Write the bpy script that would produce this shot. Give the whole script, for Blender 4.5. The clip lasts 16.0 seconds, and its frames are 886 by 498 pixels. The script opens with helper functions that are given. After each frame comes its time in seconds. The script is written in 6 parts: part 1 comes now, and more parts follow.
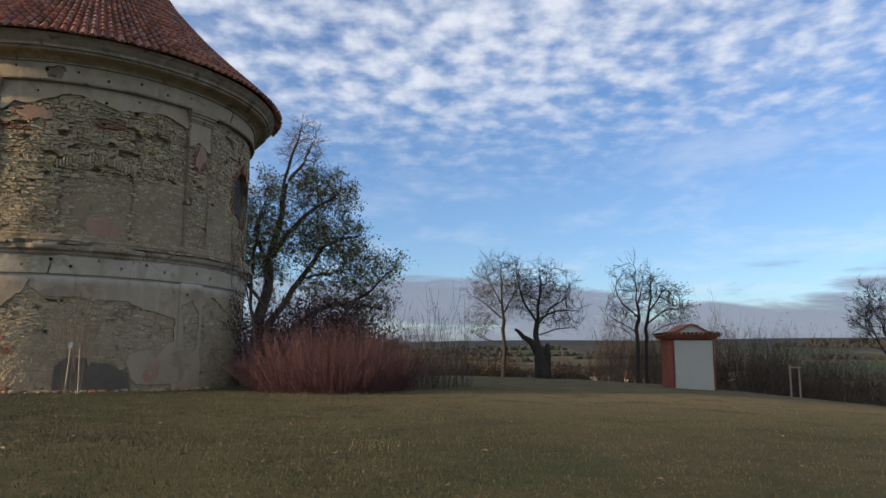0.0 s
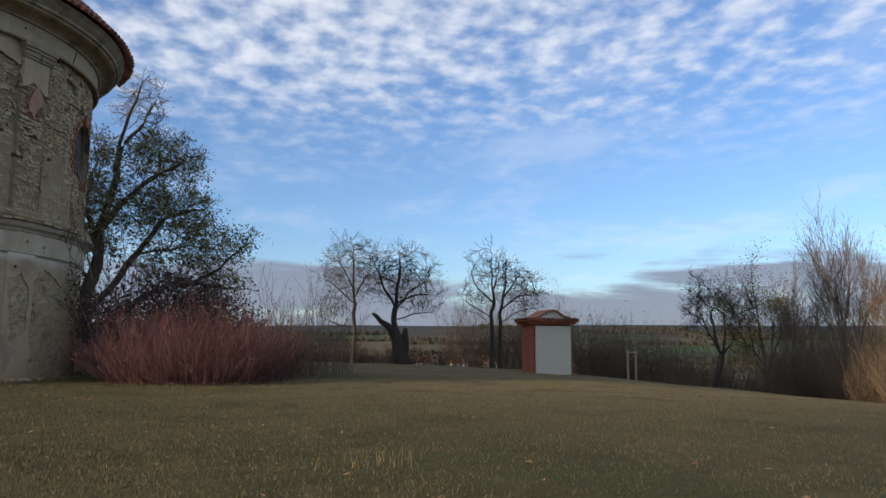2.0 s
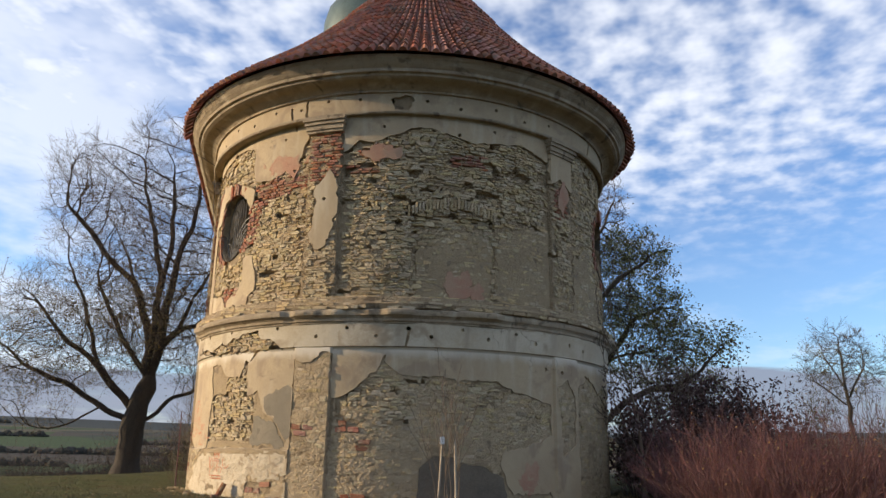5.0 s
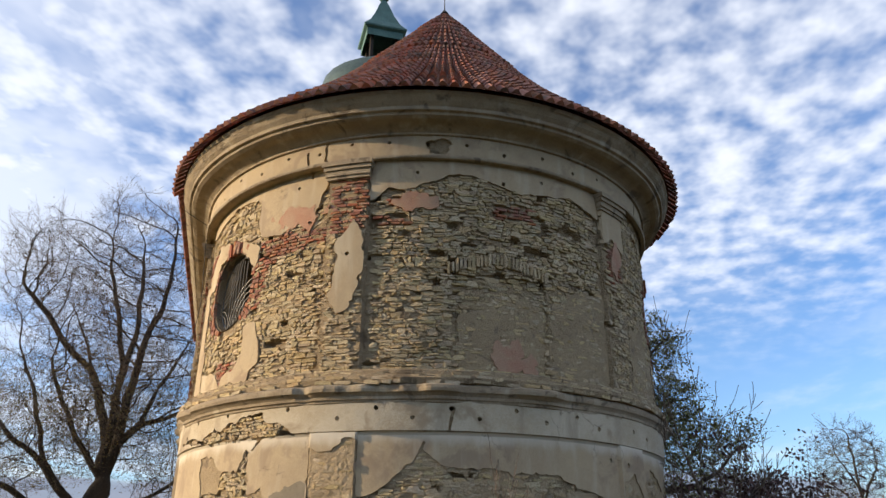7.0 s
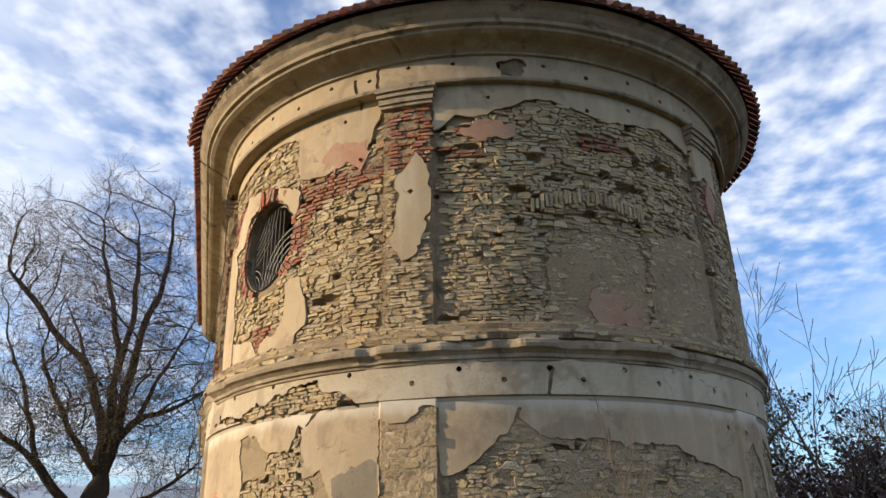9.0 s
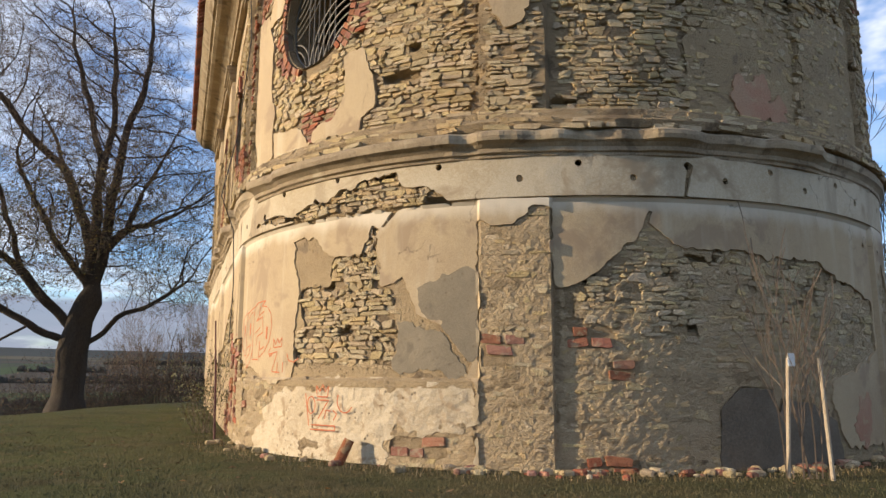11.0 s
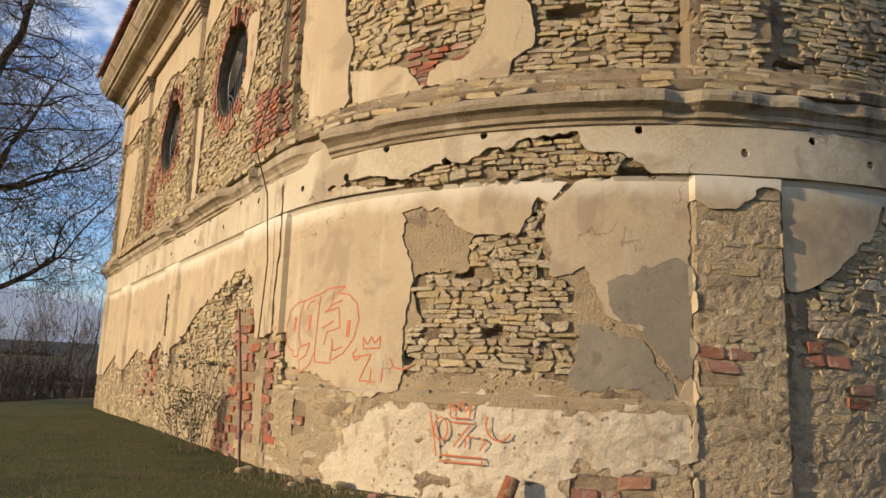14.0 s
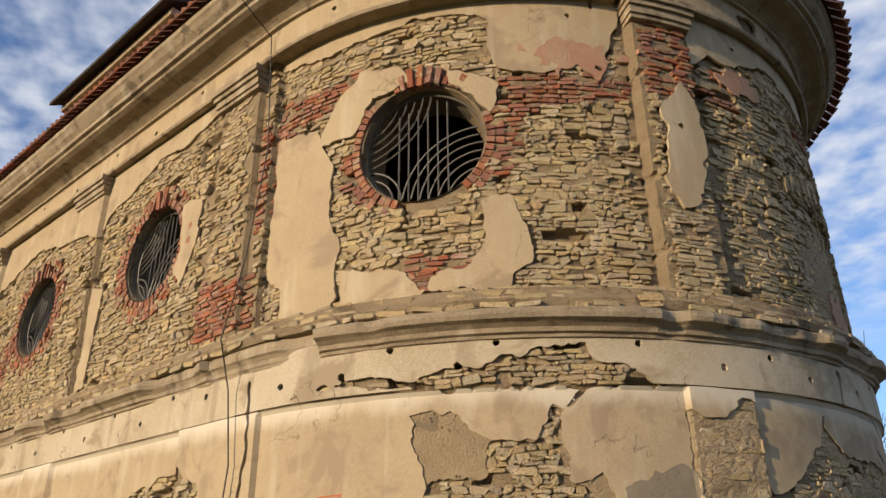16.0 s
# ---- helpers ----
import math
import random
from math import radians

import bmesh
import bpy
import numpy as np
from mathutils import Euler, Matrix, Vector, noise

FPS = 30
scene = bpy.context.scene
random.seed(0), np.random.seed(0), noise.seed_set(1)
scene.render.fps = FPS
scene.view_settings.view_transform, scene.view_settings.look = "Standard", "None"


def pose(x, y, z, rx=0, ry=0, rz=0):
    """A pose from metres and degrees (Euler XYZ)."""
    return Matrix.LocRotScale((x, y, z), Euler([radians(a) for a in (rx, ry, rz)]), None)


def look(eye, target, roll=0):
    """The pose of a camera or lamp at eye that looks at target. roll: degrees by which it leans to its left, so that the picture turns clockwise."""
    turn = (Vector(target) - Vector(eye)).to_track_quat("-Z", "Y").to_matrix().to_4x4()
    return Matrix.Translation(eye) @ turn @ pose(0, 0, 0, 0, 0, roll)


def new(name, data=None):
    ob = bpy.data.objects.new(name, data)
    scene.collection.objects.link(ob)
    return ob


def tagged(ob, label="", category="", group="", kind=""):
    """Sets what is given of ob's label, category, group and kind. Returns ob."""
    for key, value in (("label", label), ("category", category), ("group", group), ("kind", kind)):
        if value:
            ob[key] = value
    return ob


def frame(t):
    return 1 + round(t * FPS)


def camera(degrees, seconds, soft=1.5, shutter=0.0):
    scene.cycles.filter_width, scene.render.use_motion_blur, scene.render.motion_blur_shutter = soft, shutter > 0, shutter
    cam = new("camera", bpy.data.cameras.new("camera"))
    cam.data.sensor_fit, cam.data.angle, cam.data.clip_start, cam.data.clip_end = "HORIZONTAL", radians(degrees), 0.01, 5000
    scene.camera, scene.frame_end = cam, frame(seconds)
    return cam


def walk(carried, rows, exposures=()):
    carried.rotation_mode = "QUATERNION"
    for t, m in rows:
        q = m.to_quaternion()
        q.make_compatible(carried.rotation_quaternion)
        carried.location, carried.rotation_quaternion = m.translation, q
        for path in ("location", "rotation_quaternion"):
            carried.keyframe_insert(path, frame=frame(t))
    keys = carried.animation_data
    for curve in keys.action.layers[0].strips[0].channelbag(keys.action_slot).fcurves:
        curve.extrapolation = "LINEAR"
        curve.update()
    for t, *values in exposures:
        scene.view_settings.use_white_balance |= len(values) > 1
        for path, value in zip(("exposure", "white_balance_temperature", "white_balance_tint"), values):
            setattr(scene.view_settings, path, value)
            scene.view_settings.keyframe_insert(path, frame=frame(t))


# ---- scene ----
cam = camera(62.3, 16.0)
PATH = [
    (0, (0.198, 0.69, 1.188), (0.149, 2.666, 1.488), 0.3),
    (0.5, (-0.287, 1.229, 1.165), (-0.155, 3.207, 1.429), 1.1),
    (1, (-0.83, 1.812, 1.149), (-0.527, 3.773, 1.401), 1.4),
    (1.5, (-1.275, 2.392, 1.175), (-0.849, 4.326, 1.45), 3.2),
    (2, (-1.845, 3.091, 1.192), (-1.428, 5.029, 1.455), 0.3),
    (2.5, (-2.42, 3.698, 1.222), (-2.285, 5.669, 1.529), 0.2),
    (3, (-3.157, 4.174, 1.27), (-3.366, 6.13, 1.626), -0.7),
    (3.5, (-3.858, 4.692, 1.305), (-4.313, 6.591, 1.739), -2.3),
    (4, (-4.649, 5.324, 1.327), (-5.305, 7.143, 1.838), 0.2),
    (6.3, (-8.314, 8.191, 1.404), (-8.849, 10.036, 1.961), 0.5),
    (6.5, (-8.594, 8.437, 1.402), (-9.115, 10.269, 2.014), -0.1),
    (7, (-9.176, 9.056, 1.39), (-9.676, 10.825, 2.177), 0.4),
    (7.5, (-9.761, 9.663, 1.382), (-10.244, 11.388, 2.273), -0.6),
    (8, (-10.367, 10.255, 1.373), (-10.854, 11.988, 2.245), 0.4),
    (8.5, (-11.073, 10.769, 1.362), (-11.547, 12.532, 2.18), 2.1),
    (9, (-11.844, 11.322, 1.342), (-12.3, 13.107, 2.119), -1.3),
    (9.5, (-12.546, 11.861, 1.329), (-13.005, 13.665, 2.059), 0.0),
    (10, (-13.204, 12.408, 1.36), (-13.644, 14.286, 1.89), -0.1),
    (12.3, (-16.462, 14.401, 1.479), (-16.765, 16.357, 1.766), 2.3),
    (12.5, (-16.773, 14.584, 1.494), (-17.03, 16.543, 1.803), 2.5),
    (13, (-17.609, 14.957, 1.459), (-17.751, 16.924, 1.791), 2.7),
    (13.5, (-18.358, 15.307, 1.457), (-18.415, 17.276, 1.8), 2.0),
    (14, (-19.196, 15.519, 1.507), (-19.164, 17.488, 1.853), 2.1),
    (14.5, (-19.904, 15.651, 1.6), (-19.759, 17.603, 2.011), 2.5),
    (15, (-20.661, 15.69, 1.625), (-20.392, 17.592, 2.179), 4.3),
    (15.5, (-21.3, 15.701, 1.622), (-20.922, 17.541, 2.309), 0.9),
    (16, (-22.012, 15.668, 1.629), (-21.463, 17.402, 2.461), -0.8),
]
walk(cam, [(t, look(eye, target, roll)) for t, eye, target, roll in PATH],
     [(0, 0.06), (2.5, 0.10), (3.5, 0.20), (4.2, 0.26), (6.3, 0.36), (10, 0.40), (12.5, 0.42), (13.5, 0.29), (15, -0.02), (16, -0.04)])

# ---- light ----
SUN_AZ, SUN_EL = -109.0, 13.0          # degrees from +y towards +x, above the horizon
sun_dir = Vector((math.sin(radians(SUN_AZ)) * math.cos(radians(SUN_EL)),
                  math.cos(radians(SUN_AZ)) * math.cos(radians(SUN_EL)), math.sin(radians(SUN_EL))))
sun = new("sun", bpy.data.lights.new("sun", "SUN"))
sun.data.energy, sun.data.angle, sun.data.color = 5.0, radians(0.7), (1.0, 0.79, 0.53)
sun.matrix_world = look(sun_dir * 200, (0, 0, 0))


def link(tree, a, b):
    tree.links.new(a, b)


def node(tree, kind, **settings):
    n = tree.nodes.new(kind)
    for key, value in settings.items():
        setattr(n, key, value)
    return n


def maths(tree, op, a, b=None, clamp=False):
    n = tree.nodes.new("ShaderNodeMath")
    n.operation, n.use_clamp = op, clamp
    for slot, v in zip(n.inputs, (a, b)):
        if v is None:
            continue
        if isinstance(v, (int, float)):
            slot.default_value = v
        else:
            tree.links.new(v, slot)
    return n.outputs[0]


def step(tree, value, low, high):
    n = tree.nodes.new("ShaderNodeMapRange")
    n.interpolation_type = "SMOOTHSTEP"
    tree.links.new(value, n.inputs["Value"])
    n.inputs["From Min"].default_value, n.inputs["From Max"].default_value = low, high
    return n.outputs["Result"]


def blend(tree, factor, a, b, mode="MIX"):
    n = tree.nodes.new("ShaderNodeMix")
    n.data_type, n.blend_type = "RGBA", mode
    for slot, v in ((n.inputs[0], factor), (n.inputs[6], a), (n.inputs[7], b)):
        if isinstance(v, (int, float)):
            slot.default_value = v
        elif isinstance(v, (tuple, list)):
            slot.default_value = (*v[:3], 1)
        else:
            tree.links.new(v, slot)
    return n.outputs[2]


def noise_at(tree, coords, scale, detail=4.0, rough=0.55, stretch=None, distort=0.0):
    n = tree.nodes.new("ShaderNodeTexNoise")
    n.inputs["Scale"].default_value, n.inputs["Detail"].default_value = scale, detail
    n.inputs["Roughness"].default_value, n.inputs["Distortion"].default_value = rough, distort
    if stretch:
        m = tree.nodes.new("ShaderNodeMapping")
        m.inputs["Scale"].default_value = stretch
        tree.links.new(coords, m.inputs["Vector"])
        coords = m.outputs[0]
    tree.links.new(coords, n.inputs["Vector"])
    return n.outputs["Fac"]


# sky with high broken cloud and a grey bank over the horizon
world = bpy.data.worlds.new("world")
scene.world = world
world.use_nodes = True
wt = world.node_tree
wt.nodes.clear()
sky = node(wt, "ShaderNodeTexSky", sky_type="NISHITA", sun_disc=False)
sky.sun_elevation, sky.sun_rotation = radians(SUN_EL), radians(SUN_AZ)
sky.air_density, sky.dust_density, sky.ozone_density = 1.0, 0.6, 2.0
coord = node(wt, "ShaderNodeTexCoord").outputs["Generated"]
sep = node(wt, "ShaderNodeSeparateXYZ")
link(wt, coord, sep.inputs[0])
up = maths(wt, "MAXIMUM", sep.outputs[2], 0.0)
lift = maths(wt, "ADD", up, 0.10)
px, py = maths(wt, "DIVIDE", sep.outputs[0], lift), maths(wt, "DIVIDE", sep.outputs[1], lift)
plane = node(wt, "ShaderNodeCombineXYZ")
link(wt, px, plane.inputs[0]), link(wt, py, plane.inputs[1])
sheet_mask = noise_at(wt, plane.outputs[0], 0.9, 3.0, 0.5, distort=0.0)
puffs = noise_at(wt, plane.outputs[0], 11.0, 3.0, 0.5, (1.0, 0.85, 1.0), 0.0)
veil = noise_at(wt, plane.outputs[0], 1.6, 5.0, 0.6, (1.0, 0.8, 1.0), 0.2)
height_mask = step(wt, sep.outputs[2], 0.17, 0.42)
puffy = step(wt, maths(wt, "ADD", maths(wt, "MULTIPLY", puffs, 0.75), maths(wt, "ADD", maths(wt, "MULTIPLY", sheet_mask, 0.40), maths(wt, "MULTIPLY", height_mask, 0.11))), 0.48, 0.90)
puffy = maths(wt, "MULTIPLY", puffy, step(wt, sep.outputs[2], 0.19, 0.38))
sunward = step(wt, maths(wt, "MULTIPLY", sep.outputs[0], -1.0), 0.12, 0.75)
thin = maths(wt, "MULTIPLY", step(wt, maths(wt, "ADD", veil, maths(wt, "MULTIPLY", sunward, 0.12)), 0.46, 0.74), maths(wt, "ADD", maths(wt, "MULTIPLY", sunward, 0.40), 0.30))
cover = maths(wt, "MAXIMUM", maths(wt, "MULTIPLY", puffy, 0.88), thin)
# low bank
turned = node(wt, "ShaderNodeCombineXYZ")
link(wt, maths(wt, "MULTIPLY", sep.outputs[0], 2.2), turned.inputs[0])
link(wt, maths(wt, "MULTIPLY", sep.outputs[1], 2.2), turned.inputs[1])
link(wt, maths(wt, "MULTIPLY", sep.outputs[2], 13.0), turned.inputs[2])
bank_noise = noise_at(wt, turned.outputs[0], 1.35, 6.0, 0.55, distort=0.2)
bank_low = step(wt, sep.outputs[2], 0.19, 0.03)
bank = step(wt, maths(wt, "ADD", bank_noise, maths(wt, "MULTIPLY", bank_low, 0.34)), 0.66, 0.78)
bank = maths(wt, "MULTIPLY", bank, step(wt, sep.outputs[2], 0.20, 0.10))
backs = []
for tint, power in ((None, 0.16), ((0.82, 0.85, 0.92), 1.03), ((0.40, 0.45, 0.60), 0.62)):
    b = node(wt, "ShaderNodeBackground")
    b.inputs["Strength"].default_value = power
    if tint:
        b.inputs["Color"].default_value = (*tint, 1)
    backs.append(b)
link(wt, blend(wt, 1.0, sky.outputs[0], (0.84, 0.98, 1.26), "MULTIPLY"), backs[0].inputs["Color"])
mix_a, mix_b = node(wt, "ShaderNodeMixShader"), node(wt, "ShaderNodeMixShader")
link(wt, cover, mix_a.inputs[0]), link(wt, backs[0].outputs[0], mix_a.inputs[1]), link(wt, backs[1].outputs[0], mix_a.inputs[2])
link(wt, maths(wt, "MULTIPLY", bank, 0.9), mix_b.inputs[0]), link(wt, mix_a.outputs[0], mix_b.inputs[1]), link(wt, backs[2].outputs[0], mix_b.inputs[2])
link(wt, mix_b.outputs[0], node(wt, "ShaderNodeOutputWorld").inputs["Surface"])

# ---- materials ----


def surface(name, colours, scale=3.0, fine=40.0, rough=0.85, bump=0.4, depth=0.02, vary=0.0, stretch=None, metal=0.0, spots=None, streak=None, cracks=0.0, pecks=0.0, wash=0.0):
    """colours: three tones mixed at two scales. vary: how far pieces differ. spots: colour, amount and scale of patches. streak: colour and amount of vertical runs."""
    m = bpy.data.materials.new(name)
    m.use_nodes = True
    t = m.node_tree
    p = t.nodes["Principled BSDF"]
    pos = node(t, "ShaderNodeNewGeometry")
    where = pos.outputs["Position"]
    big, small = noise_at(t, where, scale, 5.0, 0.6, stretch), noise_at(t, where, fine, 4.0, 0.65, stretch)
    c = blend(t, step(t, big, 0.35, 0.65), colours[0], colours[1])
    c = blend(t, maths(t, "MULTIPLY", step(t, small, 0.38, 0.72), 0.55), c, colours[2])
    grain = noise_at(t, where, fine * 3.6, 3.0, 0.7, stretch)
    c = blend(t, maths(t, "MULTIPLY", step(t, grain, 0.48, 0.66), 0.55), c, tuple(0.58 * x for x in colours[1]))
    c = blend(t, maths(t, "MULTIPLY", step(t, grain, 0.46, 0.34), 0.30), c, tuple(min(0.8, 1.22 * x) for x in colours[2]))
    if spots:
        tint, amount, size = spots
        c = blend(t, step(t, noise_at(t, where, size, 6.0, 0.62, distort=0.6), 1 - amount - 0.05, 1 - amount + 0.05), c, tint)
    if streak:
        c = blend(t, maths(t, "MULTIPLY", step(t, noise_at(t, where, 2.6, 4.0, 0.6, (1.0, 1.0, 0.12)), 0.52, 0.70), streak[1]), c, streak[0])
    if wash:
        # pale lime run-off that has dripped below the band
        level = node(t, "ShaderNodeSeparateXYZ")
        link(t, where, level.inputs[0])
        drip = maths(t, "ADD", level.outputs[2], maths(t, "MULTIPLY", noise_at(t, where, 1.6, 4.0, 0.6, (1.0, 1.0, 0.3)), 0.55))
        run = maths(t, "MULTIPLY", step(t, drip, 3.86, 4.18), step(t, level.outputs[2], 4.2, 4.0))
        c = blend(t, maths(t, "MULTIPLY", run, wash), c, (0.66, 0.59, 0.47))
    grooves = None
    if cracks:
        warp = node(t, "ShaderNodeVectorMath", operation="ADD")
        wobble = node(t, "ShaderNodeTexNoise")
        wobble.inputs["Scale"].default_value, wobble.inputs["Detail"].default_value = 2.2, 5.0
        link(t, where, wobble.inputs["Vector"]), link(t, where, warp.inputs[0]), link(t, wobble.outputs["Color"], warp.inputs[1])
        cell = node(t, "ShaderNodeTexVoronoi", feature="DISTANCE_TO_EDGE")
        cell.inputs["Scale"].default_value = 0.75
        link(t, warp.outputs[0], cell.inputs["Vector"])
        line = maths(t, "MULTIPLY", step(t, cell.outputs["Distance"], 0.011, 0.003), step(t, noise_at(t, where, 0.7, 2.0, 0.5), 0.56, 0.62))
        grooves = line
        c = blend(t, maths(t, "MULTIPLY", line, cracks), c, (0.10, 0.075, 0.05))
    if pecks:
        dots = node(t, "ShaderNodeTexVoronoi", feature="F1")
        dots.inputs["Scale"].default_value = 8.5
        link(t, where, dots.inputs["Vector"])
        spot = maths(t, "MULTIPLY", step(t, dots.outputs["Distance"], 0.20, 0.12), step(t, noise_at(t, where, 1.1, 2.0, 0.5), 0.42, 0.5))
        grooves = spot
        c = blend(t, maths(t, "MULTIPLY", spot, pecks), c, (0.15, 0.115, 0.075))
    if vary:
        piece = maths(t, "FRACT", maths(t, "ADD", pos.outputs["Random Per Island"], node(t, "ShaderNodeObjectInfo").outputs["Random"]))
        hsv = node(t, "ShaderNodeHueSaturation")
        link(t, c, hsv.inputs["Color"])
        link(t, maths(t, "ADD", maths(t, "MULTIPLY", piece, vary), 1.0 - vary * 0.55), hsv.inputs["Value"])
        link(t, maths(t, "ADD", maths(t, "MULTIPLY", maths(t, "FRACT", maths(t, "MULTIPLY", piece, 7.3)), 0.30), 0.86), hsv.inputs["Saturation"])
        link(t, maths(t, "ADD", maths(t, "MULTIPLY", maths(t, "FRACT", maths(t, "MULTIPLY", piece, 13.7)), 0.016), 0.490), hsv.inputs["Hue"])
        c = hsv.outputs[0]
    link(t, c, p.inputs["Base Color"])
    p.inputs["Roughness"].default_value, p.inputs["Metallic"].default_value = rough, metal
    p.inputs["Specular IOR Level"].default_value = 0.25
    if bump:
        b = node(t, "ShaderNodeBump")
        b.inputs["Strength"].default_value, b.inputs["Distance"].default_value = bump, depth
        relief_h = maths(t, "ADD", maths(t, "ADD", maths(t, "MULTIPLY", big, 0.6), small), maths(t, "MULTIPLY", grain, 0.35))
        if grooves is not None:
            relief_h = maths(t, "SUBTRACT", relief_h, maths(t, "MULTIPLY", grooves, 1.2))
        link(t, relief_h, b.inputs["Height"])
        link(t, b.outputs[0], p.inputs["Normal"])
    return m


MORTAR = surface("lime mortar", ((0.409, 0.303, 0.178), (0.322, 0.235, 0.137), (0.470, 0.365, 0.235)), 1.9, 24, 0.95, 1.0, 0.06, stretch=(1, 1, 2.3), spots=((0.204, 0.148, 0.091), 0.40, 1.6))
STONE = surface("rubble stone", ((0.539, 0.422, 0.248), (0.452, 0.344, 0.196), (0.592, 0.483, 0.309)), 2.6, 30, 0.92, 1.0, 0.045, vary=0.42, spots=((0.313, 0.235, 0.144), 0.30, 4.0))
BRICK = surface("brick", ((0.325, 0.132, 0.078), (0.25, 0.102, 0.063), (0.38, 0.20, 0.125)), 3.0, 45, 0.9, 0.8, 0.025, vary=0.5, spots=((0.36, 0.25, 0.155), 0.42, 6.0))
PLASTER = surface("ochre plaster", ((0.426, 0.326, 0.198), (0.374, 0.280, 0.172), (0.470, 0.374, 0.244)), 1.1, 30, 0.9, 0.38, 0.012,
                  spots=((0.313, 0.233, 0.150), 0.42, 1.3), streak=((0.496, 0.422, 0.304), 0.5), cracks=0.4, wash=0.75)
UNDERCOAT = surface("brown undercoat", ((0.374, 0.278, 0.161), (0.296, 0.217, 0.126), (0.426, 0.331, 0.204)), 1.4, 30, 0.95, 0.9, 0.035, pecks=0.6, spots=((0.217, 0.161, 0.104), 0.38, 2.4))
LIME = surface("worn limewash", ((0.522, 0.431, 0.300), (0.435, 0.344, 0.226), (0.583, 0.500, 0.374)), 1.8, 24, 0.93, 0.5, 0.02, spots=((0.348, 0.261, 0.165), 0.40, 3.2), pecks=0.75)
ROUGHCAST = surface("rough tan mortar", ((0.511, 0.385, 0.232), (0.430, 0.319, 0.189), (0.590, 0.466, 0.310)), 2.2, 26, 0.95, 1.0, 0.06, stretch=(1, 1, 1.6), spots=((0.290, 0.210, 0.130), 0.34, 3.0))
FRIEZE = surface("pale frieze plaster", ((0.496, 0.418, 0.296), (0.400, 0.318, 0.204), (0.574, 0.505, 0.392)), 0.8, 30, 0.9, 0.28, 0.010, spots=((0.313, 0.244, 0.161), 0.40, 0.9), streak=((0.244, 0.191, 0.131), 0.5), cracks=0.8)
CEMENT = surface("grey cement patch", ((0.245, 0.203, 0.142), (0.192, 0.160, 0.113), (0.28, 0.233, 0.166)), 1.7, 40, 0.9, 0.25, 0.010, pecks=0.6, spots=((0.165, 0.138, 0.10), 0.38, 2.2))
# much darker than the wall coats; window reveals and the blocked opening
REVEAL = surface("dark brown render", ((0.174, 0.139, 0.100), (0.122, 0.100, 0.074), (0.226, 0.183, 0.131)), 1.5, 25, 0.95, 0.6, 0.03)
GRILLE = surface("weathered grey iron", ((0.15, 0.14, 0.125), (0.11, 0.10, 0.09), (0.19, 0.17, 0.14)), 6, 60, 0.55, 0.2, 0.004, metal=0.35)
PINK = surface("faded red plaster", ((0.40, 0.200, 0.128), (0.41, 0.265, 0.17), (0.46, 0.29, 0.19)), 2.4, 30, 0.92, 0.7, 0.03, spots=((0.42, 0.31, 0.19), 0.36, 4.0))
MOULD = surface("weathered moulding", ((0.355, 0.278, 0.180), (0.255, 0.195, 0.128), (0.42, 0.335, 0.23)), 1.6, 26, 0.92, 0.8, 0.02, spots=((0.16, 0.122, 0.082), 0.40, 1.7), streak=((0.52, 0.45, 0.335), 0.45))
TILE = surface("clay roof tile", ((0.32, 0.122, 0.072), (0.21, 0.085, 0.056), (0.38, 0.19, 0.125)), 1.2, 22, 0.85, 0.4, 0.01, vary=0.6, spots=((0.15, 0.098, 0.07), 0.42, 2.6))
COPPER = surface("green copper sheet", ((0.10, 0.19, 0.165), (0.065, 0.13, 0.115), (0.15, 0.25, 0.21)), 1.5, 14, 0.6, 0.2, 0.01, metal=0.2)
DARK_COPPER = surface("dark weathered copper", ((0.062, 0.095, 0.095), (0.045, 0.068, 0.070), (0.10, 0.145, 0.135)), 1.5, 14, 0.55, 0.2, 0.01, metal=0.2)
IRON = surface("black iron", ((0.05, 0.048, 0.045), (0.035, 0.033, 0.03), (0.085, 0.07, 0.055)), 6, 60, 0.6, 0.2, 0.004, metal=0.5)
DARK = surface("dark timber", ((0.05, 0.04, 0.033), (0.035, 0.028, 0.024), (0.07, 0.055, 0.045)), 4, 40, 0.9, 0.4, 0.01)
OLD_BARK = surface("warm brown bark", ((0.105, 0.078, 0.055), (0.07, 0.052, 0.038), (0.15, 0.115, 0.082)), 2.0, 18, 0.95, 0.8, 0.04, stretch=(1, 1, 0.25))
BARK = surface("grey-brown bark", ((0.058, 0.045, 0.034), (0.038, 0.030, 0.023), (0.090, 0.072, 0.054)), 2.0, 18, 0.95, 0.8, 0.04, stretch=(1, 1, 0.25))
PALE_BARK = surface("pale twig bark", ((0.155, 0.112, 0.078), (0.11, 0.08, 0.057), (0.21, 0.16, 0.115)), 3.0, 30, 0.95, 0.4, 0.01)
RED_TWIG = surface("dark red twig", ((0.150, 0.060, 0.056), (0.105, 0.048, 0.046), (0.22, 0.13, 0.105)), 1.0, 12, 0.8, 0.2, 0.01, vary=0.6)
LEAF = surface("late green leaf", ((0.115, 0.120, 0.054), (0.145, 0.140, 0.062), (0.19, 0.145, 0.070)), 1.0, 9, 0.7, 0.0, vary=0.6)
GREEN_LEAF = surface("fading green leaf", ((0.18, 0.195, 0.082), (0.22, 0.215, 0.095), (0.27, 0.225, 0.105)), 1.0, 9, 0.6, 0.0, vary=0.6)
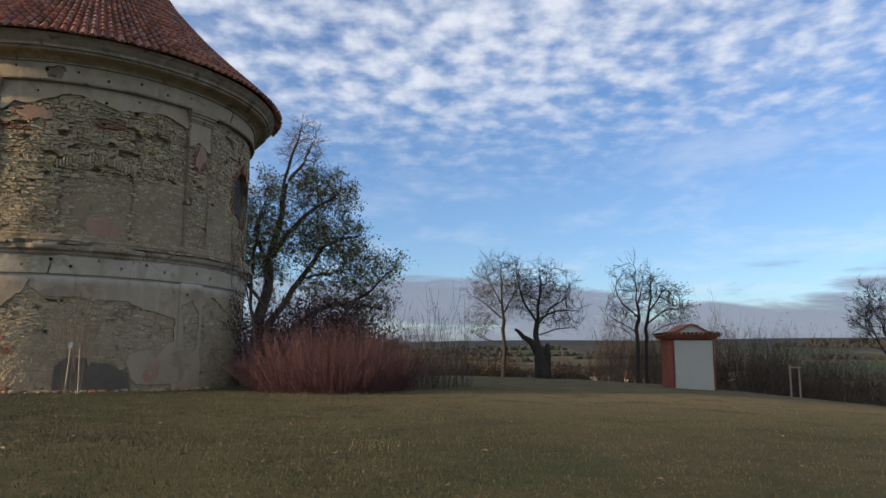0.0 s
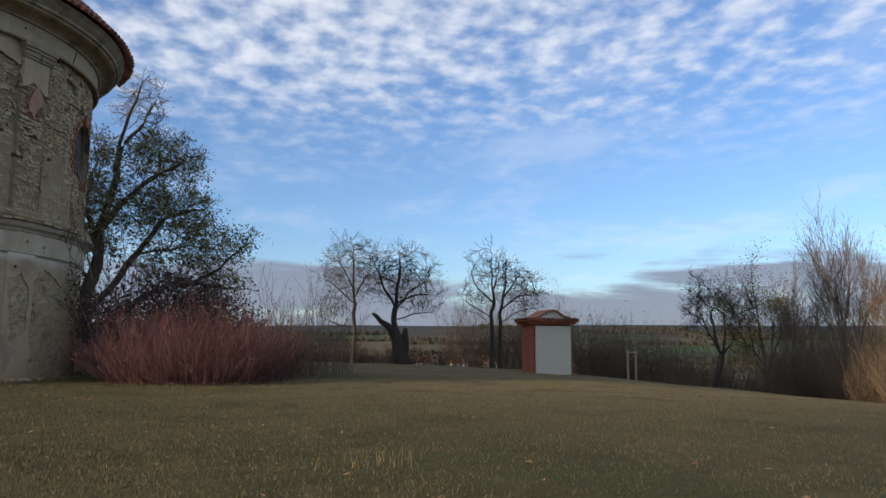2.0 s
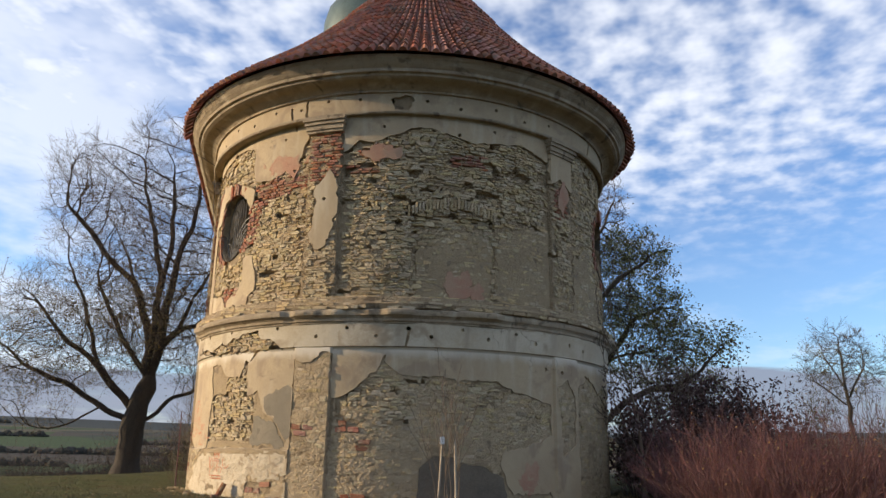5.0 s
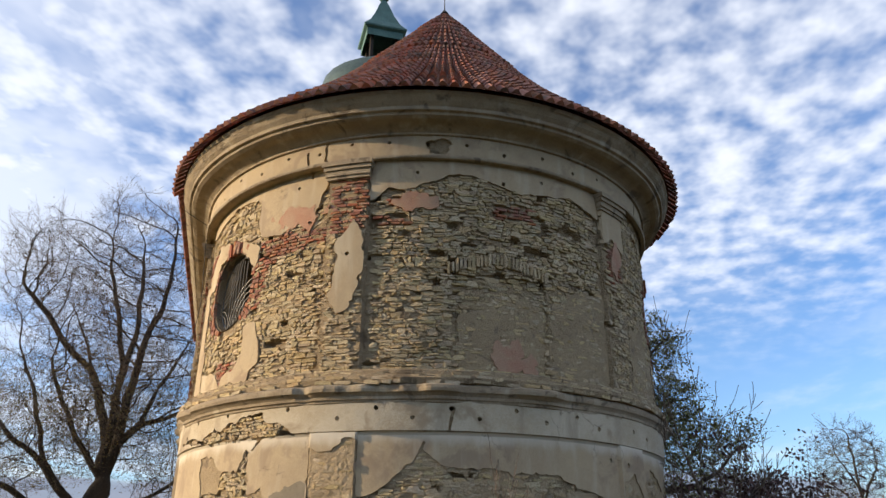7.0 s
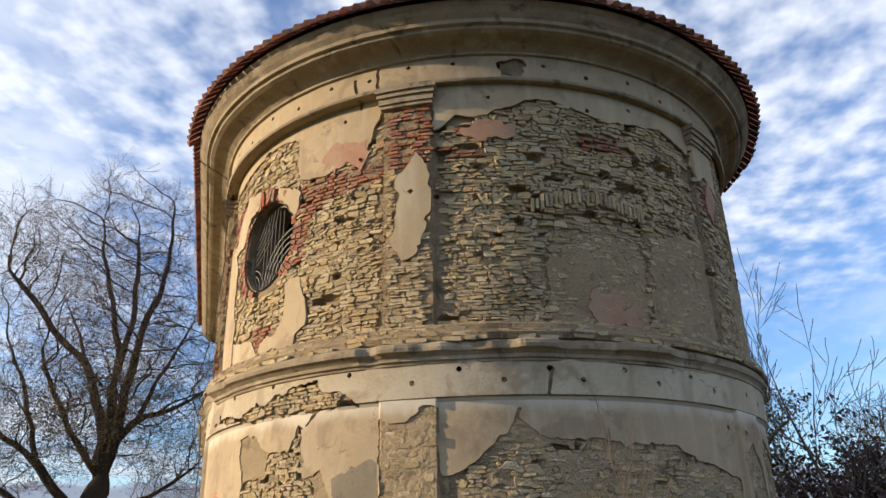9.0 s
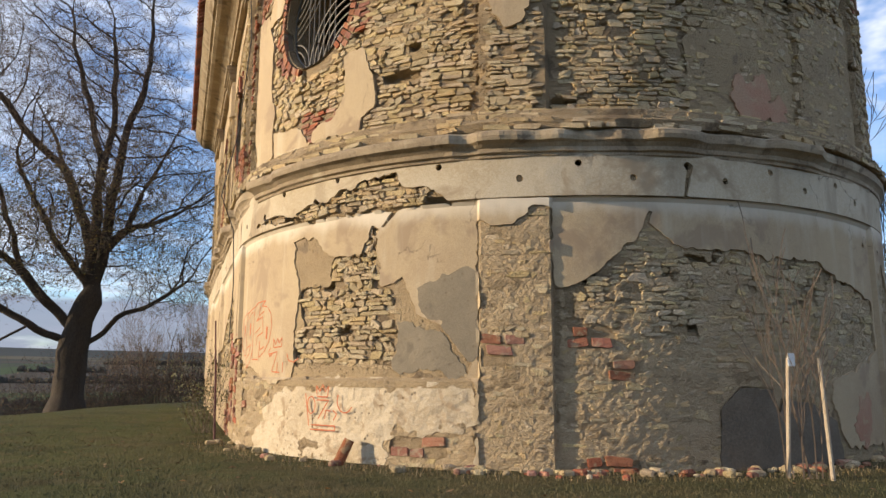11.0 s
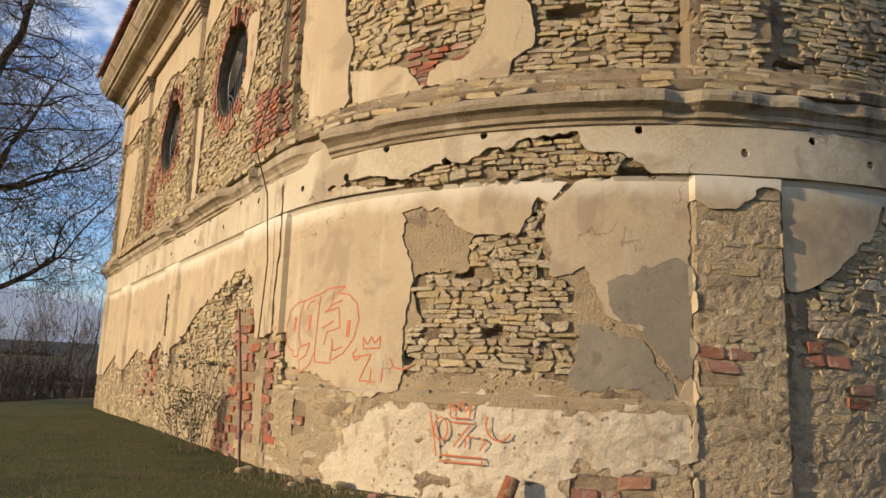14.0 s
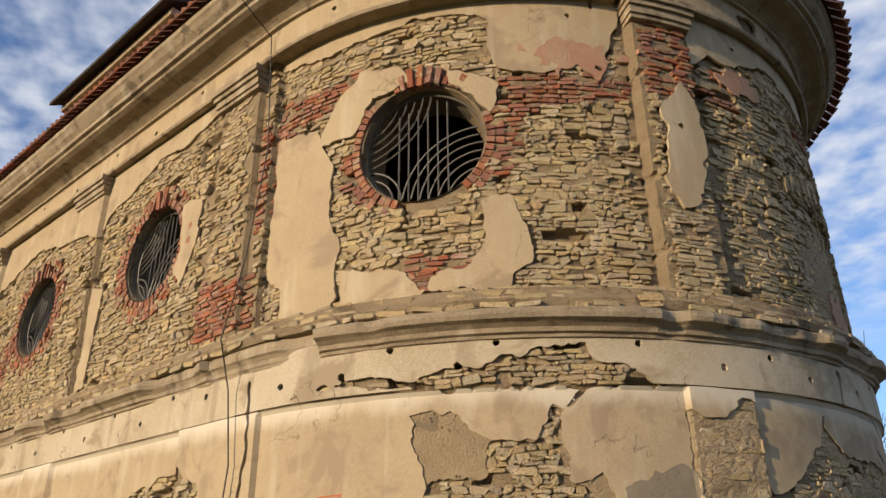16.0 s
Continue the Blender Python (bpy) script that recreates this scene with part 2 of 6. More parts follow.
YELLOW_LEAF = surface("yellow autumn leaf", ((0.27, 0.195, 0.055), (0.20, 0.155, 0.05), (0.33, 0.22, 0.07)), 1.0, 9, 0.7, 0.0, vary=0.6)
PURPLE_LEAF = surface("purple-brown leaf", ((0.080, 0.050, 0.046), (0.100, 0.058, 0.052), (0.145, 0.086, 0.062)), 1.0, 9, 0.75, 0.0, vary=0.6)
BROWN_LEAF = surface("fallen brown leaf", ((0.20, 0.12, 0.055), (0.14, 0.085, 0.042), (0.28, 0.18, 0.085)), 2.0, 20, 0.85, 0.0, vary=0.7)
STRAW = surface("dry straw grass", ((0.27, 0.20, 0.105), (0.22, 0.155, 0.08), (0.33, 0.26, 0.15)), 1.0, 12, 0.85, 0.0, vary=0.4)
WOOD = surface("weathered stake wood", ((0.40, 0.32, 0.23), (0.32, 0.25, 0.175), (0.48, 0.40, 0.30)), 4.0, 30, 0.85, 0.3, 0.005, stretch=(1, 1, 0.2))
WHITE = surface("white card", ((0.78, 0.78, 0.75), (0.70, 0.70, 0.67), (0.8, 0.8, 0.78)), 6, 40, 0.7, 0.1, 0.002)
GREY_BOARD = surface("grey-green rendered panel", ((0.60, 0.545, 0.42), (0.56, 0.505, 0.39), (0.64, 0.585, 0.46)), 1.2, 25, 0.85, 0.2, 0.006)
RED_PAINT = surface("brick-red painted render", ((0.33, 0.095, 0.055), (0.28, 0.085, 0.05), (0.38, 0.13, 0.08)), 1.5, 25, 0.85, 0.3, 0.008)
SPRAY = surface("orange-red spray paint", ((0.46, 0.13, 0.055), (0.42, 0.125, 0.055), (0.52, 0.20, 0.10)), 3, 30, 0.8, 0.0)
FAR_WOOD = surface("far leafless wood", ((0.045, 0.042, 0.032), (0.034, 0.034, 0.027), (0.062, 0.054, 0.040)), 0.05, 0.6, 0.95, 0.0)
HOUSE = surface("far white render", ((0.52, 0.50, 0.46), (0.46, 0.44, 0.40), (0.56, 0.54, 0.50)), 0.5, 4, 0.9, 0.0)
RED_ROOF = surface("far red roof", ((0.26, 0.085, 0.05), (0.20, 0.07, 0.045), (0.30, 0.11, 0.07)), 0.4, 5, 0.9, 0.0)

# ground: grass on the hill, fields and woods beyond it
GROUND = bpy.data.materials.new("hill grass and far fields")
GROUND.use_nodes = True
gt = GROUND.node_tree
gp = gt.nodes["Principled BSDF"]
gpos = node(gt, "ShaderNodeNewGeometry").outputs["Position"]


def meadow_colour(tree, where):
    """Short green grass beside the church and along the path, straw towards the brow; its paleness also paints in
    sunlight.
    """
    big, mid, fine = noise_at(tree, where, 0.16, 4.0, 0.6), noise_at(tree, where, 1.1, 5.0, 0.65), noise_at(tree, where, 14.0, 5.0, 0.7)
    xyz = node(tree, "ShaderNodeSeparateXYZ")
    link(tree, where, xyz.inputs[0])
    wavy = maths(tree, "MULTIPLY", big, 14.0)
    c = blend(tree, step(tree, big, 0.38, 0.62), (0.088, 0.073, 0.032), (0.056, 0.057, 0.022))
    # paler straw mask: puts the lit brow and shaded foreground into the colour
    dry = maths(tree, "MULTIPLY", step(tree, maths(tree, "ADD", xyz.outputs[1], wavy), 16.0, 34.0), step(tree, xyz.outputs[0], -10.0, 4.0))
    c = blend(tree, maths(tree, "MULTIPLY", dry, 0.75), c, (0.180, 0.136, 0.064))
    green = step(tree, maths(tree, "SUBTRACT", xyz.outputs[0], wavy), -22.0, -31.0)
    c = blend(tree, maths(tree, "MULTIPLY", green, 0.6), c, (0.074, 0.086, 0.024))
    c = blend(tree, maths(tree, "MULTIPLY", step(tree, mid, 0.42, 0.72), 0.6), c, (0.122, 0.089, 0.044))
    c = blend(tree, maths(tree, "MULTIPLY", step(tree, fine, 0.45, 0.75), 0.6), c, (0.034, 0.033, 0.014))
    c = blend(tree, maths(tree, "MULTIPLY", step(tree, noise_at(tree, where, 0.55, 6.0, 0.7, distort=0.5), 0.50, 0.62), 0.5), c, (0.040, 0.038, 0.015))
    return c, maths(tree, "ADD", fine, mid)


g, g_relief = meadow_colour(gt, gpos)
dist = node(gt, "ShaderNodeVectorMath", operation="DISTANCE")
link(gt, gpos, dist.inputs[0])
dist.inputs[1].default_value = (-5, 35, 0)
far = dist.outputs["Value"]
cells = node(gt, "ShaderNodeTexVoronoi", feature="F1")
cmap = node(gt, "ShaderNodeMapping")
cmap.inputs["Scale"].default_value, cmap.inputs["Rotation"].default_value = (0.0042, 0.0020, 0.0), (0, 0, 0.35)
link(gt, gpos, cmap.inputs["Vector"]), link(gt, cmap.outputs[0], cells.inputs["Vector"])
cells.inputs["Scale"].default_value = 1.0
csep = node(gt, "ShaderNodeSeparateColor")
link(gt, cells.outputs["Color"], csep.inputs[0])
field_c = blend(gt, step(gt, csep.outputs[0], 0.30, 0.36), (0.050, 0.072, 0.028), (0.10, 0.085, 0.052))
field_c = blend(gt, step(gt, csep.outputs[1], 0.55, 0.6), field_c, (0.062, 0.052, 0.040))
field_c = blend(gt, step(gt, noise_at(gt, gpos, 0.006, 5.0, 0.6), 0.56, 0.60), field_c, (0.045, 0.048, 0.035))
g = blend(gt, step(gt, far, 75, 130), g, (0.065, 0.062, 0.035))
g = blend(gt, step(gt, far, 200, 330), g, field_c)
wood_edge = maths(gt, "ADD", far, maths(gt, "MULTIPLY", noise_at(gt, gpos, 0.002, 4.0, 0.6), 900.0))
g = blend(gt, step(gt, wood_edge, 2150, 2300), g, (0.040, 0.045, 0.042))
link(gt, g, gp.inputs["Base Color"])
gp.inputs["Roughness"].default_value, gp.inputs["Specular IOR Level"].default_value = 0.95, 0.1
gb = node(gt, "ShaderNodeBump")
gb.inputs["Strength"].default_value, gb.inputs["Distance"].default_value = 0.8, 0.06
link(gt, g_relief, gb.inputs["Height"]), link(gt, gb.outputs[0], gp.inputs["Normal"])


GRASS = bpy.data.materials.new("dull autumn grass")
GRASS.use_nodes = True
bt = GRASS.node_tree
blade_colour = node(bt, "ShaderNodeHueSaturation")
blade_info = node(bt, "ShaderNodeNewGeometry")
link(bt, meadow_colour(bt, blade_info.outputs["Position"])[0], blade_colour.inputs["Color"])
link(bt, maths(bt, "ADD", maths(bt, "MULTIPLY", blade_info.outputs["Random Per Island"], 0.5), 0.8), blade_colour.inputs["Value"])
link(bt, blade_colour.outputs[0], bt.nodes["Principled BSDF"].inputs["Base Color"])
bt.nodes["Principled BSDF"].inputs["Roughness"].default_value = 0.85

# ---- building blocks ----
def mesh_of(name, verts, faces, material, smooth=False):
    me = bpy.data.meshes.new(name)
    me.from_pydata(verts, [], faces)
    me.materials.append(material)
    if smooth:
        me.polygons.foreach_set("use_smooth", [True] * len(me.polygons))
    me.update()
    return me


def part(name, me, parent, label="", kind=""):
    ob = new(name, me)
    ob.parent = parent
    return tagged(ob, label, kind=kind)


def thing(name, label, category, group="", at=None):
    ob = new(name)
    ob.empty_display_size = 0.3
    if at is not None:
        ob.matrix_world = at
    return tagged(ob, label, category, group)


class Soup:
    """Vertices and faces that become one mesh."""

    def __init__(self):
        self.v, self.f = [], []

    def add(self, verts, faces):
        n = len(self.v)
        self.v.extend(verts)
        self.f.extend([tuple(i + n for i in face) for face in faces])

    def box(self, centre, size, turn=0.0, bevel=0.0):
        cx, cy, cz = centre
        hx, hy, hz = (s / 2 for s in size)
        c, s = math.cos(turn), math.sin(turn)
        b = min(bevel, hx * 0.6, hy * 0.6, hz * 0.6)
        if b <= 0:
            ring = [(-hx, -hy), (hx, -hy), (hx, hy), (-hx, hy)]
            levels = [(-hz, 0), (hz, 0)]
        else:
            ring = [(-hx + b, -hy), (hx - b, -hy), (hx, -hy + b), (hx, hy - b), (hx - b, hy), (-hx + b, hy), (-hx, hy - b), (-hx, -hy + b)]
            levels = [(-hz, b), (-hz + b, 0), (hz - b, 0), (hz, b)]
        k = len(ring)
        vs, fs = [], []
        for z, inset in levels:
            for x, y in ring:
                x2, y2 = x - math.copysign(inset, x), y - math.copysign(inset, y)
                vs.append((cx + x2 * c - y2 * s, cy + x2 * s + y2 * c, cz + z))
        for j in range(len(levels) - 1):
            for i in range(k):
                fs.append((j * k + i, j * k + (i + 1) % k, (j + 1) * k + (i + 1) % k, (j + 1) * k + i))
        fs.append(tuple(range(k - 1, -1, -1)))
        fs.append(tuple(range((len(levels) - 1) * k, len(levels) * k)))
        self.add(vs, fs)

    def tube(self, points, radii, sides=5, cap=True):
        vs, fs = [], []
        pts = [Vector(p) for p in points]
        for i, p in enumerate(pts):
            d = (pts[min(i + 1, len(pts) - 1)] - pts[max(i - 1, 0)])
            d = d.normalized() if d.length > 1e-9 else Vector((0, 0, 1))
            a = d.cross(Vector((0, 0, 1)) if abs(d.z) < 0.9 else Vector((1, 0, 0))).normalized()
            b = d.cross(a)
            for k in range(sides):
                w = 2 * math.pi * k / sides
                q = p + (a * math.cos(w) + b * math.sin(w)) * radii[i]
                vs.append((q.x, q.y, q.z))
        for i in range(len(pts) - 1):
            for k in range(sides):
                fs.append((i * sides + k, (i + 1) * sides + k, (i + 1) * sides + (k + 1) % sides, i * sides + (k + 1) % sides))
        if cap:
            fs.append(tuple(range(sides)))
            fs.append(tuple(range(len(pts) * sides - 1, (len(pts) - 1) * sides - 1, -1)))
        self.add(vs, fs)

    def lathe(self, profile, centre, sides=24, twist=0.0):
        vs, fs = [], []
        for r, z in profile:
            for k in range(sides):
                w = 2 * math.pi * k / sides + twist
                vs.append((centre[0] + r * math.cos(w), centre[1] + r * math.sin(w), centre[2] + z))
        for i in range(len(profile) - 1):
            for k in range(sides):
                fs.append((i * sides + k, i * sides + (k + 1) % sides, (i + 1) * sides + (k + 1) % sides, (i + 1) * sides + k))
        self.add(vs, fs)

    def mesh(self, name, material, smooth=False):
        return mesh_of(name, self.v, self.f, material, smooth)


LATTICE = np.random.RandomState(7).rand(256, 256)


def vnoise(x, y, seed=0):
    """Smooth noise from 0 to 1 over arrays."""
    x, y = np.asarray(x, float) + seed * 17.31, np.asarray(y, float) + seed * 5.77
    xi, yi = np.floor(x).astype(int), np.floor(y).astype(int)
    fx, fy = x - xi, y - yi
    fx, fy = fx * fx * (3 - 2 * fx), fy * fy * (3 - 2 * fy)
    a, b = LATTICE[xi % 256, yi % 256], LATTICE[(xi + 1) % 256, yi % 256]
    c, d = LATTICE[xi % 256, (yi + 1) % 256], LATTICE[(xi + 1) % 256, (yi + 1) % 256]
    return (a * (1 - fx) + b * fx) * (1 - fy) + (c * (1 - fx) + d * fx) * fy


def rough_noise(x, y, seed=0):
    return 0.5 * vnoise(x, y, seed) + 0.3 * vnoise(x * 2.3, y * 2.3, seed + 1) + 0.2 * vnoise(x * 5.1, y * 5.1, seed + 2)


# ---- ground ----
FAR_R = (0, 70, 110, 180, 350, 700, 1200, 2000, 2800, 3400, 4600)
FAR_Z = (0, 0, -4, -11, -17, -8, 12, 45, 80, 92, 70)


def ground_z(x, y):
    x, y = np.asarray(x, float), np.asarray(y, float)
    r = np.hypot(x + 5, y - 35)
    z = 0.10 - 0.0020 * np.clip(x + 2, 0, 40) ** 2 - 0.001 * np.clip(y - 48, 0, 40) ** 2 - 0.006 * np.clip(-30 - x, 0, 25) ** 2 - 0.03 * np.clip(9 - y, 0, 12)
    z = np.maximum(z, -4.0) + np.interp(r, FAR_R, FAR_Z)
    z = z + 0.10 * (vnoise(x * 0.22, y * 0.22, 3) - 0.5) * np.clip(np.hypot(x + 15.8, y - 30.5) / 8 - 1, 0, 1)
    z = z + np.clip(r - 300, 0, 3000) * 0.012 * (vnoise(x * 0.0011, y * 0.0011, 5) - 0.5)
    return z


def build_ground():
    rings = np.concatenate([np.linspace(0.5, 60, 110), np.geomspace(61.5, 4600, 90)])
    n = 240
    ang = np.linspace(0, 2 * math.pi, n, endpoint=False)
    A, B = np.meshgrid(ang, rings)
    X, Y = -8 + B * np.cos(A), 22 + B * np.sin(A)
    Z = ground_z(X, Y) + 0.025 * (rough_noise(X * 2.2, Y * 2.2, 9) - 0.5) * (B < 60)
    verts = [(-8.0, 22.0, float(ground_z(-8, 22)))] + list(zip(X.ravel().tolist(), Y.ravel().tolist(), Z.ravel().tolist()))
    faces = [(0, 1 + k, 1 + (k + 1) % n) for k in range(n)]
    for i in range(len(rings) - 1):
        a, b = 1 + i * n, 1 + (i + 1) * n
        faces += [(a + k, b + k, b + (k + 1) % n, a + (k + 1) % n) for k in range(n)]
    ob = new("ground", mesh_of("ground", verts, faces, GROUND, True))
    return tagged(ob, "dull autumn meadow on a hilltop running down to fields", "ground", kind="structure")


build_ground()

# ---- church: round apse and nave ----
CX, CY, RW = -15.8, 30.5, 6.85
AX = Vector((-0.5225, 0.8526))          # along the nave
NX = Vector((-0.8526, -0.5225))         # out of the nave's sunny side
DEG = RW * math.pi / 180                # metres of wall for a degree of the apse
UL, UR = -58.5 * DEG, 121.5 * DEG
NAVE = 17.0


def on_wall(u, off, z):
    """Place on the outside wall: u metres round it, off metres from the axis, z up. Arrays or numbers."""
    u, off, z = np.broadcast_arrays(np.asarray(u, float), np.asarray(off, float), np.asarray(z, float))
    a = np.clip(u, UL, UR) / RW
    left, right = np.clip(UL - u, 0, None), np.clip(u - UR, 0, None)
    x = CX + off * np.sin(a) + (left + right) * AX.x
    y = CY - off * np.cos(a) + (left + right) * AX.y
    return np.stack([x, y, z], -1)


def wall_point(u, off, z):
    return tuple(on_wall(u, off, z).tolist())


def soft(v, edge, width):
    return np.clip((v - edge) / width + 0.5, 0, 1)


def within(v, a, b, w=0.03):
    return soft(v, a, w) * (1 - soft(v, b, w))


PILASTERS = [(-3.5 * DEG, 5.2 * DEG), (58.4 * DEG, 67.1 * DEG), (UL - 1.6, UL - 0.35), (UL - 7.65, UL - 6.3), (UL - 13.7, UL - 12.35), (UL - 17.1, UL - 16.4), (116.5 * DEG, 122 * DEG)]
PANELS = [(-54.5 * DEG, -3.5 * DEG, 1.32), (5.2 * DEG, 58.4 * DEG, -1.0), (67.1 * DEG, 116.5 * DEG, -1.0), (UL - 6.3, UL - 1.6, 1.0), (UL - 12.35, UL - 7.65, 1.0), (UL - 16.4, UL - 13.7, 1.0)]
WINDOWS = [(-33.0 * DEG, 7.86, 1.03), (91.5 * DEG, 7.86, 1.03), (UL - 3.72, 7.72, 0.98), (UL - 9.25, 7.72, 0.98)]


def bed_r(u, z):
    """How far the bare masonry stands from the axis."""
    low = 6.845 + 0 * u
    for a, b, z0 in PANELS:
        low = low - 0.075 * within(u, a, b) * within(z, z0, 3.9)
    high = np.where(u < -3.5 * DEG, 6.64, 6.77) + np.where(u < UL, 0.12, 0.0)
    for a, b in PILASTERS:
        high = high + (6.86 - high) * within(u, a, b)
    high = high - 0.075 * within(u, 22.4 * DEG, 42 * DEG) * within(z, 5.0, 7.5)
    high = high + (6.875 - high) * soft(z, 10.47, 0.05)
    return low * (1 - soft(z, 4.9, 0.3)) + high * soft(z, 4.9, 0.3)


def inside(poly, U, Z):
    """Signed distance to an outline in wall metres, positive inside."""
    best, hit = np.full(U.shape, 1e9), np.zeros(U.shape, bool)
    n = len(poly)
    for i in range(n):
        (ax, ay), (bx, by) = poly[i], poly[(i + 1) % n]
        dx, dy = bx - ax, by - ay
        t = np.clip(((U - ax) * dx + (Z - ay) * dy) / (dx * dx + dy * dy + 1e-12), 0, 1)
        best = np.minimum(best, np.hypot(U - ax - t * dx, Z - ay - t * dy))
        if ay != by:
            hit ^= ((ay > Z) != (by > Z)) & (U < (bx - ax) * (Z - ay) / (by - ay) + ax)
    return np.where(hit, best, -best)


def deg(*pairs):
    return [(a * DEG, z) for a, z in pairs]


def nave(*pairs):
    return [(UL - a, z) for a, z in pairs]


# where the finishing coat is lost, lower storey
BARE_LOW = [
    deg((-33.7, 3.63), (-29.1, 3.61), (-25.8, 3.29), (-20.3, 3.26), (-18.3, 3.67), (-17.1, 3.63), (-17.8, 3.28), (-16.9, 2.74), (-13.5, 2.86), (-11.6, 2.32), (-7, 1.95), (-5, 1.54), (-5.7, 1.2), (-14.8, 1.2), (-29.5, 1.15), (-33.6, 1.15), (-32.8, 1.91), (-32.2, 2.63)),
    deg((-44.9, 4.08), (-39, 4.16), (-33.5, 4.0), (-29.3, 4.17), (-26.1, 4.16), (-20.4, 4.38), (-14.5, 4.45), (-13, 4.19), (-9.4, 4.15), (-6.7, 3.9), (-15.3, 3.9), (-29.9, 3.9), (-30.4, 3.97), (-35.2, 3.97)),
    deg((-62, 1.6), (-53, 1.62), (-45.5, 1.48), (-40, 1.32), (-33, 1.24), (-4, 1.34), (-4, -1), (-62, -1)),
    deg((-3.6, 3.62), (0, 3.5), (3, 3.64), (2.6, 3.79), (5.3, 3.75), (5.3, -1), (-3.9, -1)),
    deg((5.1, 2.56), (8.6, 2.69), (11.6, 2.9), (17.4, 3.53), (20.3, 3.22), (29.2, 3.16), (34.6, 3.1), (41.9, 3.15), (49.1, 2.83), (57.3, 2.6), (58, 1.75), (50, 1.5), (43, 1.3), (44.6, 0.6), (46, 0.32), (58, 0.3), (58, -1), (5.1, -1)),
    deg((68, 3.2), (74, 3.45), (80, 3.1), (86, 3.4), (93, 3.0), (101, 3.3), (112, 2.9), (112, -1), (68, -1)), deg((59, 3.1), (63, 3.3), (66, 2.9), (65.5, 1.5), (61, 1.3)), deg((72, 3.5), (75, 3.2), (74, 2.4), (78, 1.6), (80, 0.6), (76, -1), (71, -1), (73, 1.2)),
    nave((-0.6, 2.1), (0.5, 2.0), (0.9, 3.0), (1.5, 3.35), (3.05, 3.01), (4.57, 2.65), (6.37, 1.94), (6.5, -1), (-0.6, -1)),
    nave((6.2, 1.3), (7.6, 2.24), (9.0, 1.7), (10.6, 2.0), (12.5, 1.4), (14, 1.9), (16, 1.2), (18, 1.3), (18, -1), (6.2, -1)),
    nave((6.9, 3.2), (7.15, 3.2), (7.15, 2.2), (6.9, 2.2)),
]
# where stone shows through the undercoat of the first panel
BARE_UNDER = deg((-32, 2.82), (-25.8, 2.76), (-25.5, 3.26), (-20.4, 3.24), (-18.3, 3.66), (-17.3, 3.62), (-18, 3.29), (-17, 2.74), (-14.7, 2.59), (-14.6, 1.93), (-15.1, 1.5), (-20.6, 1.52), (-29.8, 1.52), (-33.3, 1.55), (-32.5, 1.98), (-30.9, 2.2), (-32.5, 2.64))
LIME_AREA = deg((-45.5, -0.6), (-43.0, 0.3), (-38.7, 0.85), (-33, 1.22), (-14.7, 1.36), (-4.4, 1.33), (-4.2, 0.71), (-5.9, 0.56), (-14.1, 0.56), (-15.4, 0.2), (-15.4, -0.6))
CEMENT_AREA = deg((-12.2, 2.72), (-8.3, 2.84), (-3.4, 2.9), (-3.4, 1.61), (-5.2, 1.57), (-7, 1.95), (-11.6, 2.36))
DARK_AREA = deg((-14.3, 2.15), (-8.9, 2.01), (-7, 1.82), (-5.4, 1.4), (-14.5, 1.41))
# plaster that is left, upper storey
KEPT_UP = [
    deg((-57.5, 8.7), (-49.6, 8.54), (-46, 7.7), (-46.6, 6.9), (-44.6, 6.36), (-45, 5.19), (-54.4, 5.2), (-53.8, 5.81), (-57.3, 6.07)),
    deg((-42.1, 9.49), (-34.9, 9.3), (-34.9, 8.96), (-40, 8.79), (-43, 8.23), (-49.4, 8.26), (-45.7, 9.0)),
    deg((-29.2, 9.1), (-23.9, 8.9), (-22, 8.73), (-23.5, 8.2), (-26.2, 8.61), (-29.3, 8.85)),
    deg((-25.3, 6.69), (-21.4, 6.76), (-19.9, 6.25), (-19.5, 5.72), (-21.9, 5.56), (-22.3, 5.31), (-33.2, 5.33), (-31.8, 5.57), (-26.9, 5.68), (-24.8, 6.01)),
    deg((-23.4, 10.22), (-4, 10.4), (-5.5, 9.81), (-7.3, 9.32), (-16.2, 8.91), (-22.3, 9.05), (-23.6, 9.63)),
    deg((-44.2, 5.89), (-34.7, 5.7), (-33.2, 5.33), (-43.9, 5.17)),
    deg((-0.9, 8.35), (2.6, 8.9), (4.9, 8.3), (4.7, 7.51), (2.5, 6.68), (0.2, 6.54), (-1.9, 6.98), (-0.7, 7.59)),
    deg((5.2, 10.6), (5.4, 9.4), (9, 9.66), (14.7, 9.72), (23.5, 10.12), (27.1, 10.05), (36.6, 9.77), (49.6, 9.95), (58.4, 9.7), (58.4, 10.6)),
    deg((58.4, 10.6), (58.4, 9.0), (62, 9.3), (67, 8.9), (67, 10.6)),
    deg((-58, 10.6), (-58, 10.25), (-46, 10.05), (-30, 10.3), (-23, 10.1), (-5, 10.3), (-5, 10.6)),
    nave((2.0, 8.35), (2.75, 8.5), (2.62, 7.6), (2.75, 7.0), (2.45, 6.7), (2.05, 7.4)),
    nave((1.8, 10.6), (1.8, 10.2), (2.9, 9.9), (4.0, 10.0), (5.0, 9.6), (6.2, 9.3), (6.3, 8.9), (7.7, 9.3), (8.6, 9.4), (10, 9.7), (12.3, 9.1), (13.7, 9.4), (17, 9.2), (17, 10.6)),
    nave((13.9, 8.6), (16.3, 8.8), (16.3, 5.3), (15.4, 5.3), (14.2, 6.6)),
    nave((5.7, 7.5), (6.2, 7.6), (6.1, 5.3), (5.75, 5.3)),
]
